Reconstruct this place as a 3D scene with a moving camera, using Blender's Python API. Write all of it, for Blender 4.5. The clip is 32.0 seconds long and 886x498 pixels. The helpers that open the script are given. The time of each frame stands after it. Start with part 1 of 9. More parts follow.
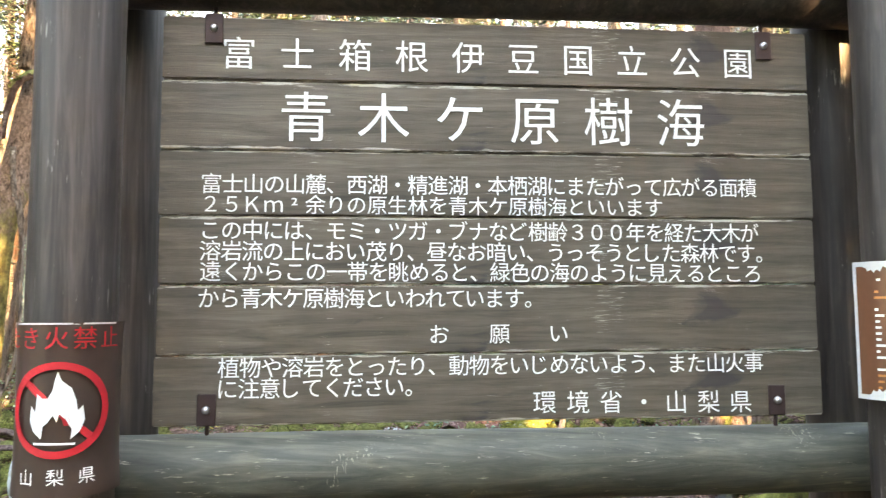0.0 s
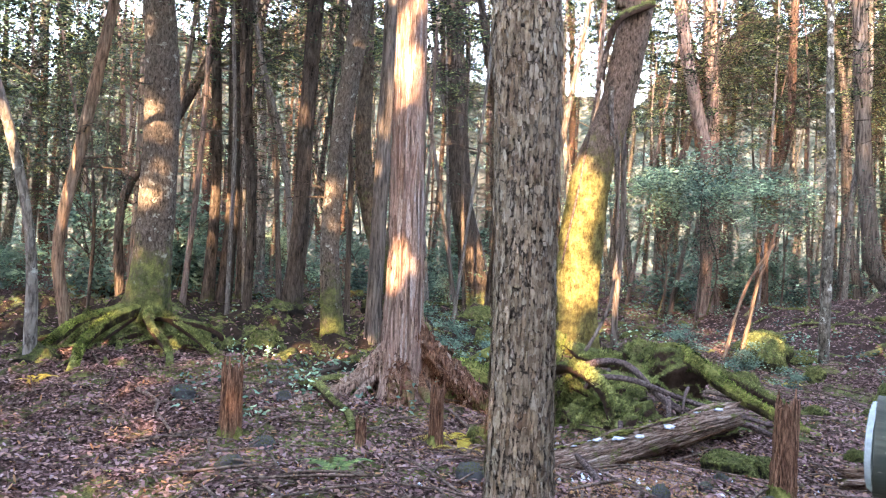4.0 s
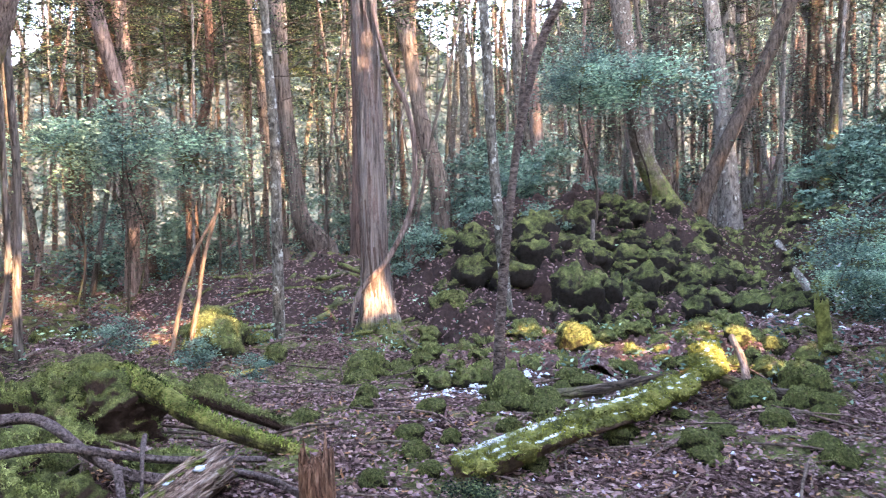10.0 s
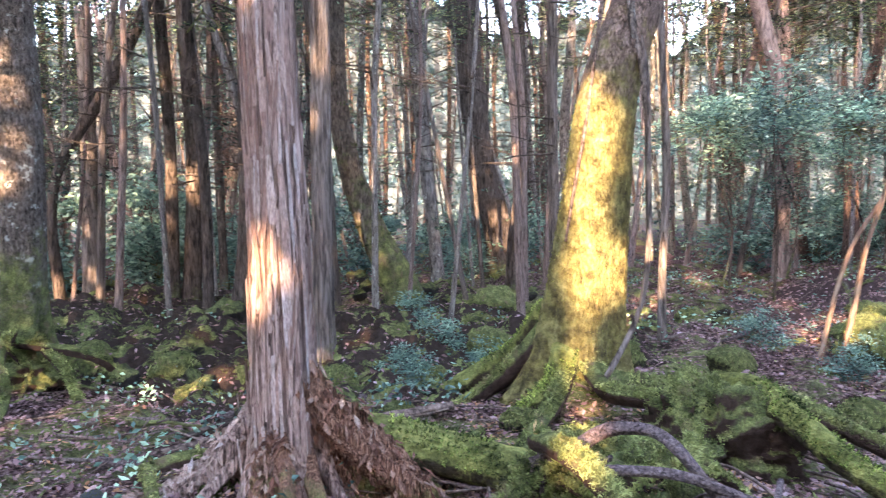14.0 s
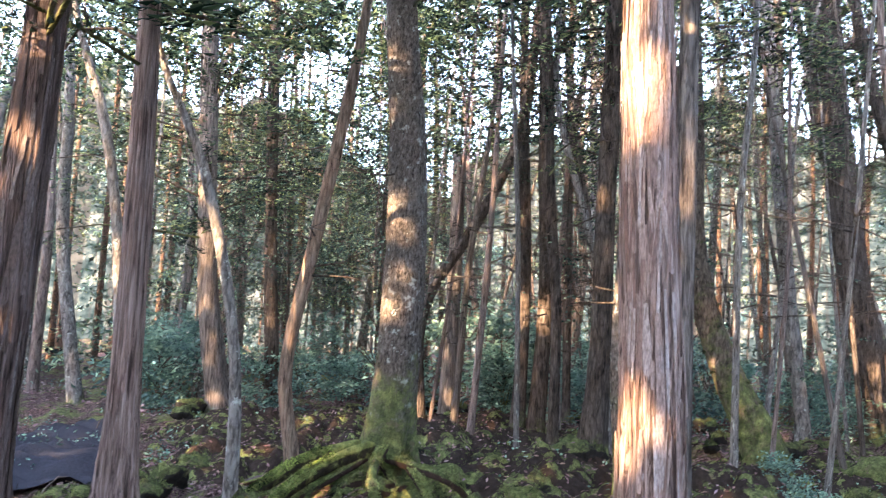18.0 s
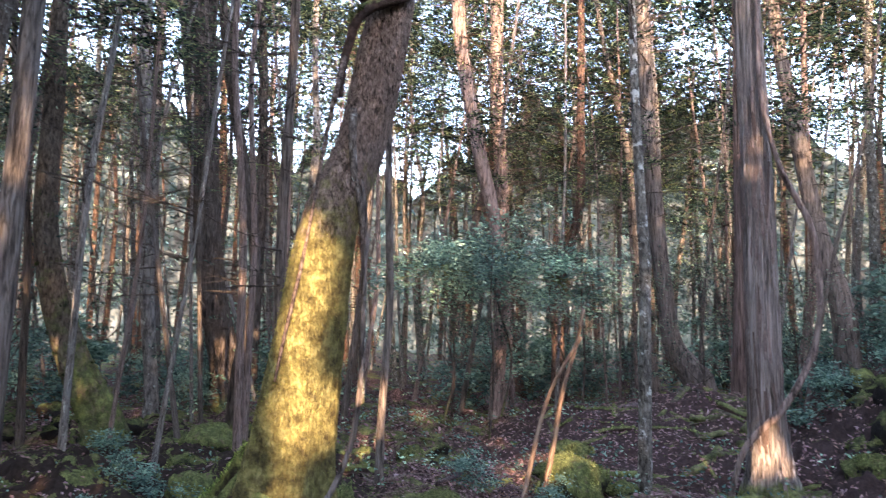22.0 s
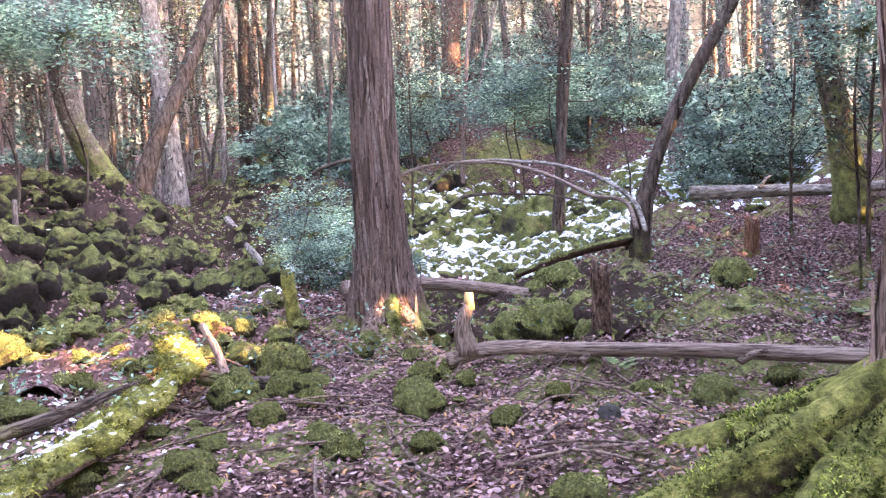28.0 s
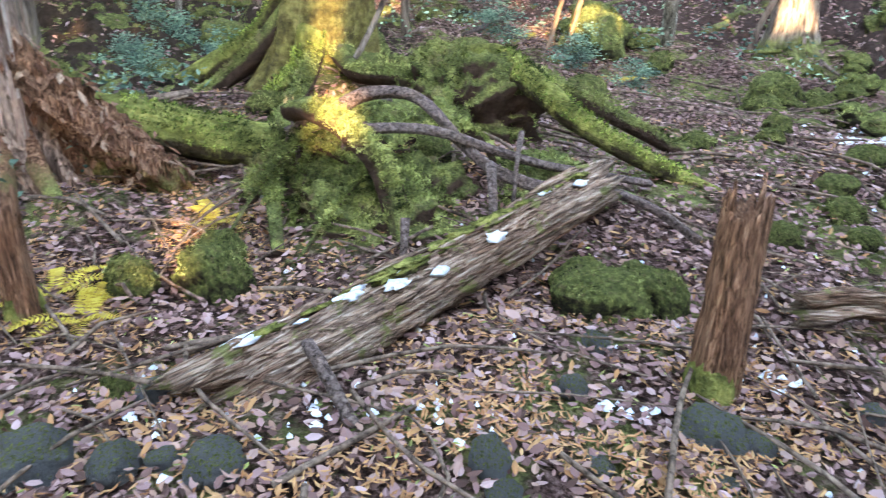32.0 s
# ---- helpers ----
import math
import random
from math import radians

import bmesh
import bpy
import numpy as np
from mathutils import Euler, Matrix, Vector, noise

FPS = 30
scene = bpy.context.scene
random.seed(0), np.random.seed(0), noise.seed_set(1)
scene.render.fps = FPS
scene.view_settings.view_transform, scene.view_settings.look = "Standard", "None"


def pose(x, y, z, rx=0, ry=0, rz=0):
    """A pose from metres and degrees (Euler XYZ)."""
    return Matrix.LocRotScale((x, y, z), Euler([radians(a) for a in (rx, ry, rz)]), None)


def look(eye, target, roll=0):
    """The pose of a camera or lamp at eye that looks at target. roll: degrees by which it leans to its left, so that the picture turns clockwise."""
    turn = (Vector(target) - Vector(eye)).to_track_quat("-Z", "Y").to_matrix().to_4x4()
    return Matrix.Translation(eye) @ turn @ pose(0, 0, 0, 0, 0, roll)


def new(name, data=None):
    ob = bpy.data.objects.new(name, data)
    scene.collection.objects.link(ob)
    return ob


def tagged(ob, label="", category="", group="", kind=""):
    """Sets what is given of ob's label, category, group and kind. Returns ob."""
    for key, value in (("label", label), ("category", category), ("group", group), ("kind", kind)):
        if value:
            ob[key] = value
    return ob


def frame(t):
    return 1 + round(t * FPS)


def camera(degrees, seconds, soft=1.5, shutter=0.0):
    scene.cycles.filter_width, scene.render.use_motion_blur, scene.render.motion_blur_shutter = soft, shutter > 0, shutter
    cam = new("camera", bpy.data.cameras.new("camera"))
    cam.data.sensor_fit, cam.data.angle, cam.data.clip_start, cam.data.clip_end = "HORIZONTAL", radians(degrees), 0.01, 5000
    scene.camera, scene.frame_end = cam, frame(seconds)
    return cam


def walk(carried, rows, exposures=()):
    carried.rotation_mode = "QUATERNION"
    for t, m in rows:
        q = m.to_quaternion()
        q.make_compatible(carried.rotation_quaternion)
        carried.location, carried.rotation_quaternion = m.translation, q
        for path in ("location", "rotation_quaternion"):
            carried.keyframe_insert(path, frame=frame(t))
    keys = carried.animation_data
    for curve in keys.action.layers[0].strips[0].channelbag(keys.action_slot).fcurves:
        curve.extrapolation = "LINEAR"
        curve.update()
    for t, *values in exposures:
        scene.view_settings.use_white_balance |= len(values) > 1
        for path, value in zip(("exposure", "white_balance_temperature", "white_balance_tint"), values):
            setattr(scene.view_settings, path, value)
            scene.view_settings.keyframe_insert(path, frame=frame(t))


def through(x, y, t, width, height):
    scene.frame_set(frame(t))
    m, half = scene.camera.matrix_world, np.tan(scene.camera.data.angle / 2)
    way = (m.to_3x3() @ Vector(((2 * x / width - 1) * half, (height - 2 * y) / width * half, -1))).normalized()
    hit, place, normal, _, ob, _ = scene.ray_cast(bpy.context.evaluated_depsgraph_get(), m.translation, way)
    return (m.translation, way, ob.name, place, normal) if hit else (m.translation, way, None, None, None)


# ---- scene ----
cam = camera(60.9, 32.0, 1.2, 0.25)
PATH = [
    (0, (-0.024, -0.003, 1.452), (-0.026, 1.990, 1.610), -0.3),
    (0.5, (-0.042, -0.009, 1.450), (-0.225, 1.978, 1.587), -0.2),
    (1, (-0.112, -0.024, 1.439), (-0.519, 1.931, 1.549), 0.0),
    (1.5, (-0.240, -0.020, 1.418), (-0.886, 1.871, 1.497), 0.3),
    (2, (-0.388, 0.016, 1.393), (-1.244, 1.824, 1.440), 1.0),
    (2.5, (-0.514, 0.039, 1.373), (-1.540, 1.755, 1.386), 1.4),
    (3, (-0.626, 0.120, 1.366), (-1.777, 1.755, 1.363), 1.9),
    (3.5, (-0.737, 0.229, 1.373), (-1.975, 1.800, 1.367), 2.5),
    (5.5, (-1.360, 0.687, 1.342), (-2.412, 2.388, 1.335), 1.7),
    (6, (-1.441, 0.870, 1.334), (-2.340, 2.657, 1.308), 1.5),
    (6.5, (-1.605, 1.087, 1.353), (-2.312, 2.958, 1.310), 1.4),
    (7, (-1.692, 1.224, 1.358), (-2.183, 3.162, 1.301), 1.2),
    (7.5, (-1.706, 1.435, 1.350), (-1.993, 3.413, 1.287), 0.6),
    (8, (-1.703, 1.622, 1.347), (-1.797, 3.619, 1.280), 0.4),
    (8.5, (-1.708, 1.825, 1.364), (-1.631, 3.822, 1.295), 0.1),
    (9, (-1.743, 1.993, 1.412), (-1.551, 3.983, 1.339), -0.2),
    (9.5, (-1.735, 2.077, 1.413), (-1.517, 4.063, 1.339), -0.8),
    (10, (-1.696, 2.216, 1.440), (-1.549, 4.209, 1.356), -1.2),
    (10.5, (-1.648, 2.352, 1.481), (-1.636, 4.350, 1.387), -1.7),
    (11, (-1.673, 2.482, 1.488), (-1.821, 4.474, 1.389), -1.8),
    (11.5, (-1.739, 2.618, 1.503), (-2.059, 4.589, 1.403), -1.8),
    (12, (-1.810, 2.728, 1.506), (-2.323, 4.658, 1.402), -1.3),
    (12.5, (-1.856, 2.802, 1.498), (-2.587, 4.660, 1.389), -1.0),
    (13, (-1.857, 2.892, 1.511), (-2.819, 4.642, 1.396), -0.9),
    (13.5, (-1.868, 2.927, 1.518), (-3.043, 4.541, 1.401), -1.1),
    (14, (-1.901, 2.941, 1.522), (-3.251, 4.412, 1.407), -1.3),
    (14.5, (-1.985, 2.969, 1.518), (-3.483, 4.290, 1.403), -1.4),
    (15, (-2.052, 2.969, 1.525), (-3.674, 4.134, 1.412), -1.5),
    (15.5, (-2.140, 2.930, 1.519), (-3.869, 3.929, 1.410), -1.1),
    (17.5, (-2.095, 2.826, 1.583), (-3.971, 3.508, 1.714), 1.3),
    (18, (-2.090, 2.852, 1.605), (-3.929, 3.605, 1.828), 2.4),
    (18.5, (-2.081, 2.879, 1.617), (-3.849, 3.764, 1.917), 3.1),
    (19, (-2.058, 2.917, 1.635), (-3.716, 3.977, 1.992), 3.5),
    (19.5, (-2.028, 2.942, 1.632), (-3.545, 4.186, 2.023), 3.5),
    (20, (-1.995, 2.975, 1.617), (-3.359, 4.382, 2.016), 3.3),
    (20.5, (-1.978, 3.024, 1.611), (-3.192, 4.568, 1.991), 2.8),
    (21, (-1.945, 3.087, 1.609), (-3.018, 4.740, 1.949), 2.4),
    (21.5, (-1.902, 3.167, 1.600), (-2.834, 4.914, 1.885), 1.8),
    (22, (-1.824, 3.179, 1.584), (-2.609, 5.004, 1.809), 1.2),
    (22.5, (-1.781, 3.212, 1.563), (-2.393, 5.108, 1.733), 0.6),
    (23, (-1.819, 3.289, 1.521), (-2.211, 5.245, 1.654), 0.4),
    (23.5, (-1.830, 3.264, 1.520), (-1.953, 5.258, 1.610), 0.4),
    (24, (-1.790, 3.318, 1.535), (-1.636, 5.311, 1.593), -0.1),
    (24.5, (-1.726, 3.322, 1.545), (-1.315, 5.279, 1.566), -0.6),
    (25, (-1.667, 3.285, 1.518), (-1.036, 5.183, 1.505), -1.4),
    (25.5, (-1.616, 3.238, 1.509), (-0.808, 5.067, 1.460), -2.1),
    (26, (-1.576, 3.217, 1.464), (-0.620, 4.971, 1.388), -2.8),
    (26.5, (-1.533, 3.207, 1.447), (-0.436, 4.875, 1.341), -3.7),
    (28.5, (-1.477, 3.101, 1.386), (-0.039, 4.477, 1.198), -1.8),
    (29, (-1.521, 3.048, 1.379), (-0.251, 4.573, 1.132), -1.3),
    (29.5, (-1.647, 2.991, 1.370), (-0.706, 4.721, 1.017), -0.5),
    (30, (-1.752, 3.049, 1.295), (-1.191, 4.903, 0.800), 0.4),
    (30.5, (-1.849, 3.021, 1.258), (-1.652, 4.908, 0.627), 1.1),
    (31, (-1.928, 2.999, 1.251), (-2.057, 4.853, 0.513), 1.4),
    (31.5, (-1.982, 2.983, 1.238), (-2.412, 4.767, 0.442), 1.5),
    (32, (-2.007, 2.958, 1.244), (-2.705, 4.647, 0.430), 1.7),
]
EXPOSURES = [(0, 5.72, 9500, 16), (1, 5.05, 9000, 16), (2, 5.12, 7900, 18), (3.5, 5.27, 7300, 22), (6, 5.42, 6750, 22), (8, 5.5, 6900, 24), (10, 5.4, 6900, 26), (11, 5.36, 6850, 26), (13, 5.4, 6550, 26), (17.5, 5.35, 6500, 20), (18.5, 5.1, 6600, 20), (20, 4.3, 6450, 23), (22, 4.5, 6450, 23), (24, 5.19, 6500, 26), (26, 5.54, 7550, 36), (29, 6.17, 7750, 44), (30, 5.82, 7700, 34), (32, 5.69, 7700, 11)]
walk(cam, [(t, look(eye, target, roll)) for t, eye, target, roll in PATH], EXPOSURES)

# ---- light ----
world = bpy.data.worlds.new("sky")
scene.world = world
world.use_nodes = True
wn = world.node_tree.nodes
sky = wn.new("ShaderNodeTexSky")
sky.sky_type, sky.sun_disc = "NISHITA", False
SUN_AZ, SUN_EL = radians(150), radians(14)
sky.sun_elevation, sky.sun_rotation = SUN_EL, SUN_AZ
sky.air_density, sky.dust_density, sky.ozone_density = 1.0, 0.8, 1.0
wn["Background"].inputs["Strength"].default_value = 0.15
world.node_tree.links.new(sky.outputs[0], wn["Background"].inputs["Color"])
SUN_WAY = Vector((math.sin(SUN_AZ) * math.cos(SUN_EL), math.cos(SUN_AZ) * math.cos(SUN_EL), math.sin(SUN_EL)))
lamp = bpy.data.lights.new("sun", "SUN")
lamp.energy, lamp.angle, lamp.color = 1.55, radians(0.53), (1.0, 0.75, 0.46)
sun = new("sun", lamp)
sun.matrix_world = look(SUN_WAY * 60, (0, 0, 0))

# ---- materials ----
def shader(name, rough=0.9, spec=0.3):
    m = bpy.data.materials.new(name)
    m.use_nodes = True
    b = m.node_tree.nodes["Principled BSDF"]
    b.inputs["Roughness"].default_value = rough
    b.inputs["Specular IOR Level"].default_value = spec
    return m, m.node_tree, b


def node(tree, kind, **values):
    n = tree.nodes.new("ShaderNode" + kind)
    for key, value in values.items():
        if key in n.inputs:
            n.inputs[key].default_value = value
    return n


def place_tex(tree, scale=(1, 1, 1), source="Object"):
    c = tree.nodes.new("ShaderNodeTexCoord")
    m = node(tree, "Mapping", Scale=scale)
    tree.links.new(c.outputs[source], m.inputs["Vector"])
    return m.outputs["Vector"]


def noise_tex(tree, vec, scale, detail=6, rough=0.6, distort=0.0):
    n = node(tree, "TexNoise", Scale=scale, Detail=detail, Roughness=rough, Distortion=distort)
    tree.links.new(vec, n.inputs["Vector"])
    return n.outputs["Fac"]


def ramp(tree, fac, stops):
    r = tree.nodes.new("ShaderNodeValToRGB")
    els = r.color_ramp.elements
    while len(els) < len(stops):
        els.new(0.5)
    for e, (p, c) in zip(els, stops):
        e.position, e.color = p, (*c, 1) if len(c) == 3 else (c[0], c[0], c[0], 1)
    tree.links.new(fac, r.inputs["Fac"])
    return r.outputs["Color"]


def mix(tree, fac, a, b, kind="MIX"):
    m = tree.nodes.new("ShaderNodeMix")
    m.data_type, m.blend_type = "RGBA", kind
    for sock, value in ((m.inputs[0], fac), (m.inputs[6], a), (m.inputs[7], b)):
        if isinstance(value, bpy.types.NodeSocket):
            tree.links.new(value, sock)
        elif isinstance(value, (int, float)):
            sock.default_value = value
        else:
            sock.default_value = (*value, 1)
    return m.outputs[2]


def calc(tree, kind, a, b=0.0):
    m = tree.nodes.new("ShaderNodeMath")
    m.operation, m.use_clamp = kind, False
    for sock, value in zip(m.inputs, (a, b)):
        if isinstance(value, bpy.types.NodeSocket):
            tree.links.new(value, sock)
        else:
            sock.default_value = value
    return m.outputs[0]


def relief(tree, bsdf, height, strength, distance):
    b = node(tree, "Bump", Strength=strength, Distance=distance)
    tree.links.new(height, b.inputs["Height"])
    tree.links.new(b.outputs["Normal"], bsdf.inputs["Normal"])


def upward(tree, low, high):
    """How far a face looks up, softened from low to high."""
    g = tree.nodes.new("ShaderNodeNewGeometry")
    s = tree.nodes.new("ShaderNodeSeparateXYZ")
    tree.links.new(g.outputs["Normal"], s.inputs[0])
    return ramp(tree, calc(tree, "ADD", s.outputs[2], 0.0), [(low, (0,)), (high, (1,))])


def object_z(tree, low, high):
    c = tree.nodes.new("ShaderNodeTexCoord")
    s = tree.nodes.new("ShaderNodeSeparateXYZ")
    tree.links.new(c.outputs["Object"], s.inputs[0])
    r = node(tree, "MapRange")
    r.inputs["From Min"].default_value, r.inputs["From Max"].default_value = low, high
    tree.links.new(s.outputs[2], r.inputs["Value"])
    return r.outputs["Result"]


MOSS_DARK, MOSS_MID, MOSS_BRIGHT = (0.012, 0.014, 0.007), (0.13, 0.145, 0.05), (0.36, 0.37, 0.12)


def moss_colour(tree, vec, scale=6.0):
    a = ramp(tree, noise_tex(tree, vec, scale, 8, 0.75), [(0.3, MOSS_DARK), (0.5, MOSS_MID), (0.74, MOSS_BRIGHT)])
    a = mix(tree, ramp(tree, noise_tex(tree, vec, scale * 14, 4, 0.7), [(0.4, (0.55,)), (0.58, (0,))]), a, MOSS_DARK)
    return mix(tree, ramp(tree, noise_tex(tree, vec, scale * 0.7, 6, 0.7), [(0.56, (0,)), (0.68, (0.7,))]), a, (0.15, 0.10, 0.065))


def bark(name, dark, mid, pale, stretch=(7, 7, 0.8), plate=3.0, depth=0.02, moss=0.0, moss_top=1.2, spots=0.0, spot_colour=(0.42, 0.42, 0.36), fissure=0.5, golden=False):
    m, t, b = shader(name, 0.95, 0.06)
    plain = place_tex(t)
    vec = place_tex(t, stretch)
    grain = noise_tex(t, vec, 3.0, 9, 0.65, 0.4)
    col = ramp(t, grain, [(0.36, tuple(v * 0.35 for v in dark)), (0.5, mid), (0.68, pale)])
    broad = noise_tex(t, plain, 1.3, 4, 0.6)
    col = mix(t, ramp(t, broad, [(0.42, (0,)), (0.75, (0.4,))]), col, pale)
    vor = node(t, "TexVoronoi", Scale=plate, Randomness=1.0)
    vor.feature = "DISTANCE_TO_EDGE"
    warp = node(t, "VectorMath")
    warp.operation = "ADD"
    t.links.new(vec, warp.inputs[0])
    nz = node(t, "TexNoise", Scale=2.2, Detail=4)
    t.links.new(vec, nz.inputs["Vector"])
    t.links.new(nz.outputs["Color"], warp.inputs[1])
    t.links.new(warp.outputs[0], vor.inputs["Vector"])
    crack = ramp(t, vor.outputs["Distance"], [(0.0, (0,)), (0.13, (1,))])
    col = mix(t, calc(t, "MULTIPLY", calc(t, "SUBTRACT", 1.0, crack), fissure), col, tuple(v * 0.3 for v in dark))
    if spots:
        s = noise_tex(t, plain, 9.0, 5, 0.7)
        col = mix(t, ramp(t, s, [(0.66 - 0.2 * spots, (0,)), (0.72 - 0.2 * spots, (0.85,))]), col, spot_colour)
    if moss:
        g = calc(t, "MULTIPLY", calc(t, "SUBTRACT", 1.0, object_z(t, 0.0, moss_top)), moss)
        k = calc(t, "ADD", g, calc(t, "SUBTRACT", noise_tex(t, plain, 3.0, 7, 0.7), 0.62))
        # golden swaps in a yellower, brighter moss, with sunlight partly put into the colour
        col = mix(t, ramp(t, k, [(0.12, (0,)), (0.3, (0.95,))]), col, ramp(t, noise_tex(t, plain, 9.0, 8, 0.75), [(0.37, (0.05, 0.04, 0.017)), (0.49, (0.135, 0.115, 0.04)), (0.68, (0.33, 0.29, 0.11))]) if golden else moss_colour(t, plain, 7.0))
    t.links.new(col, b.inputs["Base Color"])
    height = calc(t, "ADD", calc(t, "MULTIPLY", crack, 0.7), grain)
    relief(t, b, height, 0.9, depth)
    return m


BARK = {
    "cedar_red": bark("cedar_bark_red", (0.10, 0.06, 0.047), (0.29, 0.185, 0.145), (0.42, 0.31, 0.26), (15, 15, 0.5), 2.6, 0.02),
    "cedar_dark": bark("cedar_bark_brown", (0.06, 0.038, 0.03), (0.145, 0.095, 0.078), (0.23, 0.165, 0.14), (15, 15, 0.5), 2.6, 0.022, moss=0.5, moss_top=0.35),
    "cedar_pale": bark("cedar_bark_grey", (0.102, 0.081, 0.072), (0.212, 0.170, 0.145), (0.306, 0.264, 0.238), (11, 11, 0.4), 2.6, 0.018, moss=0.55, moss_top=0.35),
    "maple": bark("maple_bark", (0.06, 0.042, 0.03), (0.24, 0.18, 0.135), (0.45, 0.38, 0.31), (22, 22, 10), 2.4, 0.02, moss=0.35, moss_top=0.4, fissure=0.85),
    "moss_sungold": bark("mossy_bark", (0.075, 0.05, 0.035), (0.17, 0.115, 0.085), (0.26, 0.19, 0.15), (16, 16, 6), 2.6, 0.02, moss=1.1, moss_top=3.1, fissure=0.5, golden=True),
    "mossy": bark("mossy_dark_bark", (0.040, 0.028, 0.020), (0.096, 0.068, 0.048), (0.160, 0.128, 0.096), (10, 10, 3), 2.6, 0.014, moss=0.5, moss_top=4.0),
    "lichen": bark("lichen_bark", (0.060, 0.044, 0.034), (0.128, 0.100, 0.080), (0.216, 0.184, 0.152), (14, 14, 6), 2.8, 0.012, moss=0.6, moss_top=1.8, spots=0.35),
    "lichen_thin": bark("lichen_pole_bark", (0.043, 0.036, 0.029), (0.102, 0.089, 0.072), (0.204, 0.191, 0.162), (9, 9, 4), 2.0, 0.006, spots=0.45, spot_colour=(0.4, 0.4, 0.36)),
    "grey": bark("grey_bark", (0.058, 0.043, 0.036), (0.130, 0.101, 0.083), (0.194, 0.162, 0.137), (8, 8, 0.9), 2.4, 0.014, moss=0.3, moss_top=0.8),
    "pale": bark("pale_bark", (0.079, 0.065, 0.054), (0.173, 0.148, 0.126), (0.259, 0.230, 0.202), (6, 6, 2.0), 2.0, 0.01, spots=0.3, moss=0.3, moss_top=0.6),
    "dark": bark("dark_bark", (0.026, 0.019, 0.015), (0.068, 0.050, 0.039), (0.120, 0.094, 0.075), (7, 7, 1.4), 2.6, 0.016, moss=0.4, moss_top=0.8),
    "dark_thin": bark("ringed_sapling_bark", (0.03, 0.022, 0.02), (0.10, 0.07, 0.06), (0.2, 0.16, 0.14), (6, 6, 14), 2.0, 0.008),
    "pine": bark("pine_bark", (0.043, 0.025, 0.019), (0.108, 0.065, 0.047), (0.166, 0.108, 0.083), (11, 11, 4), 2.4, 0.018, fissure=0.6),
    "thin_red": bark("thin_red_bark", (0.085, 0.051, 0.034), (0.187, 0.119, 0.081), (0.264, 0.187, 0.132), (9, 9, 1.2), 2.0, 0.006),
    "pink": bark("pinkish_bark", (0.094, 0.061, 0.050), (0.180, 0.126, 0.104), (0.259, 0.198, 0.169), (7, 7, 1.2), 2.2, 0.01),
}
ROTTEN = bark("rotten_wood", (0.04, 0.016, 0.01), (0.16, 0.075, 0.046), (0.38, 0.22, 0.14), (30, 30, 2.2), 2.6, 0.014, moss=0.3, moss_top=0.4)
ROTTEN_FLAT = bark("rotten_log_wood", (0.06, 0.028, 0.018), (0.235, 0.14, 0.1), (0.48, 0.38, 0.32), (26, 26, 2.2), 2.0, 0.025, spots=0.5, spot_colour=(0.15, 0.15, 0.05), fissure=0.5)
DRIFT = bark("grey_deadwood", (0.06, 0.042, 0.035), (0.155, 0.11, 0.088), (0.25, 0.195, 0.16), (20, 20, 1.5), 1.6, 0.006, fissure=0.3)
ROOT = bark("root_bark", (0.028, 0.019, 0.017), (0.085, 0.059, 0.053), (0.17, 0.128, 0.118), (22, 22, 22), 1.4, 0.006, fissure=0.25)
TWIG = bark("twig_bark", (0.045, 0.03, 0.024), (0.11, 0.075, 0.058), (0.2, 0.145, 0.115), (9, 9, 9), 1.2, 0.003)


def mossy_surface(name, under, cover, scale=5.0, snow=0.0, bright=False):
    """Moss over wood or lava; cover 0 to 1."""
    m, t, b = shader(name, 0.97, 0.03)
    vec = place_tex(t)
    n = noise_tex(t, vec, scale, 8, 0.72)
    base = ramp(t, noise_tex(t, vec, scale * 3, 8, 0.7), [(0.3, tuple(v * 0.4 for v in under)), (0.7, under)])
    k = calc(t, "ADD", calc(t, "MULTIPLY", upward(t, 0.0, 0.55), 0.45), n)
    col = mix(t, ramp(t, k, [(0.78 - 0.55 * cover, (0,)), (1.02 - 0.55 * cover, (1,))]), base, ramp(t, noise_tex(t, vec, scale, 8, 0.75), [(0.35, (0.03, 0.034, 0.012)), (0.5, (0.14, 0.145, 0.042)), (0.68, (0.34, 0.325, 0.1))]) if bright else moss_colour(t, vec, scale * 1.2))
    if snow:
        s = calc(t, "MULTIPLY", upward(t, 0.55, 0.9), calc(t, "ADD", noise_tex(t, vec, 21.0, 9, 0.85), calc(t, "MULTIPLY", calc(t, "SUBTRACT", noise_tex(t, vec, 3.0, 4, 0.6), 0.5), 0.9)))
        col = mix(t, ramp(t, s, [(0.64 - 0.3 * snow, (0,)), (0.78 - 0.3 * snow, (1,))]), col, (0.68, 0.72, 0.78))
    t.links.new(col, b.inputs["Base Color"])
    fine = calc(t, "ADD", noise_tex(t, vec, 90.0, 3, 0.7), calc(t, "MULTIPLY", noise_tex(t, vec, 16.0, 6, 0.7), 1.5))
    relief(t, b, fine, 1.0, 0.025)
    return m


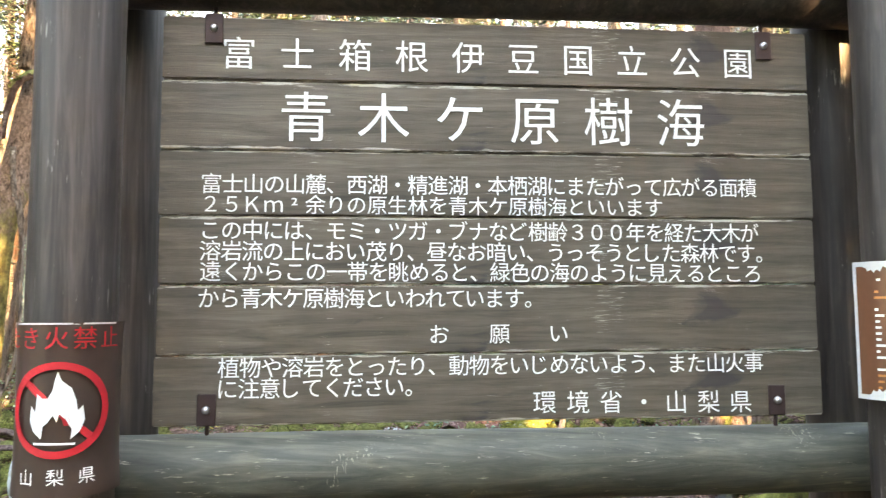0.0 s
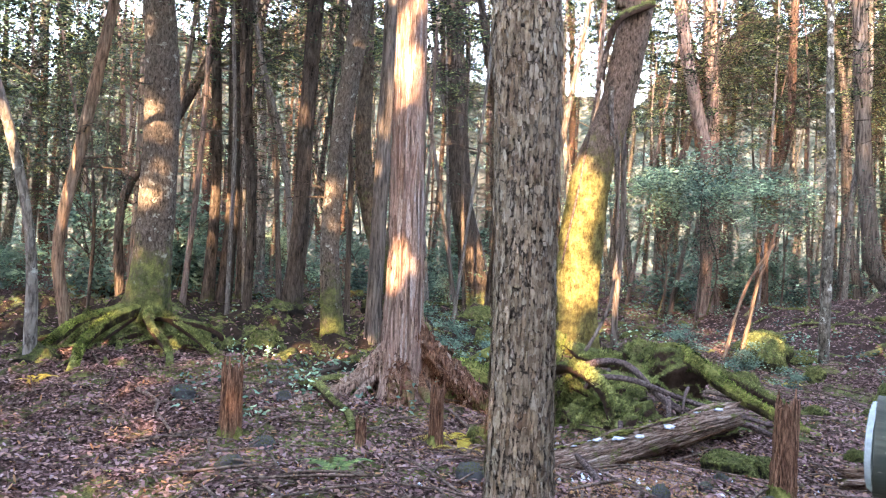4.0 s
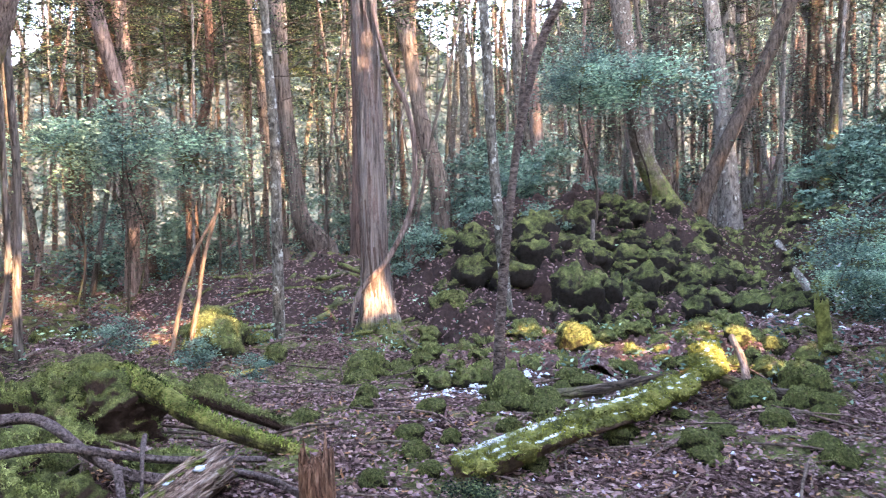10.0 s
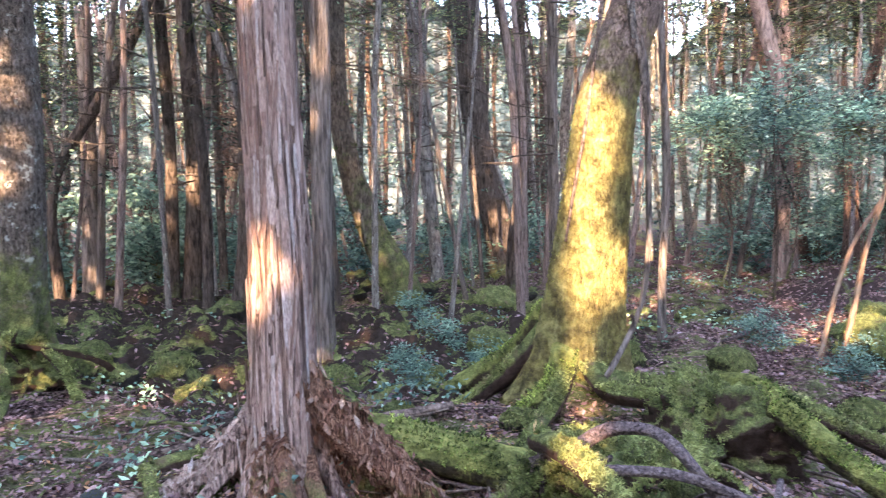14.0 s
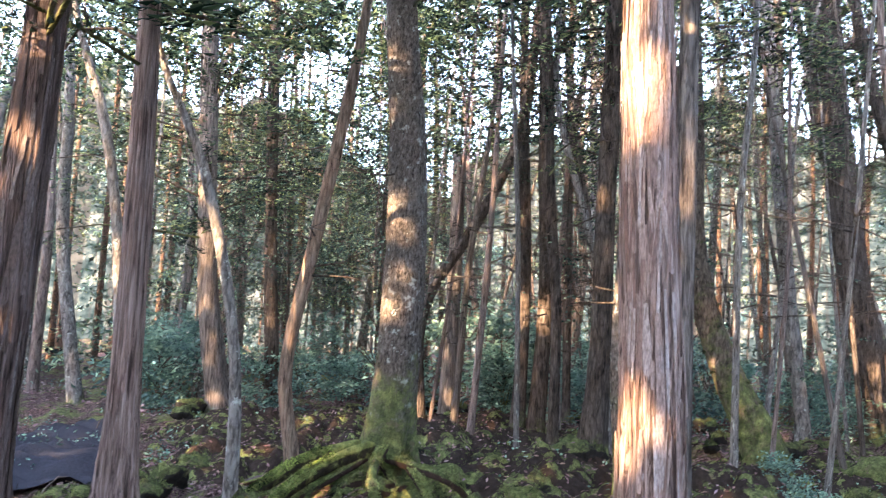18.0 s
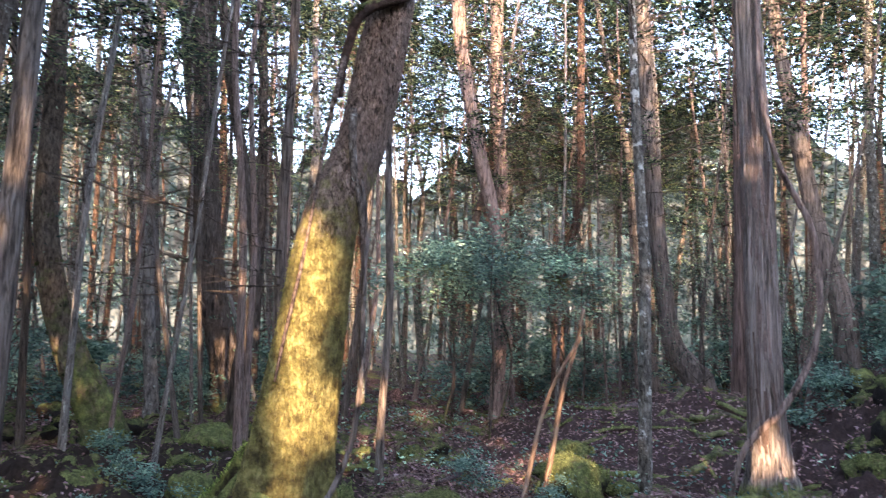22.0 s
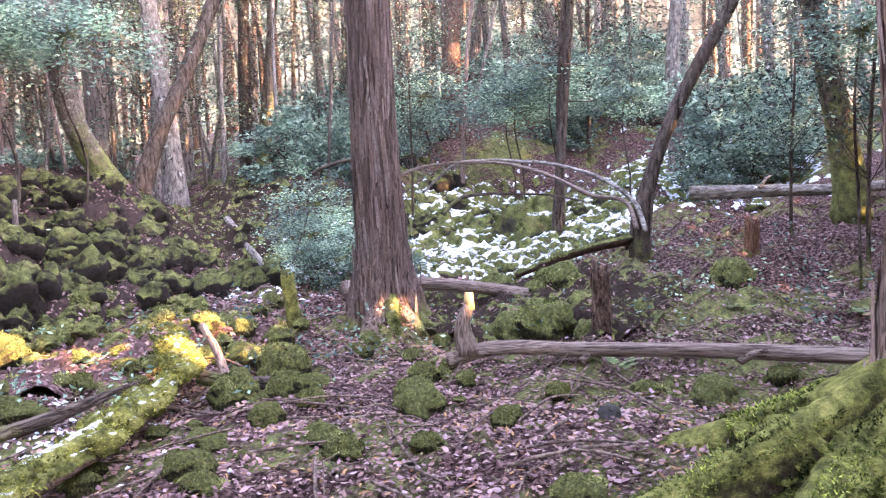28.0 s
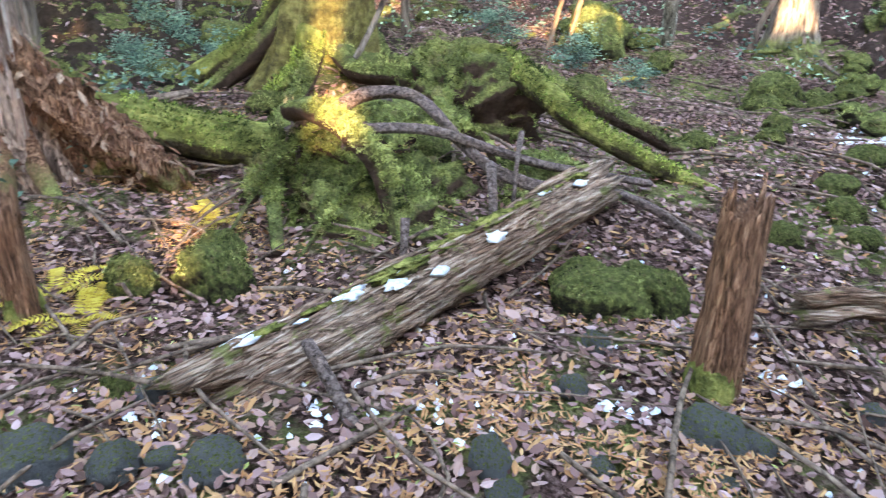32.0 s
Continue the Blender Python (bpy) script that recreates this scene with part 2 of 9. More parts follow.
MOSS_ROCK = mossy_surface("mossy_lava", (0.036, 0.03, 0.022), 0.6, 11.0)
MOSS_ROCK_SNOW = mossy_surface("snow_dusted_mossy_lava", (0.06, 0.05, 0.045), 0.6, 6.0, snow=0.85)
MOSS_BLOCK = mossy_surface("half_mossed_lava", (0.034, 0.028, 0.024), -0.06, 6.0)
SNOW_MOSS = mossy_surface("snow_over_moss", (0.03, 0.03, 0.022), 0.3, 6.0, snow=1.05)
BARE_ROCK = mossy_surface("bare_lava", (0.16, 0.16, 0.165), -0.3, 15.0)
LAVA_SOIL = mossy_surface("dark_lava_soil", (0.05, 0.034, 0.027), -0.38, 5.0)
LAVA_MOUND = mossy_surface("brown_lava_soil", (0.07, 0.046, 0.04), -0.4, 6.5)
LITTER_SOIL = mossy_surface("leafy_soil", (0.16, 0.095, 0.086), -0.45, 9.0)
BANK_SOIL = mossy_surface("dark_bank_soil", (0.075, 0.047, 0.04), -0.62, 8.0)
MOSS_WOOD = mossy_surface("mossy_root_bark", (0.075, 0.047, 0.036), 0.2, 7.0)
MOSS_LOG = mossy_surface("mossy_log_bark", (0.13, 0.085, 0.06), 0.45, 6.0, snow=0.6, bright=True)


def flake_stuff(name, *colours):
    """Loose bark: each flake a tone of its own, with grain."""
    m, t, b = shader(name, 0.93, 0.06)
    g = t.nodes.new("ShaderNodeNewGeometry")
    col = ramp(t, g.outputs["Random Per Island"], [(k / (len(colours) - 1), c) for k, c in enumerate(colours)])
    n = noise_tex(t, place_tex(t, (40, 40, 9)), 3.0, 7, 0.7)
    col = mix(t, ramp(t, n, [(0.35, (0.75,)), (0.6, (0,))]), col, tuple(v * 0.35 for v in colours[0]))
    t.links.new(col, b.inputs["Base Color"])
    relief(t, b, n, 0.7, 0.006)
    return m


MAPLE_FLAKE = flake_stuff("maple_flakes", (0.14, 0.092, 0.06), (0.25, 0.178, 0.12), (0.31, 0.23, 0.16), (0.37, 0.285, 0.205), (0.44, 0.36, 0.275))
CEDAR_STRIP = flake_stuff("cedar_strips_red", (0.17, 0.1, 0.075), (0.3, 0.195, 0.155), (0.38, 0.27, 0.22), (0.42, 0.34, 0.3))
RED_SHRED = flake_stuff("rotten_red_shreds", (0.05, 0.022, 0.014), (0.13, 0.058, 0.036), (0.22, 0.12, 0.08), (0.34, 0.23, 0.17))
CEDAR_STRIP_DARK = flake_stuff("cedar_strips_brown", (0.08, 0.053, 0.042), (0.145, 0.1, 0.083), (0.2, 0.145, 0.125), (0.24, 0.19, 0.165))


def leafy(name, *colours, through=0.35, rough=0.55, spec=0.35, drift=0.0, deep=0.15):
    m, t, b = shader(name, rough, spec)
    g = t.nodes.new("ShaderNodeNewGeometry")
    col = ramp(t, g.outputs["Random Per Island"], [(k / (len(colours) - 1), c) for k, c in enumerate(colours)])
    # Shade and sun between sprays put into the colour: noise darkens and brightens drifts.
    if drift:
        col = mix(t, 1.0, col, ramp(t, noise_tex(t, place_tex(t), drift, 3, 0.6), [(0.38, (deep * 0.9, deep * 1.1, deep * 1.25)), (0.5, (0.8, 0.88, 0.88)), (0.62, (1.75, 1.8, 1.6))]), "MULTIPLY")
    t.links.new(col, b.inputs["Base Color"])
    trans = t.nodes.new("ShaderNodeBsdfTranslucent")
    t.links.new(col, trans.inputs["Color"])
    add = t.nodes.new("ShaderNodeMixShader")
    add.inputs[0].default_value = through
    t.links.new(b.outputs[0], add.inputs[1])
    t.links.new(trans.outputs[0], add.inputs[2])
    t.links.new(add.outputs[0], t.nodes["Material Output"].inputs["Surface"])
    return m


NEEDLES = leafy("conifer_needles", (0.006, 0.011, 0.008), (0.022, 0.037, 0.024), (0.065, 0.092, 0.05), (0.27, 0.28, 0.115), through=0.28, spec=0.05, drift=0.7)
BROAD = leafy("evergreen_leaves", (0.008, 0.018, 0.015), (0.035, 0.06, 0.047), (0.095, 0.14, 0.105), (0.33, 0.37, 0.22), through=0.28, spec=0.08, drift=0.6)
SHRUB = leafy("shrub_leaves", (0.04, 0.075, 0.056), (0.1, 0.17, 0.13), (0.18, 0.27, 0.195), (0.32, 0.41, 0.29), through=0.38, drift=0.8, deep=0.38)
# Lighter copy of the shrub leaves: distance haze is put into the colour.
SHRUB_HAZED = leafy("haze_paled_leaves", (0.06, 0.1, 0.078), (0.17, 0.235, 0.185), (0.28, 0.35, 0.27), (0.46, 0.52, 0.4), through=0.48, drift=0.5, deep=0.5)
FERN = leafy("fern_leaves", (0.05, 0.085, 0.03), (0.12, 0.19, 0.06), (0.25, 0.32, 0.1))
# Yellow fern leaves; the gold of sun patches is partly put into this colour.
GOLD = leafy("sunlit_yellow_leaves", (0.25, 0.16, 0.02), (0.42, 0.31, 0.04), (0.55, 0.45, 0.08))


def moss_blades(name, dark, mid, bright, dry):
    """Moss blades whose colour drifts from cushion to cushion."""
    m, t, b = shader(name, 0.93, 0.04)
    vec = place_tex(t, source="Object")
    a = ramp(t, noise_tex(t, vec, 2.6, 8, 0.72), [(0.41, dark), (0.53, mid), (0.67, bright)])
    a = mix(t, ramp(t, noise_tex(t, vec, 6.0, 5, 0.7), [(0.54, (0,)), (0.64, (0.8,))]), a, dry)
    g = t.nodes.new("ShaderNodeNewGeometry")
    shade = ramp(t, g.outputs["Random Per Island"], [(0.0, (0.4,)), (0.6, (0.95,)), (1.0, (1.25,))])
    a = mix(t, 1.0, a, shade, "MULTIPLY")
    t.links.new(a, b.inputs["Base Color"])
    trans = t.nodes.new("ShaderNodeBsdfTranslucent")
    t.links.new(a, trans.inputs["Color"])
    add = t.nodes.new("ShaderNodeMixShader")
    add.inputs[0].default_value = 0.25
    t.links.new(b.outputs[0], add.inputs[1])
    t.links.new(trans.outputs[0], add.inputs[2])
    t.links.new(add.outputs[0], t.nodes["Material Output"].inputs["Surface"])
    return m


MOSS_TUFT = moss_blades("moss_tufts", (0.03, 0.038, 0.014), (0.2, 0.225, 0.075), (0.52, 0.53, 0.2), (0.24, 0.2, 0.10))
MOSS_TUFT_DARK = moss_blades("dark_moss_tufts", (0.014, 0.02, 0.009), (0.08, 0.1, 0.034), (0.24, 0.26, 0.085), (0.16, 0.13, 0.075))
MOSS_TUFT_GOLD = moss_blades("golden_moss_tufts", (0.08, 0.085, 0.018), (0.3, 0.3, 0.06), (0.55, 0.53, 0.13), (0.34, 0.3, 0.13))
MOSS_CUSHION = mossy_surface("moss_cushion", (0.09, 0.085, 0.03), 0.9, 9.0, snow=0.5, bright=True)
MOSS_FRESH = mossy_surface("fresh_moss", (0.06, 0.045, 0.028), 0.55, 8.0, bright=True)
MOSS_TUFT_GREEN = leafy("bright_moss_tufts", (0.02, 0.028, 0.008), (0.075, 0.095, 0.025), (0.17, 0.2, 0.05), (0.32, 0.35, 0.09), through=0.25, rough=0.9, spec=0.05, drift=3.0)
LITTER = leafy("fallen_leaves", (0.04, 0.022, 0.018), (0.105, 0.057, 0.05), (0.17, 0.096, 0.092), (0.22, 0.135, 0.133), (0.25, 0.148, 0.11), (0.29, 0.2, 0.203), through=0.05, rough=0.85, spec=0.1)
LITTER_GOLD = leafy("yellow_fallen_needles", (0.19, 0.085, 0.042), (0.29, 0.15, 0.07), (0.36, 0.21, 0.105), through=0.05, rough=0.85, spec=0.1)
SNOW, st, sb = shader("thin_snow", 0.7, 0.3)
sv = place_tex(st)
st.links.new(ramp(st, noise_tex(st, sv, 30, 5), [(0.35, (0.25, 0.27, 0.31)), (0.62, (0.58, 0.61, 0.66))]), sb.inputs["Base Color"])
relief(st, sb, noise_tex(st, sv, 60, 5), 0.6, 0.02)

GROUND, gt, gb = shader("forest_floor", 0.95, 0.04)
gv = place_tex(gt)
fine = noise_tex(gt, gv, 26.0, 8, 0.75)
soil = ramp(gt, fine, [(0.4, (0.012, 0.007, 0.006)), (0.5, (0.06, 0.032, 0.027)), (0.6, (0.19, 0.118, 0.108)), (0.72, (0.4, 0.28, 0.26))])
patch = calc(gt, "ADD", noise_tex(gt, gv, 0.9, 6, 0.65), calc(gt, "MULTIPLY", noise_tex(gt, gv, 5.0, 5, 0.7), 0.5))
soil = mix(gt, ramp(gt, patch, [(0.735, (0,)), (0.83, (0.9,))]), soil, moss_colour(gt, gv, 9.0))
gt.links.new(soil, gb.inputs["Base Color"])
relief(gt, gb, calc(gt, "ADD", fine, calc(gt, "MULTIPLY", noise_tex(gt, gv, 7.0, 6, 0.7), 2.0)), 1.0, 0.04)

ASPHALT, at_, ab = shader("asphalt", 0.95, 0.1)
av = place_tex(at_)
at_.links.new(ramp(at_, noise_tex(at_, av, 40, 6, 0.8), [(0.3, (0.012, 0.011, 0.014)), (0.7, (0.036, 0.033, 0.039))]), ab.inputs["Base Color"])
relief(at_, ab, noise_tex(at_, av, 120, 3), 0.5, 0.01)


# backdrop of distant woods that glows; haze and daylight are put into its colours
BACKDROP = bpy.data.materials.new("glowing_woods_sheet")
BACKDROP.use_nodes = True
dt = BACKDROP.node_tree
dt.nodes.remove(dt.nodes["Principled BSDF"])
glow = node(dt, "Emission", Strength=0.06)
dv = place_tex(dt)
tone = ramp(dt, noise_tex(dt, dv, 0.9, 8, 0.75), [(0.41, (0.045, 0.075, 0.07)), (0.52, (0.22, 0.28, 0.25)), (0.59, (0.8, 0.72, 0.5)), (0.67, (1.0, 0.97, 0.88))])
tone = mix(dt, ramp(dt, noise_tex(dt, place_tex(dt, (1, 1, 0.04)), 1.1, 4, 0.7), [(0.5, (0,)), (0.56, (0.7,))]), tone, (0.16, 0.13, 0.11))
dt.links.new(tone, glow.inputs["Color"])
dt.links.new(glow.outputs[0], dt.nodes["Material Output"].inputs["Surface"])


def stained_wood(name, dark, mid, pale, stretch, rough=0.6, wear=0.5, wear_colour=(0.4, 0.37, 0.32), edge=0.0):
    m, t, b = shader(name, rough, 0.35)
    vec = place_tex(t, stretch)
    plain = place_tex(t)
    g = noise_tex(t, vec, 4.0, 9, 0.65, 0.6)
    col = ramp(t, g, [(0.25, dark), (0.5, mid), (0.8, pale)])
    col = mix(t, ramp(t, noise_tex(t, plain, 2.2, 5, 0.6), [(0.45, (0,)), (0.7, (0.6,))]), col, dark)
    k = noise_tex(t, place_tex(t, tuple(v * 1.7 + 1 for v in stretch)), 5.0, 9, 0.75)
    col = mix(t, ramp(t, k, [(0.7 - 0.08 * wear, (0,)), (0.75 - 0.06 * wear, (0.9,))]), col, wear_colour)
    # flaked stain and fine scratches
    s = noise_tex(t, place_tex(t, (3, 3, 90) if edge else (40, 40, 3)), 4.0, 6, 0.7)
    s = calc(t, "MULTIPLY", s, ramp(t, noise_tex(t, plain, 5.0, 3, 0.5), [(0.48, (0.5,)), (0.66, (1.12,))]))
    col = mix(t, ramp(t, s, [(0.63, (0,)), (0.69, (0.75,))]), col, wear_colour)
    if edge:
        o = t.nodes.new("ShaderNodeObjectInfo")
        shift = node(t, "VectorMath")
        shift.operation = "ADD"
        t.links.new(place_tex(t, (3.5, 3.5, 30)), shift.inputs[0])
        t.links.new(calc(t, "MULTIPLY", o.outputs["Random"], 40.0), shift.inputs[1])
        xyz = t.nodes.new("ShaderNodeSeparateXYZ")
        t.links.new(plain, xyz.inputs[0])
        z = calc(t, "ABSOLUTE", calc(t, "DIVIDE", xyz.outputs[2], edge))
        e = calc(t, "MULTIPLY", ramp(t, z, [(0.72, (0,)), (0.98, (1,))]), noise_tex(t, shift.outputs[0], 2.0, 8, 0.75))
        col = mix(t, ramp(t, e, [(0.46, (0,)), (0.53, (0.9,))]), col, wear_colour)
        stain = noise_tex(t, place_tex(t, (1.6, 1.6, 6)), 1.6, 4, 0.55, 0.5)
        col = mix(t, ramp(t, stain, [(0.62, (0,)), (0.68, (0.75,))]), col, (0.03, 0.026, 0.03))
    t.links.new(col, b.inputs["Base Color"])
    relief(t, b, g, 0.5, 0.004)
    return m


BOARD = stained_wood("stained_board", (0.042, 0.034, 0.026), (0.098, 0.08, 0.062), (0.17, 0.142, 0.108), (0.9, 6, 14), 0.5, 0.7, (0.45, 0.42, 0.36), edge=0.092)
POST = stained_wood("dark_stained_log", (0.016, 0.013, 0.012), (0.05, 0.04, 0.036), (0.13, 0.105, 0.095), (9, 9, 0.45), 0.5, 0.8, (0.3, 0.28, 0.25))
RAIL = stained_wood("weathered_rail", (0.025, 0.027, 0.022), (0.075, 0.075, 0.06), (0.17, 0.165, 0.12), (0.8, 9, 9), 0.6, 1.2, (0.36, 0.33, 0.25))


def paint(name, colour, rough=0.5, metal=0.0, vary=0.15):
    m, t, b = shader(name, rough, 0.4)
    n = noise_tex(t, place_tex(t), 35.0, 6, 0.7)
    t.links.new(ramp(t, n, [(0.3, tuple(v * (1 - vary) for v in colour)), (0.7, colour)]), b.inputs["Base Color"])
    b.inputs["Metallic"].default_value = metal
    return m


WHITE = paint("white_paint", (0.8, 0.8, 0.78))
RED = paint("red_paint", (0.55, 0.02, 0.03))
PLATE = paint("brown_plate", (0.055, 0.035, 0.028), 0.35)
PLATE_EDGE = paint("white_plate_edge", (0.6, 0.6, 0.6), 0.4)
STEEL = paint("bolt_steel", (0.55, 0.55, 0.56), 0.3, 1.0)
IRON = paint("brown_iron", (0.05, 0.03, 0.03), 0.5, 0.4)
NOTICE = paint("brown_notice", (0.16, 0.062, 0.032), 0.3)
ORANGE = paint("orange_print", (0.55, 0.2, 0.06), 0.4)
END_PAINT = paint("peeling_pale_end", (0.5, 0.55, 0.55), 0.8, 0.0, 0.5)
CUT_WOOD = paint("fresh_cut_wood", (0.5, 0.3, 0.12), 0.8, 0.0, 0.4)

# ---- terrain ----
def smooth(a):
    a = np.clip(a, 0, 1)
    return a * a * (3 - 2 * a)


def bump(x, y, cx, cy, rx, ry, h):
    return h * np.exp(-((x - cx) / rx) ** 2 - ((y - cy) / ry) ** 2)


def lift(x, y):
    """Height of the forest floor."""
    x, y = np.asarray(x, float), np.asarray(y, float)
    far = smooth((np.hypot(x + 1.8, y - 3) - 2.5) / 6)
    h = 0.05 * np.sin(1.1 * x + 0.4 * y + 0.6) * np.sin(0.9 * y - 0.5 * x) + 0.025 * np.sin(2.7 * x + 1.9 * y) + 0.02 * np.sin(3.1 * y - 2.2 * x + 1)
    h = h + far * (0.09 * np.sin(0.8 * x - 1.3 * y) + 0.05 * np.sin(2.3 * x + 2.9 * y + 2))
    h = h + 1.35 * smooth((y - 11.6 - 0.25 * np.sin(x * 2)) / 3.4) * smooth((x + 1.5) / 2.2) * (1 - 0.55 * np.exp(-((x - 4.2 - 0.1 * (y - 12)) / 0.9) ** 2))
    h = h + 0.12 * smooth((y - 16) / 10) * smooth((x + 2) / 3)
    h = h + bump(x, y, -2.5, 14.6, 2.3, 1.7, 0.8) + bump(x, y, 0.7, 12.6, 1.2, 0.7, 0.45)
    h = h + 3.0 * smooth((x - 6) / 15) * smooth((y + 6) / 8) + bump(x, y, 8.5, 6.5, 2.0, 3.0, 0.35)
    h = h + bump(x, y, -4.8, 7.4, 1.2, 1.0, 0.28) + bump(x, y, -5.2, 5.3, 0.9, 0.8, 0.1) + bump(x, y, -3.3, 6.2, 0.7, 0.7, 0.22)
    knolls = np.abs(np.sin(5.3 * x + 1.7 * np.sin(1.3 * y)) * np.sin(4.7 * y + 1.9 * np.sin(1.1 * x) + 0.8)) + 0.5 * np.abs(np.sin(8.9 * x - 5.1 * y) * np.sin(9.7 * y + 4.3 * x + 1))
    trail = np.exp(-((x + 2.2 + 0.25 * (y - 8)) / 0.9) ** 2) * smooth((y - 5.5) / 2)
    h = h + (knolls - 0.5) * (0.03 + 0.09 * smooth((np.hypot(x + 1.8, y - 3) - 3.0) / 4)) * (1 - 0.75 * trail)
    h = h + bump(x, y, -9.3, 5.0, 1.3, 1.2, 0.2) + bump(x, y, 3.2, 8.6, 0.9, 0.9, 0.1) + bump(x, y, 2.1, 4.0, 0.8, 0.8, 0.12)
    return h


# ---- mesh helpers ----
def raw_mesh(name, verts, quads, mats, smooth=False, tris=None):
    """A mesh from arrays of corners and of four-cornered (and three-cornered) faces."""
    verts, quads = np.asarray(verts, np.float32).reshape(-1, 3), np.asarray(quads, np.int32).reshape(-1, 4)
    tris = np.zeros((0, 3), np.int32) if tris is None else np.asarray(tris, np.int32).reshape(-1, 3)
    me = bpy.data.meshes.new(name)
    me.vertices.add(len(verts))
    me.vertices.foreach_set("co", verts.ravel())
    loops = np.concatenate([quads.ravel(), tris.ravel()])
    me.loops.add(len(loops))
    me.loops.foreach_set("vertex_index", loops)
    me.polygons.add(len(quads) + len(tris))
    me.polygons.foreach_set("loop_start", np.concatenate([np.arange(len(quads)) * 4, len(quads) * 4 + np.arange(len(tris)) * 3]).astype(np.int32))
    me.polygons.foreach_set("use_smooth", np.full(len(quads) + len(tris), smooth))
    for m in mats if isinstance(mats, (list, tuple)) else [mats]:
        me.materials.append(m)
    me.update(calc_edges=True)
    return me


def hang(name, mesh, parent=None, label="", m=None):
    """Links a mesh as one object, under a thing or a part."""
    ob = new(name, mesh)
    if parent:
        ob.parent = parent
    if m is not None:
        ob.matrix_basis = m
    if label:
        ob["label"] = label
    return ob


def part(name, bm, material, parent=None, label="", smooth=False, m=None):
    me = bpy.data.meshes.new(name)
    bm.to_mesh(me)
    bm.free()
    me.materials.append(material)
    if smooth:
        me.polygons.foreach_set("use_smooth", np.ones(len(me.polygons), bool))
    return hang(name, me, parent, label, m)


def spline(rows, step):
    """Smooth rows (x, y, z, r) between the given ones, about step apart."""
    p = np.array(rows, float)
    gap = np.maximum(np.linalg.norm(np.diff(p[:, :3], axis=0), axis=1), 1e-4)
    slope = np.diff(p, axis=0) / gap[:, None]
    w = (1 / gap)[:, None]
    way = np.vstack([slope[:1], (slope[:-1] * w[:-1] + slope[1:] * w[1:]) / (w[:-1] + w[1:]), slope[-1:]])
    out = []
    for i in range(len(p) - 1):
        n = max(1, int(gap[i] / step))
        t = (np.arange(n) / n)[:, None]
        out.append((2 * t**3 - 3 * t**2 + 1) * p[i] + (t**3 - 2 * t**2 + t) * gap[i] * way[i] + (3 * t**2 - 2 * t**3) * p[i + 1] + (t**3 - t**2) * gap[i] * way[i + 1])
    out = np.vstack([*out, p[-1:]])
    out[:, 3] = np.maximum(out[:, 3], min(0.002, p[:, 3].min()))
    return out


def tube(rows, sides, step, rough=0.06, ridges=0.0, lobes=5, flare=0.0, flare_high=0.3, seed=0, closed=True):
    """Corners and faces of a knobbly round stem along rows."""
    rng = np.random.default_rng(seed)
    s = spline(rows, step)
    c, r = s[:, :3], s[:, 3]
    t = np.gradient(c, axis=0)
    t /= np.linalg.norm(t, axis=1)[:, None] + 1e-9
    up = np.array([0, 0, 1.0]) if abs(t[0, 2]) < 0.7 else np.array([0, 1.0, 0])
    u = np.cross(up, t)
    u /= np.linalg.norm(u, axis=1)[:, None] + 1e-9
    v = np.cross(t, u)
    th = np.arange(sides) / sides * 2 * np.pi
    run = np.concatenate([[0], np.cumsum(np.linalg.norm(np.diff(c, axis=0), axis=1))])
    k = np.ones((len(c), sides))
    for f in range(2, 6):
        k += rough / f * 1.6 * np.sin(f * th[None] + rng.uniform(0, 6.3) + (rng.uniform(-2, 2) * run / max(r[0] * 8, 0.05))[:, None])
    if ridges:
        for f in rng.integers(lobes * 3, lobes * 6, 5):
            k += ridges * 0.4 * np.sin(f * th[None] + rng.uniform(0, 6.3) + 1.2 * np.sin(run * rng.uniform(0.8, 2.5) + rng.uniform(0, 6))[:, None])
        k += ridges * 0.5 * rng.normal(size=k.shape)
    k /= np.quantile(k, 0.9)
    if flare:
        g = np.exp(-np.maximum(run, 0) / flare_high)[:, None]
        k += flare * g * (0.6 + 0.7 * np.cos(lobes * th[None] + rng.uniform(0, 6.3) + 0.7 * np.sin(2 * th[None])))
    ring = c[:, None] + r[:, None, None] * k[..., None] * (np.cos(th)[None, :, None] * u[:, None] + np.sin(th)[None, :, None] * v[:, None])
    n = len(c)
    i, j = np.meshgrid(np.arange(n - 1), np.arange(sides), indexing="ij")
    a, b = i * sides + j, i * sides + (j + 1) % sides
    quads = np.stack([a, b, b + sides, a + sides], -1).reshape(-1, 4)
    verts = np.vstack([ring.reshape(-1, 3), c[:1], c[-1:]])
    j = np.arange(sides)
    tris = np.vstack([np.stack([(j + 1) % sides, j, 0 * j + n * sides], -1), np.stack([(n - 1) * sides + j, (n - 1) * sides + (j + 1) % sides, 0 * j + n * sides + 1], -1)]) if closed else np.zeros((0, 3), int)
    return verts, quads, tris


def joined(pieces):
    """Several (corners, quads, tris) as one."""
    vs, qs, ts, n = [], [], [], 0
    for v, q, t in pieces:
        vs.append(v), qs.append(np.asarray(q).reshape(-1, 4) + n), ts.append(np.asarray(t).reshape(-1, 3) + n)
        n += len(v)
    return np.vstack(vs), np.vstack(qs), np.vstack(ts)


def stem_mesh(name, rows, mat, sides=12, step=0.2, origin=(0, 0, 0), **how):
    v, q, t = tube(rows, sides, step, **how)
    return raw_mesh(name, v - np.array(origin), q, mat, True, t)


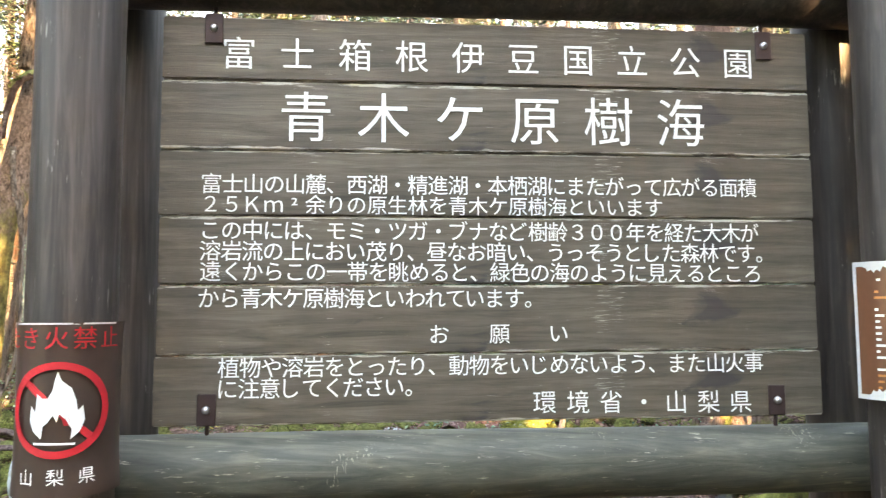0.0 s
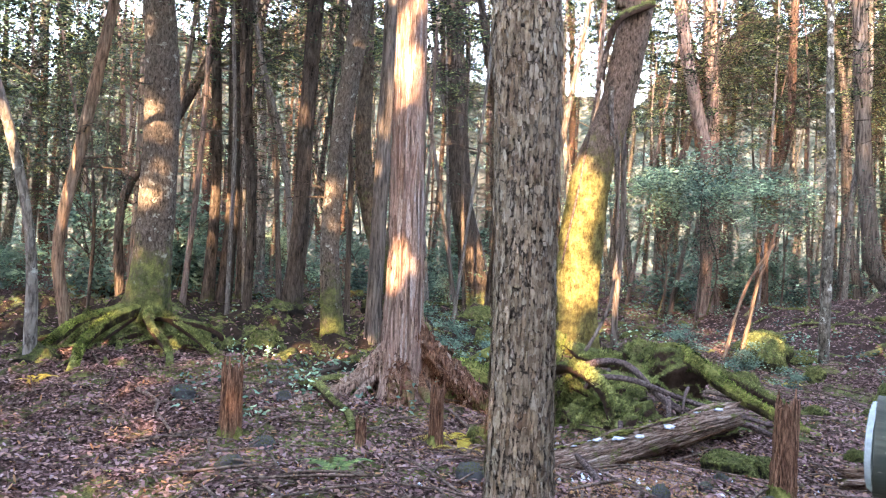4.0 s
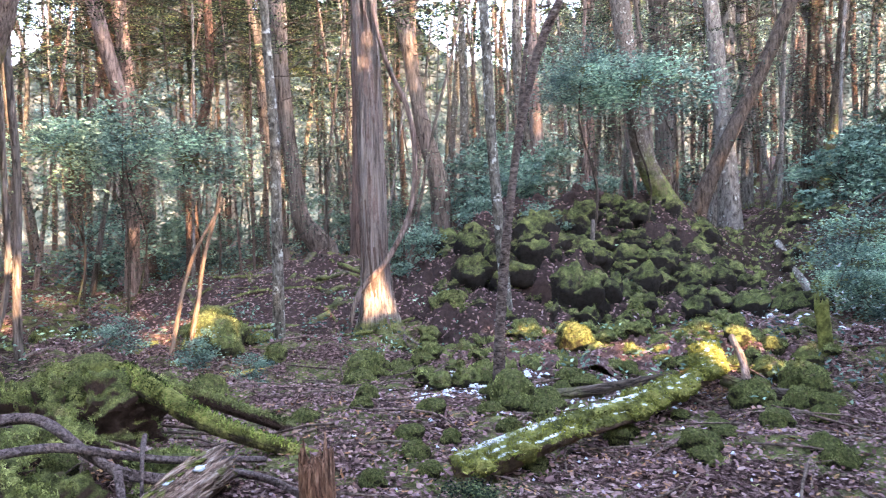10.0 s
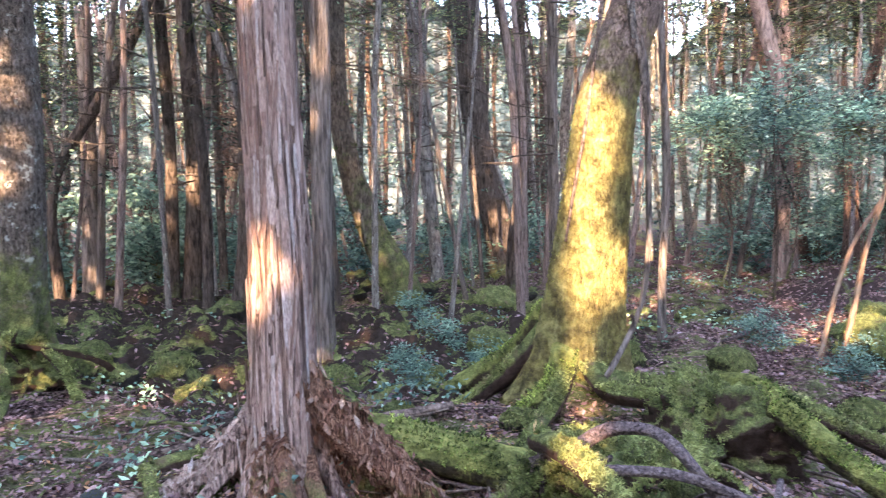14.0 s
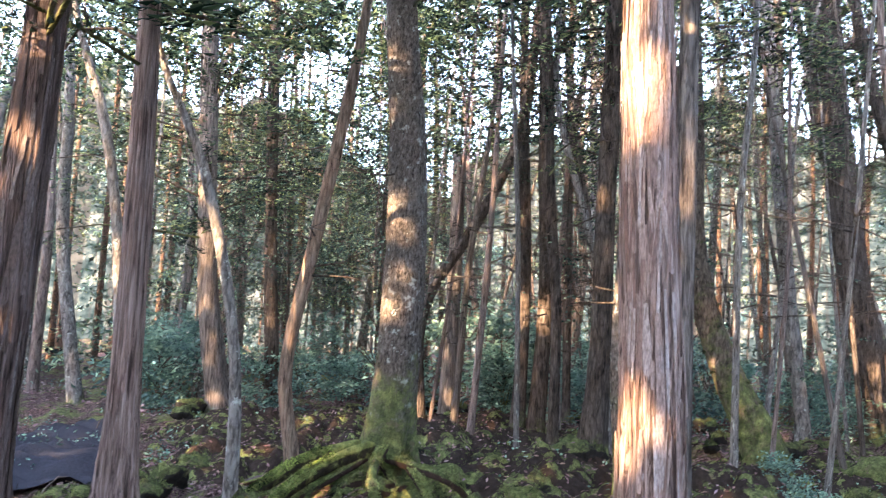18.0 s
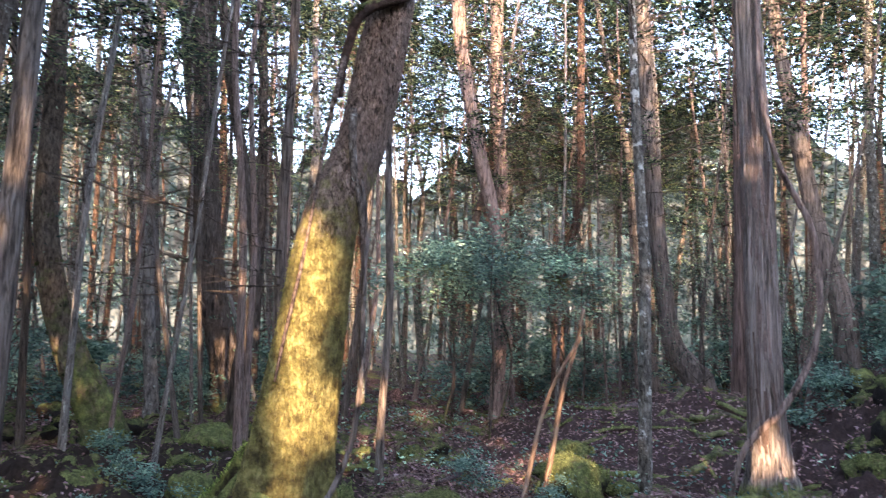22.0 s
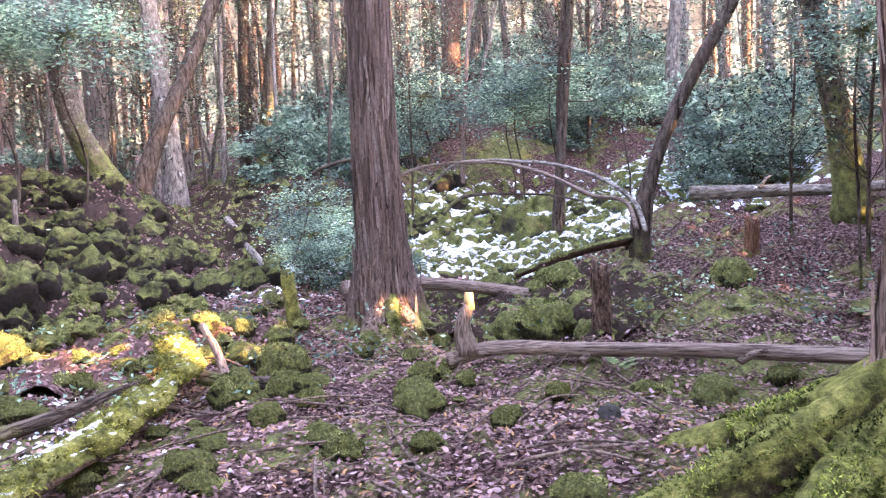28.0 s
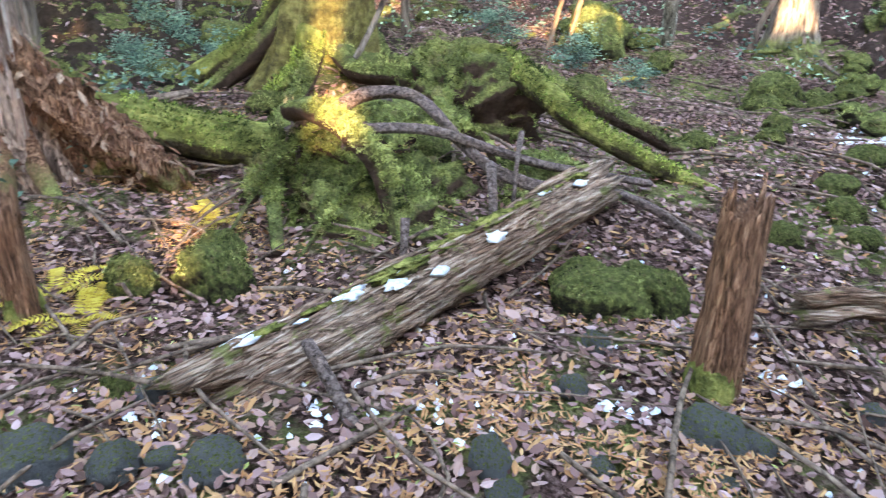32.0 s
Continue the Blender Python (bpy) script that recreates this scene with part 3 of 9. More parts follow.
def leaf_quads(centre, way, length, width, rng, fold=0.25):
    """One folded leaf a row: centre, the way it points, its length and width."""
    n = len(centre)
    way = way / (np.linalg.norm(way, axis=1)[:, None] + 1e-9)
    side = np.cross(way, rng.normal(size=(n, 3)))
    side /= np.linalg.norm(side, axis=1)[:, None] + 1e-9
    return leaf_flat(centre, way, side, length, width, fold)


def blade_mesh(centre, way, length, width, rng, mat):
    """Moss blades: one narrow triangle each, root at the wide end."""
    n = len(centre)
    way = way / (np.linalg.norm(way, axis=1)[:, None] + 1e-9)
    side = np.cross(way, rng.normal(size=(n, 3)))
    side /= np.linalg.norm(side, axis=1)[:, None] + 1e-9
    length, width = np.broadcast_to(length, n)[:, None], np.broadcast_to(width, n)[:, None]
    a = centre - way * length * 0.4
    v = np.stack([a - side * width * 0.6, a + side * width * 0.6, centre + way * length * 0.6], 1).reshape(-1, 3)
    return raw_mesh("moss", v, np.zeros((0, 4)), mat, False, np.arange(3 * n).reshape(-1, 3))


def leaf_flat(centre, way, side, length, width, fold=0.25):
    n = len(centre)
    nor = np.cross(way, side)
    length, width = np.broadcast_to(length, n)[:, None], np.broadcast_to(width, n)[:, None]
    a, b = centre - way * length / 2, centre + way * length / 2
    l, r = centre - side * width / 2 + nor * width * fold, centre + side * width / 2 + nor * width * fold
    return np.stack([a, l, b, r], 1).reshape(-1, 3), np.arange(4 * n).reshape(-1, 4)


def thing(name, at, label, category, group=""):
    ob = new(name)
    ob.location = at
    ob.empty_display_size = 0.2
    return tagged(ob, label, category, group)


# ---- crowns and bushes, built once ----
def conifer_crown(seed, high, wide, branches, sprays, leaf):
    """Sticks and flat needle sprays round an upright axis from 0 to high."""
    rng = np.random.default_rng(seed)
    sticks, cen, way, side = [], [], [], []
    for k in range(branches):
        h = high * (k + rng.uniform(0, 1)) / branches
        az = rng.uniform(0, 6.283)
        far = wide * (0.35 + 0.65 * (1 - h / high) ** 0.8) * rng.uniform(0.55, 1.1)
        out = np.array([math.cos(az), math.sin(az), 0])
        cross = np.array([-math.sin(az), math.cos(az), 0])
        end = out * far + np.array([0, 0, h + rng.uniform(-0.25, 0.15) * far])
        mid = out * far * 0.5 + np.array([0, 0, h + rng.uniform(0.0, 0.2) * far])
        sticks.append(tube([(0, 0, h, 0.022), (*mid, 0.013), (*end, 0.004)], 3, 0.5, seed=k, closed=False))
        n = int(sprays * far / wide)
        u = rng.uniform(0.25, 1.0, n) ** 0.8
        at = np.outer(u, end) + np.outer(4 * u * (1 - u), mid - end / 2) * 0.6
        w = rng.uniform(-1, 1, n) * (0.42 * far * (1.1 - u))
        cen.append(at + w[:, None] * cross + rng.normal(0, 0.03, (n, 3)) - np.abs(w)[:, None] * np.array([0, 0, 0.25]))
        d = out * 0.8 + cross * np.sign(w)[:, None] * 0.8 + rng.normal(0, 0.25, (n, 3))
        d /= np.linalg.norm(d, axis=1)[:, None]
        way.append(d)
        s = np.cross(d, np.array([0, 0, 1.0]) + rng.normal(0, 0.25, (n, 3)))
        side.append(s / np.linalg.norm(s, axis=1)[:, None])
    cen, way, side = map(np.vstack, (cen, way, side))
    v, q = leaf_flat(cen, way, side, leaf * rng.uniform(0.6, 1.4, len(cen)), leaf * 0.42 * rng.uniform(0.6, 1.3, len(cen)))
    sv_, sq, stt = joined(sticks)
    return raw_mesh("conifer_needles", v, q, NEEDLES), raw_mesh("conifer_twigs", sv_, sq, BARK["dark"], True, stt)


def leaf_crown(seed, centre, radius, limbs, per, leaf, mat, twig):
    """Twigs from the axis out to clumps of leaves."""
    rng = np.random.default_rng(seed)
    sticks, cen, way = [], [], []
    for k in range(limbs):
        d = rng.normal(size=3)
        d /= np.linalg.norm(d)
        end = np.array(centre) + d * np.array(radius) * rng.uniform(0.35, 1.0)
        start = np.array([0, 0, max(0.02, end[2] - rng.uniform(0.2, 0.7) * radius[2])])
        sticks.append(tube([(*start, twig), (*((start + end) / 2 + rng.normal(0, 0.06, 3)), twig * 0.6), (*end, twig * 0.2)], 3, 0.3, seed=k, closed=False))
        n = int(per * rng.uniform(0.6, 1.4))
        size = np.array([0.2, 0.2, 0.09]) * max(radius) * rng.uniform(0.7, 1.3)
        cen.append(end + rng.normal(size=(n, 3)) * size)
        w = rng.normal(size=(n, 3)) + d
        w[:, 2] *= 0.35
        way.append(w)
    cen, way = np.vstack(cen), np.vstack(way)
    v, q = leaf_quads(cen, way, leaf * rng.uniform(0.6, 1.3, len(cen)), leaf * 0.5 * rng.uniform(0.7, 1.2, len(cen)), rng)
    a = joined(sticks)
    return raw_mesh("leaves", v, q, mat), raw_mesh("twigs", a[0], a[1], BARK["dark"], True, a[2])


CONIFER = [conifer_crown(10 + k, 8.5, 2.2 + 0.3 * k, 56, 220, 0.08) for k in range(4)]
LEAFY = [leaf_crown(20 + k, (0, 0, 3.0), (1.6, 1.6, 2.2), 22, 120, 0.07, BROAD, 0.012) for k in range(3)]
BUSHES = [leaf_crown(30 + k, (0, 0, 0.45), (0.5, 0.5, 0.45), 26, 60, 0.06, SHRUB, 0.006) for k in range(3)]
BUSHES.append(leaf_crown(36, (0, 0, 0.4), (0.5, 0.5, 0.4), 40, 90, 0.05, NEEDLES, 0.004))


def bare_branches(seed, low, high, count, long):
    """Dead side twigs on a lower trunk."""
    rng = np.random.default_rng(seed)
    sticks = []
    for k in range(count):
        h, az, far = rng.uniform(low, high), rng.uniform(0, 6.283), long * rng.uniform(0.3, 1.0)
        d = np.array([math.cos(az), math.sin(az), rng.uniform(-0.15, 0.45)])
        bend = rng.normal(0, 0.12, 3) * far
        sticks.append(tube([(0, 0, h, 0.013), (*(d * far * 0.5 + bend + (0, 0, h)), 0.007), (*(d * far + (0, 0, h)), 0.002)], 4, 0.3, seed=k, closed=False))
        for j in range(3):
            u = rng.uniform(0.4, 0.9)
            p = d * far * u + bend * 4 * u * (1 - u) + (0, 0, h)
            e = p + (d + rng.normal(0, 0.6, 3)) * far * 0.3
            sticks.append(tube([(*p, 0.006), (*e, 0.002)], 3, 0.3, seed=j, closed=False))
    a = joined(sticks)
    return raw_mesh("dead_branches", a[0], a[1], BARK["dark"], True, a[2])


DEAD = [bare_branches(40 + k, 1.6, 7.5, 17, 1.1) for k in range(3)]


def flake_mesh(me, axis_rows, seed, mat, count, wide, long, rise, top):
    """Loose plates of bark lying on a trunk, a little lifted at one edge."""
    rng = np.random.default_rng(seed + 70)
    co = np.empty(len(me.vertices) * 3, np.float32)
    me.vertices.foreach_get("co", co)
    co = co.reshape(-1, 3)
    co = co[(co[:, 2] > 0.02) & (co[:, 2] < top)]
    p = co[rng.integers(0, len(co), count)] + rng.normal(0, 0.01, (count, 3)) * (0, 0, 1)
    c = np.stack([np.interp(p[:, 2], axis_rows[:, 2], axis_rows[:, k]) for k in (0, 1)], -1)
    out = np.concatenate([p[:, :2] - c, np.zeros((count, 1))], 1)
    r = np.linalg.norm(out, axis=1)[:, None]
    out = out / r
    side = np.stack([-out[:, 1], out[:, 0], 0 * out[:, 0]], -1)
    lean = np.stack([np.interp(p[:, 2] + 0.2, axis_rows[:, 2], axis_rows[:, k]) for k in (0, 1)], -1) - c
    up = np.concatenate([lean, np.full((count, 1), 0.2)], 1)
    up = up / np.linalg.norm(up, axis=1)[:, None] + side * rng.normal(0, 0.06, (count, 1))
    w, h = wide * rng.uniform(0.5, 1.5, (count, 1)), long * rng.uniform(0.4, 1.5, (count, 1))
    tip, tilt = rise * rng.uniform(0.2, 1.3, (count, 1)), rng.choice([-1.0, 1.0], (count, 1))
    grid = []
    for v in np.linspace(-1, 1, 4):
        for u in (-1.0, 0.0, 1.0):
            x = u * w / 2 * (1 - 0.35 * v * v) * rng.uniform(0.6, 1.25, (count, 1)) + rng.normal(0, 0.1, (count, 1)) * w
            y = v * h / 2 + rng.normal(0, 0.12, (count, 1)) * np.minimum(h, w)
            grid.append(p + side * x + up * y + out * (0.002 + tip * (0.4 + 0.5 * tilt * v + 0.25 * abs(u)) - x * x / (2 * r)))
    verts = np.stack(grid, 1).reshape(-1, 3)
    one = np.array([[3 * i + j, 3 * i + j + 1, 3 * i + j + 4, 3 * i + j + 3] for i in range(3) for j in range(2)])
    return raw_mesh("flaking_bark", verts, (one[None] + 12 * np.arange(count)[:, None, None]).reshape(-1, 4), mat, True)


def tree(name, label, kind, rows, crown="conifer", sides=16, step=0.25, seed=0, crown_low=4.2, dead=True, flakes=None, **how):
    """A standing tree along rows of (x, y, z, radius), with its crown on the upper trunk."""
    x, y, z, r = rows[0]
    z = min(z, float(lift(x, y)))
    down = [(x, y, float(lift(x, y)) - 0.12, r * 1.05)] + [p for p in rows if p[2] > lift(x, y) + 0.08]
    base = (x, y, float(lift(x, y)))
    top = thing(name, base, label, "tree", "forest trees")
    trunk = hang("trunk", stem_mesh("trunk", down, BARK[kind], sides, step, base, seed=seed, **how), top)
    s = spline(rows, 0.3)
    if flakes:
        tagged(hang("flaking_bark", flake_mesh(trunk.data, s[:, :3] - np.array(base), seed, *flakes), trunk, "loose flaking bark"), kind="stuff")
    rng = np.random.default_rng(seed + 500)
    if crown:
        i = int(np.argmin(abs(s[:, 2] - base[2] - crown_low)))
        tall = rows[-1][2] - s[i, 2] + 0.8
        lean = (s[-1, :2] - s[i, :2]) / max(tall, 1)
        if crown == "conifer":
            leaves, twigs = CONIFER[seed % 4]
            k = tall / 8.5
        else:
            leaves, twigs = LEAFY[seed % 3]
            k = tall / 5.2
        m = Matrix.Translation(Vector(s[i, :3]) - Vector(base)) @ Matrix(((1, 0, lean[0], 0), (0, 1, lean[1], 0), (0, 0, 1, 0), (0, 0, 0, 1))) @ Matrix.Rotation(rng.uniform(0, 6.28), 4, "Z") @ Matrix.Diagonal((max(k, 0.75), max(k, 0.75), k, 1))
        hang("crown", leaves, top, "sparse evergreen crown", m)
        tagged(hang("branch_wood", twigs, top, "", m), kind="stuff")
    if dead:
        i = int(np.argmin(abs(s[:, 2] - base[2] - 3)))
        lean = (s[i, :2] - s[0, :2]) / max(s[i, 2] - s[0, 2], 0.5)
        m = Matrix(((1, 0, lean[0], 0), (0, 1, lean[1], 0), (0, 0, 1, 0), (0, 0, 0, 1))) @ Matrix.Rotation(rng.uniform(0, 6.28), 4, "Z")
        tagged(hang("dead_wood", DEAD[seed % 3], top, "bare dead side twigs", m), kind="stuff")
    return top


def fuzz(me, count, seed, size=0.022, up=0.25, turn=None, mat=None):
    """Short moss blades on the upper side of a mesh."""
    rng = np.random.default_rng(seed)
    n = len(me.vertices)
    co, no = np.empty(n * 3, np.float32), np.empty(n * 3, np.float32)
    me.vertices.foreach_get("co", co)
    me.vertex_normals.foreach_get("vector", no)
    co, no = co.reshape(-1, 3), no.reshape(-1, 3)
    high = no[:, 2] if turn is None else no @ np.array(turn)[2, :3]
    good = np.where(high > up)[0]
    patchy = np.sin(co[good, 0] * 9 + seed) + np.sin(co[good, 1] * 11 + 2) + np.sin(co[good, 2] * 13) > -0.3
    good = good[patchy] if patchy.any() else good
    a, b = rng.choice(good, count), rng.choice(good, count)
    near = np.linalg.norm(co[a] - co[b], axis=1) < 0.12
    c = np.where(near[:, None], (co[a] + co[b]) / 2, co[a] + rng.normal(0, 0.008, (count, 3)))
    return blade_mesh(c + no[a] * size * 0.2, no[a] + rng.normal(0, 0.6, (count, 3)), size * rng.uniform(0.5, 1.3, count), size * 0.28, rng, mat or MOSS_TUFT)


def pelt(me, count, seed, size, low, high, mat, lean=(0, 0, 0)):
    """Short moss hanging on a trunk between two heights, thicker on the side that lean names."""
    rng = np.random.default_rng(seed)
    n = len(me.vertices)
    co, no = np.empty(n * 3, np.float32), np.empty(n * 3, np.float32)
    me.vertices.foreach_get("co", co)
    me.vertex_normals.foreach_get("vector", no)
    co, no = co.reshape(-1, 3), no.reshape(-1, 3)
    thick = no @ np.array(lean) + 0.6 * np.sin(co[:, 2] * 5 + 3 * np.arctan2(no[:, 1], no[:, 0])) + 0.6 * np.sin(co[:, 2] * 11 + 5 * no[:, 0]) - 0.3 * co[:, 2]
    good = np.where((co[:, 2] > low) & (co[:, 2] < high) & (thick > -0.5))[0]
    k = rng.choice(good, count)
    c = co[k] + rng.normal(0, 0.02, (count, 3)) * (1 - np.abs(no[k]))
    return blade_mesh(c, no[k] + rng.normal(0, 0.5, (count, 3)) - (0, 0, 0.15), size * rng.uniform(0.5, 1.4, count), size * 0.3, rng, mat)


def root(parent, rows, mat, sides=9, seed=0, label="", name="root", rough=0.14):
    """A root that belongs to a tree, along world rows of (x, y, z, radius)."""
    o = parent.location
    me = stem_mesh(name, rows, mat, max(sides, 14), 0.04, o, seed=seed, rough=rough, ridges=0.05)
    ob = hang(name, me, parent, label)
    if mat in (MOSS_WOOD, MOSS_LOG, MOSS_FRESH):
        tagged(hang("moss", fuzz(me, 2600, seed, 0.022, 0.25, None, MOSS_TUFT_GREEN if mat == MOSS_FRESH else MOSS_TUFT), ob, "short green moss"), kind="stuff")
    return ob


# ---- ground ----
def axis(lo, a, b, hi, fine):
    mid = np.arange(a, b, fine)
    up = b + (hi - b) * np.linspace(0, 1, 60) ** 3.2
    dn = a - (a - lo) * np.linspace(0, 1, 60)[::-1][:-1] ** 3.2
    return np.concatenate([dn, mid, up])


gx, gy = axis(-900, -11, 11, 900, 0.085), axis(-900, 0, 18, 900, 0.085)
GX, GY = np.meshgrid(gx, gy, indexing="ij")
GZ = lift(GX, GY)
rough_near = np.random.default_rng(5).normal(0, 0.008, GZ.shape)
GZ = GZ * np.where(np.hypot(GX, GY) > 120, 0.3, 1) + rough_near
n0, n1 = GZ.shape
ii, jj = np.meshgrid(np.arange(n0 - 1), np.arange(n1 - 1), indexing="ij")
aa = ii * n1 + jj
ground = hang("ground", raw_mesh("ground", np.stack([GX, GY, GZ], -1).reshape(-1, 3), np.stack([aa, aa + n1, aa + n1 + 1, aa + 1], -1).reshape(-1, 4), GROUND, True))
tagged(ground, "brown leaf-strewn forest floor with patches of green moss", "ground", kind="structure")


def road_strip():
    y = np.linspace(-0.7, 0.7, 8)
    xs = np.linspace(-15.2, -9.8, 140)
    bendy = 2.2 + 0 * xs
    X, Y = np.meshgrid(xs, y, indexing="ij")
    Y = Y * np.clip((-9.2 - X) * 0.9, 0.5, 0.8) * np.clip((X + 15.25) * 1.5, 0.3, 1) + bendy[:, None]
    Z = lift(X, Y) + 0.07
    v = np.stack([X, Y, Z], -1).reshape(-1, 3)
    i, j = np.meshgrid(np.arange(139), np.arange(7), indexing="ij")
    a = i * 8 + j
    return raw_mesh("road", v, np.stack([a, a + 8, a + 9, a + 1], -1).reshape(-1, 4), ASPHALT, True)


tagged(hang("road", road_strip()), "narrow dark asphalt path between the trees", "path", kind="structure")

# ---- standing trees ----
tree("maple_tree", "slim maple with flaky mottled grey-brown bark by the sign", "maple", [(-2.16, 2.42, 0.06, 0.140), (-2.17, 2.41, 0.66, 0.116), (-2.178, 2.407, 1.28, 0.107), (-2.183, 2.39, 1.85, 0.115), (-2.2, 2.38, 2.25, 0.118), (-2.35, 2.25, 9.00, 0.045)], seed=0, flakes=(MAPLE_FLAKE, 7500, 0.012, 0.034, 0.0045, 2.9), sides=56, step=0.035, ridges=0.045, rough=0.05, crown='leafy', crown_low=5.0, dead=False)
cedar_a = tree("cedar_tree", "red-barked cedar with sunlit patches and a flared root base", "cedar_red", [(-5.08, 5.18, 0.14, 0.194), (-5.08, 5.18, 0.74, 0.168), (-5.08, 5.18, 1.43, 0.155), (-5.09, 5.17, 1.99, 0.144), (-5.09, 5.16, 2.53, 0.136), (-5.18, 5.04, 15.00, 0.047)], seed=1, flakes=(CEDAR_STRIP, 520, 0.022, 0.42, 0.005, 3.6), rough=0.025, sides=72, step=0.06, ridges=0.05, flare=0.75, flare_high=0.3, lobes=6, dead=False, crown_low=6.5)
tree("cypress_tree", "thin straight grey cypress behind the red cedar", "grey", [(-7.36, 7.24, 0.10, 0.098), (-7.35, 7.26, 1.34, 0.097), (-7.34, 7.27, 2.35, 0.096), (-7.33, 7.29, 3.34, 0.095), (-7.27, 7.37, 12.00, 0.033)], seed=2, flare=0.4, ridges=0.03, dead=False, crown_low=5.0)
leaning = tree("leaning_tree", "leaning dark trunk coated with green moss", "mossy", [(-9.79, 10.67, 0.18, 0.285), (-10.02, 10.35, 1.05, 0.223), (-10.22, 10.07, 2.10, 0.169), (-10.30, 9.96, 2.99, 0.152), (-10.31, 9.95, 4.40, 0.135), (-10.32, 9.94, 11.00, 0.047)], seed=3, flare=0.4, ridges=0.03)
moss_a = tree("mossy_tree", "thick leaning trunk wrapped in golden sunlit moss", "moss_sungold", [(-4.84, 7.48, 0.30, 0.331), (-4.77, 7.51, 0.79, 0.288), (-4.69, 7.56, 1.57, 0.241), (-4.59, 7.61, 2.34, 0.202), (-4.48, 7.82, 2.94, 0.181), (-4.39, 7.91, 3.58, 0.181), (-4.31, 7.99, 4.26, 0.165), (-4.27, 8.03, 4.72, 0.163), (-3.96, 8.33, 13.00, 0.057)], seed=4, sides=64, step=0.06, ridges=0.03, rough=0.08, flare=0.5, flare_high=0.25, lobes=5, dead=False, crown_low=6.5, crown='leafy')
lean_trunk = next(o for o in leaning.children if o.name.startswith("trunk"))
tagged(hang("moss", pelt(lean_trunk.data, 7000, 6, 0.022, 0.0, 4.0, MOSS_TUFT_DARK), lean_trunk, "short dark green moss"), kind="stuff")
moss_trunk = next(o for o in moss_a.children if o.name.startswith("trunk"))
tagged(hang("moss", pelt(moss_trunk.data, 7000, 3, 0.012, 0.0, 2.0, MOSS_TUFT_GOLD, (-0.7, -0.3, 0.2)), moss_trunk, "short golden-green moss"), kind="stuff")
lichen_a = tree("hemlock_tree", "lichen-spotted trunk on a mound of mossy roots", "lichen", [(-9.24, 5.22, 0.01, 0.278), (-9.21, 5.30, 0.90, 0.230), (-9.19, 5.35, 2.03, 0.215), (-9.20, 5.34, 3.46, 0.201), (-9.24, 5.24, 4.63, 0.180), (-9.36, 4.90, 13.00, 0.063)], seed=5, sides=40, step=0.08, ridges=0.04, flare=0.7, flare_high=0.3, lobes=5, crown_low=4.4)
tree("slim_tree", "thin reddish leaning tree on mossy roots", "thin_red", [(-9.30, 4.38, 0.20, 0.081), (-9.34, 4.26, 1.06, 0.073), (-9.28, 4.44, 2.38, 0.069), (-9.20, 4.65, 3.67, 0.061), (-9.16, 4.77, 4.53, 0.051), (-9.07, 5.02, 8.00, 0.020)], seed=6, crown='leafy', crown_low=4.5, ridges=0.03)
tree("slim_tree", "thin pale curving trunk", "pale", [(-8.75, 3.75, -0.00, 0.063), (-8.76, 3.70, 1.39, 0.054), (-8.83, 3.53, 2.28, 0.050), (-8.92, 3.26, 3.18, 0.045), (-9.02, 3.01, 3.73, 0.035), (-9.21, 2.48, 6.00, 0.020)], seed=7, crown='leafy', crown_low=4.0, dead=False, ridges=0.03)
tree("cedar_tree", "dark brown cedar trunk with stringy bark", "cedar_dark", [(-7.80, 2.04, -0.09, 0.209), (-7.80, 2.05, 0.87, 0.180), (-7.78, 2.10, 2.01, 0.163), (-7.77, 2.14, 2.99, 0.144), (-7.76, 2.16, 3.59, 0.137), (-7.69, 2.35, 13.00, 0.048)], seed=8, flakes=(CEDAR_STRIP_DARK, 260, 0.03, 0.5, 0.009, 4.5), sides=40, step=0.1, ridges=0.05, flare=0.4, dead=False, crown_low=3.4)
tree("cedar_tree", "slender red cedar with a sunlit foot near the path", "cedar_red", [(-8.28, 2.85, -0.05, 0.160), (-8.28, 2.86, 1.22, 0.113), (-8.28, 2.85, 2.54, 0.099), (-8.30, 2.81, 3.89, 0.089), (-8.33, 2.71, 12.00, 0.031)], seed=9, sides=36, step=0.1, ridges=0.05, flare=0.6, dead=False, crown_low=3.4)
tree("forest_tree", "pale slender trunk in the shaded forest", "pale", [(-11.01, 2.84, 0.32, 0.093), (-11.04, 2.75, 1.69, 0.075), (-11.11, 2.57, 3.08, 0.063), (-11.19, 2.35, 4.04, 0.058), (-11.26, 2.14, 4.63, 0.045), (-11.48, 1.53, 8.00, 0.020)], seed=10, crown='leafy', dead=False, ridges=0.03)
tree("forest_tree", "grey-brown trunk in the shaded forest", "grey", [(-15.40, 4.41, -0.05, 0.223), (-15.52, 4.08, 1.98, 0.186), (-15.59, 3.88, 4.75, 0.169), (-15.64, 3.76, 6.78, 0.160), (-15.70, 3.60, 12.00, 0.056)], seed=11, flare=0.4, ridges=0.03, crown_low=3.0)
tree("forest_tree", "dark slender trunk in the shaded forest", "dark", [(-16.78, 5.48, 0.03, 0.153), (-16.84, 5.31, 2.61, 0.133), (-16.92, 5.10, 7.47, 0.113), (-16.95, 5.00, 12.00, 0.040)], seed=12, flare=0.4, ridges=0.03)
tree("forest_tree", "grey-brown trunk in the shaded forest", "grey", [(-14.43, 8.07, -0.00, 0.149), (-14.41, 8.14, 2.39, 0.136), (-14.40, 8.15, 4.84, 0.132)], seed=13, crown=None, ridges=0.03)
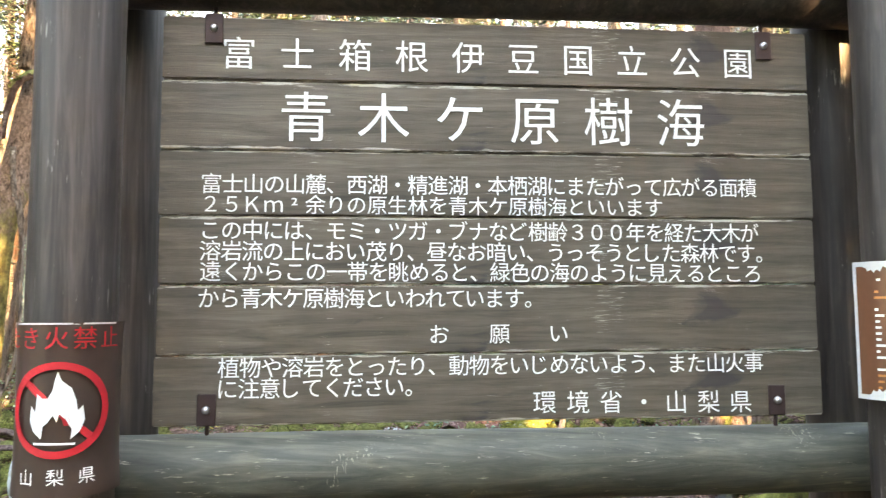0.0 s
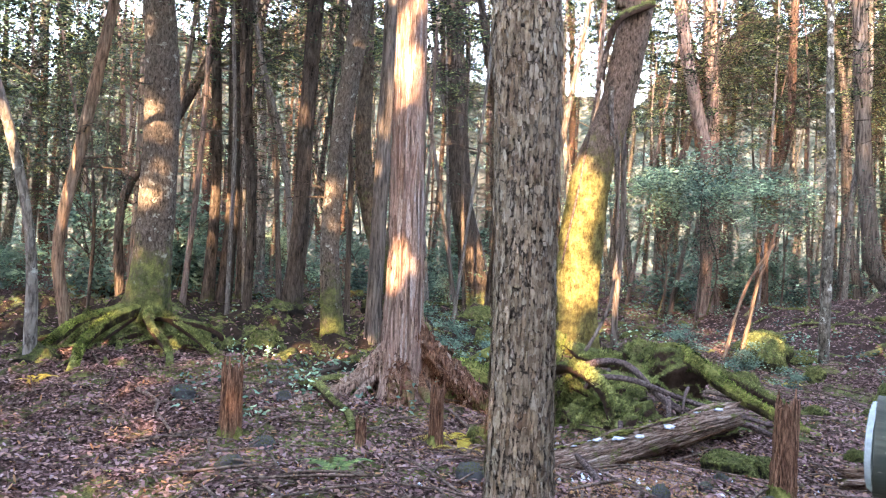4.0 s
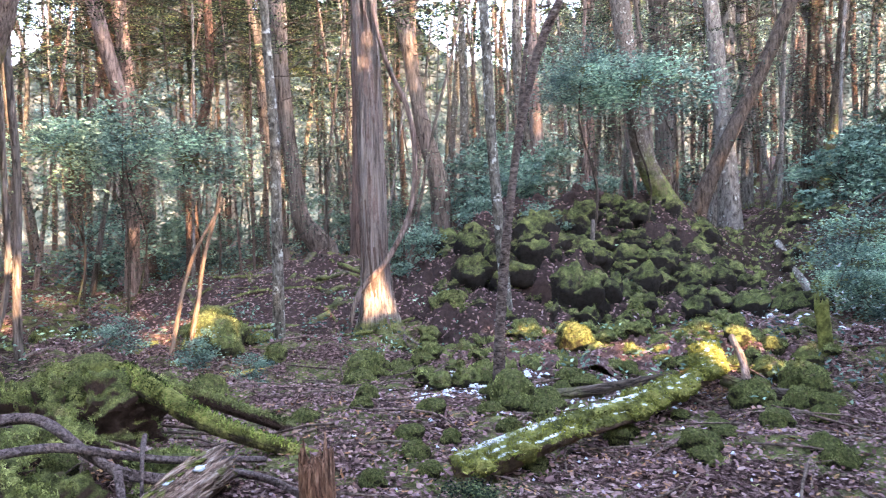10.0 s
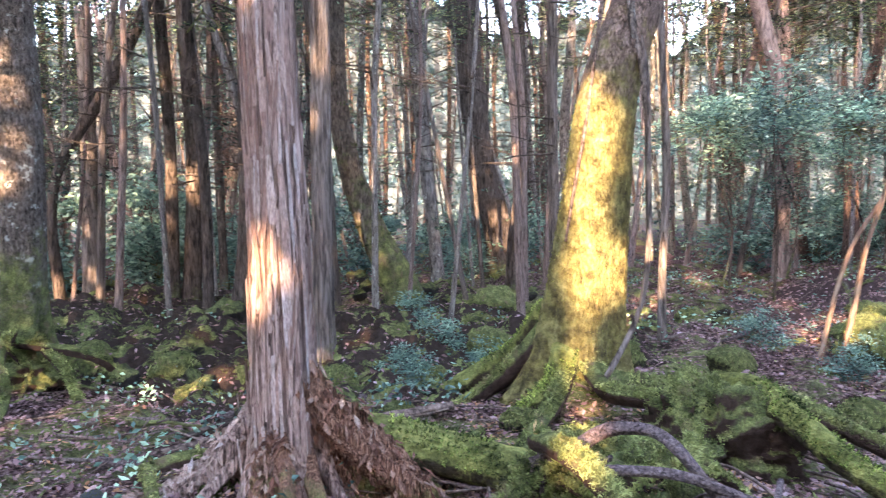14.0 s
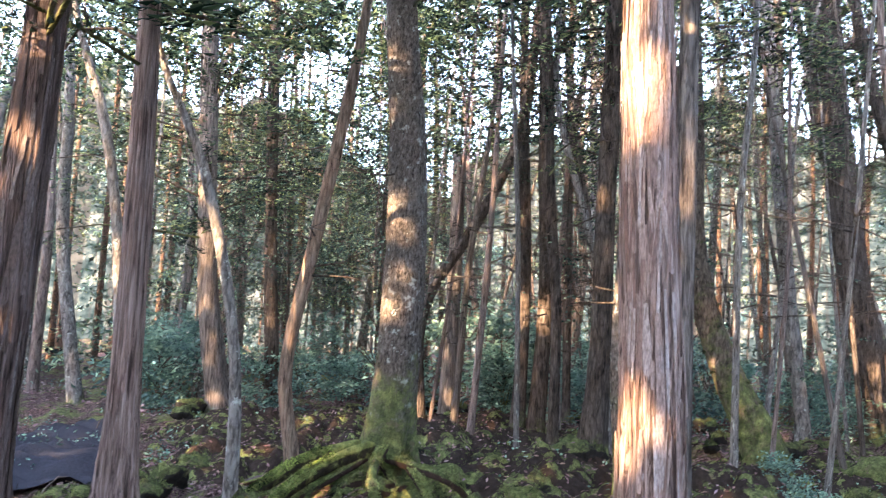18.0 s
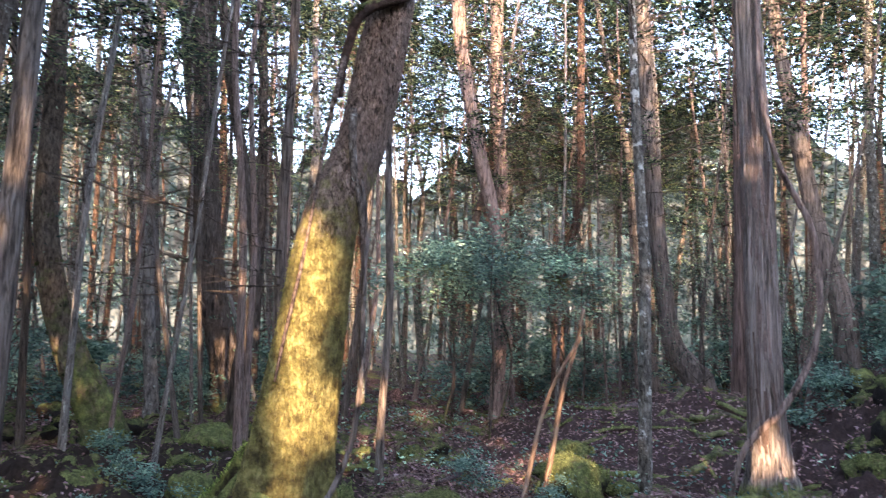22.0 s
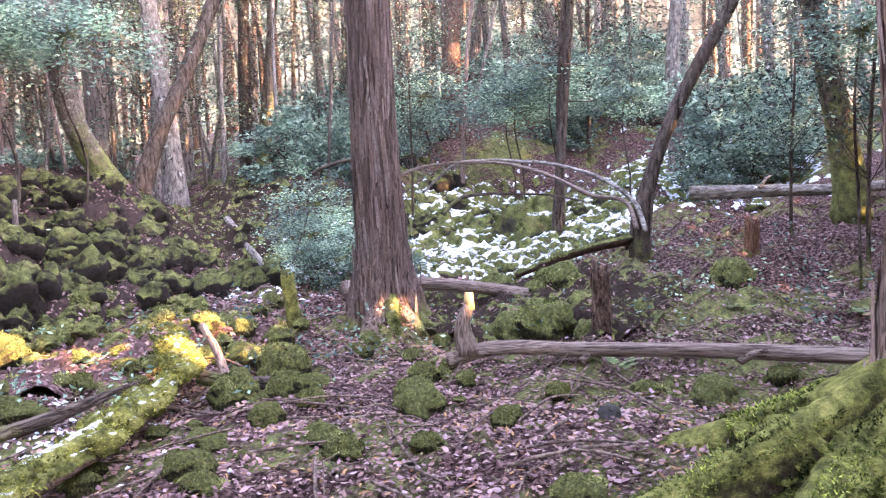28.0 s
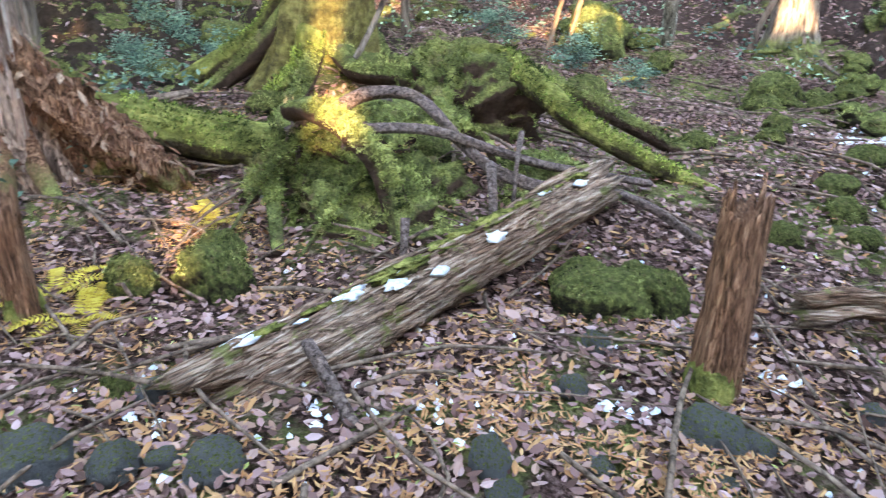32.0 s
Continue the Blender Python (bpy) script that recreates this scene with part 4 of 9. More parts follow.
tree("forest_tree", "dark slender trunk in the shaded forest", "dark", [(-12.85, 8.96, -0.14, 0.145), (-12.81, 9.08, 2.08, 0.124), (-12.83, 9.01, 4.68, 0.116), (-12.85, 8.97, 6.58, 0.113), (-12.87, 8.91, 12.00, 0.039)], seed=14, flare=0.4, ridges=0.03, crown_low=4.9)
tree("forest_tree", "dark slender trunk in the shaded forest", "dark", [(-13.26, 7.19, 2.07, 0.081), (-13.01, 7.89, 3.40, 0.091), (-12.78, 8.51, 4.89, 0.091), (-12.71, 8.70, 6.49, 0.083), (-12.66, 8.86, 9.00, 0.029)], seed=15, crown=None, ridges=0.03)
tree("forest_tree", "pale slender trunk in the shaded forest", "pale", [(-11.43, 13.16, 0.12, 0.137), (-11.49, 12.99, 1.99, 0.129), (-11.56, 12.80, 4.80, 0.122), (-11.60, 12.68, 6.71, 0.114), (-11.66, 12.52, 12.00, 0.040)], seed=16, flare=0.4, ridges=0.03, crown_low=4.9)
tree("forest_tree", "dark slender trunk in the shaded forest", "dark", [(-9.85, 8.00, 0.06, 0.175), (-9.74, 8.06, 1.40, 0.145), (-9.70, 8.07, 2.92, 0.133), (-9.65, 8.10, 4.44, 0.125), (-9.48, 8.19, 13.00, 0.044)], seed=17, sides=28, step=0.12, ridges=0.05, flare=0.7, flare_high=0.25, crown_low=4.9)
tree("forest_tree", "lichen-spotted grey trunk with mossy foot", "lichen", [(-8.30, 7.45, -0.01, 0.175), (-8.38, 7.41, 1.41, 0.141), (-8.30, 7.45, 2.75, 0.141), (-8.15, 7.53, 4.09, 0.141), (-7.64, 7.78, 13.00, 0.049)], seed=18, sides=32, step=0.1, ridges=0.04, flare=0.6, flare_high=0.25, crown_low=4.9)
pine_d = tree("pine_tree", "tall rough dark pine with stubby branches", "dark", [(-11.49, 15.17, 0.42, 0.345), (-11.76, 14.90, 2.38, 0.297), (-11.94, 14.73, 4.70, 0.282), (-12.09, 14.59, 7.16, 0.303), (-12.11, 14.56, 9.12, 0.310), (-12.10, 14.57, 10.48, 0.278), (-12.09, 14.59, 13.00, 0.097)], seed=19, sides=24, step=0.12, ridges=0.06, flare=0.4, crown_low=7.5)
tree("slim_tree", "slim reddish trunk with warm sunlit patches", "pink", [(-6.32, 16.17, 3.36, 0.123), (-6.62, 15.88, 4.99, 0.126), (-6.90, 15.62, 6.92, 0.125), (-6.99, 15.53, 9.10, 0.113), (-7.03, 15.49, 11.00, 0.040)], seed=20, flare=0.4, ridges=0.03)
tree("slim_tree", "slim straight reddish trunk in patchy sun", "pink", [(-7.00, 18.53, 3.90, 0.133), (-7.15, 18.39, 6.91, 0.145), (-7.16, 18.38, 10.46, 0.133), (-7.16, 18.38, 12.00, 0.047)], seed=21, flare=0.4, ridges=0.03)
tree("forest_tree", "dark slender trunk in the shaded forest", "dark", [(-11.49, 8.48, 2.31, 0.079), (-11.61, 8.37, 3.92, 0.105), (-11.64, 8.33, 5.64, 0.100), (-11.73, 8.25, 7.47, 0.095), (-11.81, 8.17, 11.00, 0.033)], seed=22, flare=0.4, ridges=0.03)
tree("forest_tree", "grey-brown trunk in the shaded forest", "grey", [(-14.25, 16.11, 0.51, 0.130), (-14.45, 15.92, 5.15, 0.124), (-14.47, 15.89, 8.79, 0.114), (-14.49, 15.88, 11.92, 0.103)], seed=23, flare=0.4, ridges=0.03)
tree("forest_tree", "dark slender trunk in the shaded forest", "dark", [(-12.02, 16.67, 0.69, 0.110), (-12.02, 16.67, 5.06, 0.103), (-12.14, 16.56, 8.46, 0.100), (-12.40, 16.30, 11.37, 0.097)], seed=24, flare=0.4, ridges=0.03)
tree("forest_tree", "dark slender trunk in the shaded forest", "dark", [(-9.18, 12.52, 0.70, 0.104), (-9.01, 12.61, 2.58, 0.088), (-9.23, 12.50, 4.13, 0.088), (-9.50, 12.36, 5.68, 0.083), (-9.87, 12.17, 10.00, 0.029)], seed=25, flare=0.4, ridges=0.03)
tree("forest_tree", "dark slender trunk in the shaded forest", "dark", [(-14.25, 10.41, 0.32, 0.086), (-14.28, 10.39, 3.53, 0.080), (-14.30, 10.38, 5.66, 0.075), (-14.32, 10.37, 12.00, 0.026)], seed=26, flare=0.4, ridges=0.03)
tree("forest_tree", "pale slender trunk in the shaded forest", "pale", [(-15.58, 11.98, 0.44, 0.122), (-15.67, 11.93, 3.85, 0.110), (-15.75, 11.89, 6.28, 0.097), (-15.84, 11.85, 12.00, 0.034)], seed=27, flare=0.4, ridges=0.03)
tree("forest_tree", "dark slender trunk in the shaded forest", "dark", [(-12.96, 8.70, -0.09, 0.119), (-12.88, 8.74, 2.28, 0.100), (-12.98, 8.69, 5.01, 0.091), (-13.12, 8.62, 12.00, 0.032)], seed=28, flare=0.4, ridges=0.03)
tree("pine_tree", "rough red-brown pine trunk in the forest", "pine", [(-8.02, 22.46, 0.19, 0.276), (-8.45, 22.42, 3.56, 0.243), (-8.87, 22.39, 5.98, 0.242), (-9.18, 22.37, 7.33, 0.226), (-9.84, 22.32, 13.00, 0.079)], seed=29, flare=0.4, ridges=0.03)
tree("pine_tree", "rough red-brown pine trunk in the forest", "pine", [(-8.69, 23.33, 1.58, 0.208), (-8.81, 23.32, 6.01, 0.190), (-8.89, 23.32, 7.57, 0.173), (-9.04, 23.31, 13.00, 0.061)], seed=30, flare=0.4, ridges=0.03)
tree("pine_tree", "rough red-brown pine trunk in the forest", "pine", [(-6.02, 19.43, 1.01, 0.168), (-6.02, 19.43, 2.55, 0.129), (-5.56, 19.46, 4.45, 0.102), (-5.54, 19.46, 6.34, 0.102), (-5.53, 19.46, 12.00, 0.036)], seed=31, flare=0.4, ridges=0.03)
tree("slim_tree", "thin pole-like trunk with white lichen patches", "lichen_thin", [(-2.97, 11.00, -0.01, 0.073), (-2.96, 11.00, 1.37, 0.063), (-2.95, 11.00, 2.23, 0.059), (-3.00, 11.00, 3.35, 0.053), (-3.03, 11.01, 4.00, 0.049), (-3.10, 11.01, 8.00, 0.020)], seed=32, crown='leafy', crown_low=4.0, dead=False, ridges=0.03)
tree("bent_tree", "grey tree with curved foot on the bank", "grey", [(-3.00, 17.91, 0.85, 0.291), (-3.37, 17.88, 1.33, 0.209), (-3.56, 17.87, 2.38, 0.174), (-3.77, 17.85, 4.67, 0.161), (-3.84, 17.85, 5.81, 0.154), (-4.04, 17.83, 12.00, 0.054)], seed=33, flare=0.4, ridges=0.03)
cedar_b = tree("cedar_tree", "pale grey cedar with a sunlit foot and hanging vine", "cedar_pale", [(-1.82, 11.48, -0.06, 0.235), (-1.85, 11.48, 0.80, 0.184), (-1.87, 11.48, 2.07, 0.169), (-1.89, 11.49, 3.47, 0.154), (-1.91, 11.49, 4.16, 0.150), (-2.05, 11.50, 13.00, 0.053)], seed=34, flakes=(CEDAR_STRIP_DARK, 160, 0.03, 0.5, 0.008, 4), sides=48, step=0.08, ridges=0.045, flare=0.55, flare_high=0.25, lobes=6, dead=False, crown_low=6.0)
tree("cedar_tree", "brown cedar trunk behind the pale cedar", "cedar_dark", [(-2.17, 15.48, 1.05, 0.171), (-2.12, 15.48, 2.84, 0.140), (-2.11, 15.47, 5.32, 0.124), (-2.09, 15.47, 12.00, 0.043)], seed=35, flare=0.4, ridges=0.03)
tree("forest_tree", "grey-brown trunk in the shaded forest", "grey", [(-0.54, 18.44, 2.06, 0.222), (-0.87, 18.47, 3.42, 0.172), (-1.16, 18.50, 5.12, 0.159), (-1.34, 18.51, 6.22, 0.147), (-1.88, 18.57, 13.00, 0.051)], seed=36, flare=0.4, ridges=0.03)
tree("slim_tree", "thin trunk with white lichen near the lava mound", "lichen_thin", [(-0.18, 11.57, 0.04, 0.088), (-0.28, 11.58, 1.14, 0.073), (-0.37, 11.59, 2.44, 0.069), (-0.41, 11.59, 3.52, 0.065), (-0.45, 11.60, 4.23, 0.061), (-0.56, 11.61, 8.00, 0.021)], seed=37, crown='leafy', crown_low=4.2, dead=False, ridges=0.03)
dark_sap = tree("sapling", "dark ringed sapling that forks above", "dark_thin", [(-0.83, 8.22, -0.02, 0.057), (-0.80, 8.21, 0.62, 0.045), (-0.72, 8.20, 1.47, 0.042), (-0.59, 8.19, 2.27, 0.040), (-0.43, 8.18, 2.84, 0.040), (-0.24, 8.16, 3.24, 0.035), (0.29, 8.11, 5.50, 0.020)], seed=38, sides=12, step=0.04, ridges=0.12, crown='leafy', crown_low=3.8, dead=False)
tree("forest_tree", "pinkish slim trunk on the ridge", "pink", [(1.66, 18.62, 2.45, 0.164), (1.57, 18.63, 4.45, 0.126), (1.54, 18.63, 6.32, 0.113), (1.48, 18.63, 12.00, 0.039)], seed=39, flare=0.4, ridges=0.03)
tree("forest_tree", "pinkish slim trunk on the ridge", "pink", [(3.55, 21.27, 1.95, 0.221), (3.50, 21.28, 4.23, 0.147), (3.57, 21.27, 7.13, 0.132), (3.63, 21.26, 12.00, 0.046)], seed=40, flare=0.4, ridges=0.03)
bent_a = tree("bent_tree", "trunk with a bent mossy foot on the lava mound", "lichen", [(3.18, 14.43, 0.60, 0.212), (2.91, 14.45, 1.33, 0.183), (2.57, 14.49, 2.39, 0.173), (2.37, 14.51, 3.72, 0.163), (2.18, 14.53, 5.14, 0.153), (1.78, 14.56, 11.00, 0.053)], seed=41, crown='leafy', crown_low=4.5, sides=28, step=0.1, ridges=0.04, flare=0.4)
tree("forest_tree", "grey-brown trunk in the shaded forest", "grey", [(4.63, 18.79, 2.46, 0.272), (4.54, 18.80, 4.52, 0.245), (4.44, 18.81, 6.44, 0.232), (4.27, 18.83, 13.00, 0.081)], seed=42, flare=0.4, ridges=0.03)
tree("forest_tree", "pale slender trunk in the shaded forest", "pale", [(5.20, 16.96, 1.16, 0.234), (5.10, 16.97, 3.05, 0.186), (4.94, 16.99, 4.78, 0.174), (4.81, 17.00, 5.92, 0.162), (4.48, 17.03, 12.00, 0.057)], seed=43, flare=0.5)
leaning = tree("leaning_tree", "dark leaning trunk on the lava ridge", "dark", [(4.20, 16.31, 1.11, 0.200), (4.61, 16.27, 2.31, 0.155), (5.26, 16.20, 3.63, 0.144), (6.14, 16.12, 5.70, 0.132), (7.05, 16.03, 10.00, 0.046)], seed=44, flare=0.5, crown='leafy', dead=False)
tree("forest_tree", "pale slender trunk in the shaded forest", "pale", [(7.88, 21.66, 3.56, 0.153), (7.69, 21.68, 7.35, 0.137), (7.58, 21.69, 12.00, 0.048)], seed=45, flare=0.4, ridges=0.03)
tree("forest_tree", "dark slender trunk in the shaded forest", "dark", [(8.21, 19.32, 2.23, 0.164), (8.31, 19.31, 4.67, 0.149), (8.38, 19.31, 6.68, 0.135), (8.48, 19.30, 12.00, 0.047)], seed=46, flare=0.4, ridges=0.03)
tree("forest_tree", "mossy slim trunk in the forest", "mossy", [(6.95, 16.60, 1.53, 0.127), (7.19, 16.58, 3.25, 0.103), (7.38, 16.56, 5.86, 0.091), (7.53, 16.55, 10.00, 0.032)], seed=47, flare=0.4, ridges=0.03)
cedar_c = tree("cedar_tree", "big brown cedar with shredding bark and mossy foot", "cedar_dark", [(3.22, 8.64, -0.05, 0.374), (3.22, 8.64, 0.70, 0.260), (3.20, 8.66, 1.60, 0.227), (3.19, 8.66, 2.65, 0.210), (3.18, 8.66, 3.43, 0.204), (3.12, 8.70, 14.00, 0.071)], seed=48, flakes=(CEDAR_STRIP_DARK, 420, 0.03, 0.4, 0.006, 3.4), rough=0.03, sides=72, step=0.06, ridges=0.055, flare=0.45, flare_high=0.35, lobes=7, dead=False, crown_low=5.5)
tree("pine_tree", "rough red-brown pine trunk in the forest", "pine", [(11.47, 15.61, 1.97, 0.256), (11.53, 15.58, 4.26, 0.230), (11.68, 15.49, 6.14, 0.222), (11.95, 15.34, 13.00, 0.078)], seed=49, flare=0.4, ridges=0.03)
tree("forest_tree", "grey-brown trunk in the shaded forest", "grey", [(14.68, 17.84, 3.88, 0.185), (14.96, 17.69, 5.85, 0.169), (15.18, 17.57, 7.05, 0.153), (15.61, 17.33, 12.00, 0.054)], seed=50, flare=0.4, ridges=0.03)
tree("forest_tree", "pale slender trunk in the shaded forest", "pale", [(15.47, 15.38, 2.99, 0.282), (15.34, 15.45, 4.82, 0.253), (15.12, 15.58, 6.49, 0.238), (14.75, 15.77, 12.00, 0.083)], seed=51, flare=0.4, ridges=0.03)
tree("forest_tree", "dark slender trunk in the shaded forest", "dark", [(8.95, 10.77, 0.40, 0.088), (9.08, 10.70, 2.14, 0.074), (9.27, 10.59, 4.55, 0.065), (9.45, 10.50, 9.00, 0.023)], seed=52, flare=0.4, ridges=0.03)
tree("forest_tree", "dark slender trunk in the shaded forest", "dark", [(9.19, 10.84, 1.09, 0.067), (9.21, 10.83, 2.86, 0.062), (9.34, 10.76, 4.60, 0.053), (9.49, 10.67, 9.00, 0.020)], seed=53, flare=0.4, ridges=0.03)
tree("forest_tree", "grey-brown trunk in the shaded forest", "grey", [(18.72, 15.87, 3.46, 0.249), (18.80, 15.83, 6.92, 0.216), (18.87, 15.79, 12.00, 0.076)], seed=54, flare=0.4, ridges=0.03)
tree("forest_tree", "mossy slim trunk in the forest", "mossy", [(8.03, 18.44, 1.55, 0.175), (8.29, 18.30, 3.95, 0.121), (8.55, 18.16, 6.58, 0.107), (8.77, 18.04, 11.00, 0.037)], seed=56, flare=0.4, ridges=0.03)
tree("pine_tree", "rough red-brown pine trunk in the forest", "pine", [(12.18, 20.30, 3.14, 0.323), (12.33, 20.22, 5.45, 0.241), (12.43, 20.16, 7.51, 0.224), (12.57, 20.09, 13.00, 0.078)], seed=58, flare=0.4, ridges=0.03)
tree("forest_tree", "pale slender trunk in the shaded forest", "pale", [(5.66, 18.58, 2.28, 0.190), (5.86, 18.47, 4.54, 0.164), (5.91, 18.44, 6.41, 0.151), (5.99, 18.40, 12.00, 0.053)], seed=59, flare=0.4, ridges=0.03)
lean_e = leaning = tree("leaning_tree", "dark slim leaning tree with leafy top and mossy foot", "dark", [(6.71, 7.88, 0.79, 0.139), (6.83, 7.76, 1.49, 0.089), (7.02, 7.56, 2.16, 0.085), (7.23, 7.33, 2.75, 0.081), (7.44, 7.11, 3.27, 0.074), (8.00, 6.53, 6.00, 0.026)], seed=60, crown='leafy', crown_low=2.6, dead=False, ridges=0.03)
cedar_e = tree("cedar_tree", "red cedar on a spreading mossy root mound", "cedar_red", [(2.13, 3.94, 0.01, 0.235), (2.12, 3.95, 0.59, 0.158), (2.14, 3.93, 1.12, 0.134), (2.12, 3.95, 1.60, 0.128), (2.10, 3.97, 2.06, 0.122), (1.79, 4.29, 14.00, 0.043)], seed=61, flakes=(CEDAR_STRIP, 380, 0.022, 0.4, 0.005, 3.0), rough=0.03, sides=64, step=0.06, ridges=0.055, flare=0.6, flare_high=0.3, lobes=6, dead=False, crown_low=5.0)
tree("forest_tree", "mossy slim trunk in the forest", "mossy", [(9.54, 6.39, 1.07, 0.211), (9.45, 6.48, 1.87, 0.175), (9.31, 6.62, 2.70, 0.159), (9.17, 6.77, 3.59, 0.150), (8.60, 7.37, 11.00, 0.052)], seed=62, flare=0.4, ridges=0.03)
tree("forest_tree", "pale slender trunk in the shaded forest", "pale", [(12.68, 10.52, 2.16, 0.171), (12.64, 10.56, 3.68, 0.147), (12.71, 10.49, 4.77, 0.135), (12.93, 10.26, 12.00, 0.047)], seed=65, flare=0.4, ridges=0.03)
root(pine_d, [(-12.02, 14.65, 9.06, 0.149), (-11.79, 14.88, 9.35, 0.125), (-11.40, 15.26, 9.79, 0.113), (-10.95, 15.69, 10.24, 0.101), (-10.41, 16.21, 10.63, 0.076), (-9.96, 16.65, 11.51, 0.051)], BARK["dark"], 10, 900, "long bare upswept limb", "limb")
root(pine_d, [(-12.27, 14.41, 8.97, 0.074), (-12.48, 14.21, 9.25, 0.068), (-12.73, 13.96, 9.47, 0.062), (-12.97, 13.73, 9.85, 0.056), (-13.18, 13.53, 10.52, 0.051)], BARK["pale"], 10, 901, "pale bare limb", "limb")
root(pine_d, [(-12.32, 14.37, 9.03, 0.056), (-12.39, 14.29, 9.50, 0.050), (-12.57, 14.12, 9.89, 0.044), (-12.70, 13.99, 10.57, 0.038)], BARK["pale"], 10, 902, "thin pale bare limb", "limb")
root(pine_d, [(-12.12, 14.56, 9.93, 0.138), (-12.31, 14.37, 9.75, 0.113), (-12.41, 14.28, 9.80, 0.075)], BARK["dark"], 10, 903, "stub of a snapped limb", "limb")
root(pine_d, [(-12.04, 14.63, 8.86, 0.111), (-11.91, 14.76, 8.97, 0.087), (-11.86, 14.81, 9.03, 0.056)], BARK["dark"], 10, 904, "stub of a snapped limb", "limb")
root(pine_d, [(-11.95, 14.72, 7.23, 0.109), (-11.73, 14.93, 7.32, 0.091), (-11.57, 15.09, 7.56, 0.067), (-11.44, 15.22, 7.79, 0.031)], BARK["dark"], 10, 905, "short broken limb", "limb")
root(pine_d, [(-12.07, 14.61, 5.47, 0.095), (-11.90, 14.77, 5.57, 0.083), (-11.77, 14.90, 5.50, 0.048)], BARK["dark"], 10, 906, "stub of a snapped limb", "limb")
root(moss_a, [(-4.13, 7.89, 4.03, 0.040), (-4.23, 7.79, 3.97, 0.053), (-4.35, 7.68, 3.89, 0.056), (-4.42, 7.61, 3.79, 0.052), (-4.45, 7.58, 3.64, 0.040), (-4.48, 7.55, 3.47, 0.032), (-4.50, 7.53, 3.20, 0.027)], MOSS_WOOD, 10, 907, "mossy limb curling round the trunk", "limb")
root(moss_a, [(-4.43, 7.60, 3.13, 0.031), (-4.41, 7.61, 2.69, 0.029), (-4.37, 7.66, 2.42, 0.027), (-4.35, 7.68, 2.12, 0.026), (-4.34, 7.68, 1.68, 0.026), (-4.34, 7.69, 1.11, 0.025)], BARK["lichen"], 10, 908, "pale climbing stem on the trunk", "vine")
root(moss_a, [(-4.46, 7.52, 3.48, 0.020), (-4.54, 7.44, 2.87, 0.015), (-4.58, 7.40, 2.47, 0.013), (-4.63, 7.35, 2.02, 0.013), (-4.69, 7.29, 1.58, 0.013), (-4.73, 7.25, 1.26, 0.011)], TWIG, 10, 909, "thin dark vine on the moss", "vine")
root(moss_a, [(-4.47, 7.83, 4.02, 0.071), (-4.45, 7.85, 4.43, 0.077), (-4.43, 7.87, 4.71, 0.073), (-4.42, 7.88, 5.09, 0.061)], BARK["mossy"], 10, 910, "second mossy stem fused to the trunk", "limb")


# ---- the park sign ----
def straight_log(name, a, b, r, mat, parent, label="", seed=0, sides=28):
    rows = [(*a, r), (*((np.array(a) * 2 + np.array(b)) / 3), r * 1.02), (*((np.array(a) + 2 * np.array(b)) / 3), r * 0.98), (*b, r)]
    return hang(name, stem_mesh(name, rows, mat, sides, 0.12, parent.location, seed=seed, rough=0.015), parent, label)


SIGN_AT = Vector((0.135, 2.115, 0.0))
sign = thing("park_sign", SIGN_AT, "large dark-stained wooden park sign board hung in a log frame", "sign")
SIDE = Vector((1.87, 0.17, 0)).normalized()
FRONT = Vector((SIDE.y, -SIDE.x, 0))
for k, (x, y) in enumerate(((-0.94, 1.86), (1.237, 2.06))):
    straight_log("post", (x, y, -0.05), (x, y, 2.75), 0.108, POST, sign, "round dark-stained front post", k)
for k, (x, y) in enumerate(((-0.965, 2.22), (1.22, 2.40))):
    straight_log("post", (x, y, -0.05), (x, y, 2.75), 0.1, POST, sign, "round dark-stained rear post", k + 5)
straight_log("rail", (-1.12, 2.02, 1.02), (1.42, 2.25, 1.02), 0.098, RAIL, sign, "weathered greenish log rail", 9)
straight_log("top_beam", (-1.12, 2.02, 2.40), (1.42, 2.25, 2.40), 0.105, POST, sign, "dark log top beam", 11)
a = Vector((-1.121, 2.0199, 1.02))
bm = bmesh.new()
bmesh.ops.create_cone(bm, cap_ends=True, segments=24, radius1=0.09, radius2=0.085, depth=0.012)
part("rail_end", bm, END_PAINT, sign, "pale peeling paint on the sawn end", m=Matrix.Translation(a - SIGN_AT) @ Matrix.Rotation(radians(-90), 4, "Y"))

BOARD_TL = Vector((-0.8, 2.03, 2.27))
SEAMS = (0.0, 0.181, 0.378, 0.562, 0.751, 0.942, 1.13)


def on_board(u, v, out=0.0):
    return BOARD_TL + SIDE * u + Vector((0, 0, -v)) + FRONT * out - SIGN_AT


BOARD_TURN = Matrix((SIDE, -FRONT, (0, 0, 1))).transposed().to_4x4()
brng = random.Random(3)
for k in range(6):
    v0, v1 = SEAMS[k] + 0.002, SEAMS[k + 1] - 0.002
    bm = bmesh.new()
    bmesh.ops.create_cube(bm, size=1)
    bmesh.ops.scale(bm, vec=(1.872 + brng.uniform(-0.006, 0.006), 0.035, v1 - v0), verts=bm.verts)
    bmesh.ops.bevel(bm, geom=bm.edges[:], offset=0.004, segments=2, affect="EDGES")
    part("plank", bm, BOARD, sign, m=Matrix.Translation(on_board(0.936, (v0 + v1) / 2, -0.0175 + brng.uniform(-0.001, 0.001))) @ BOARD_TURN)


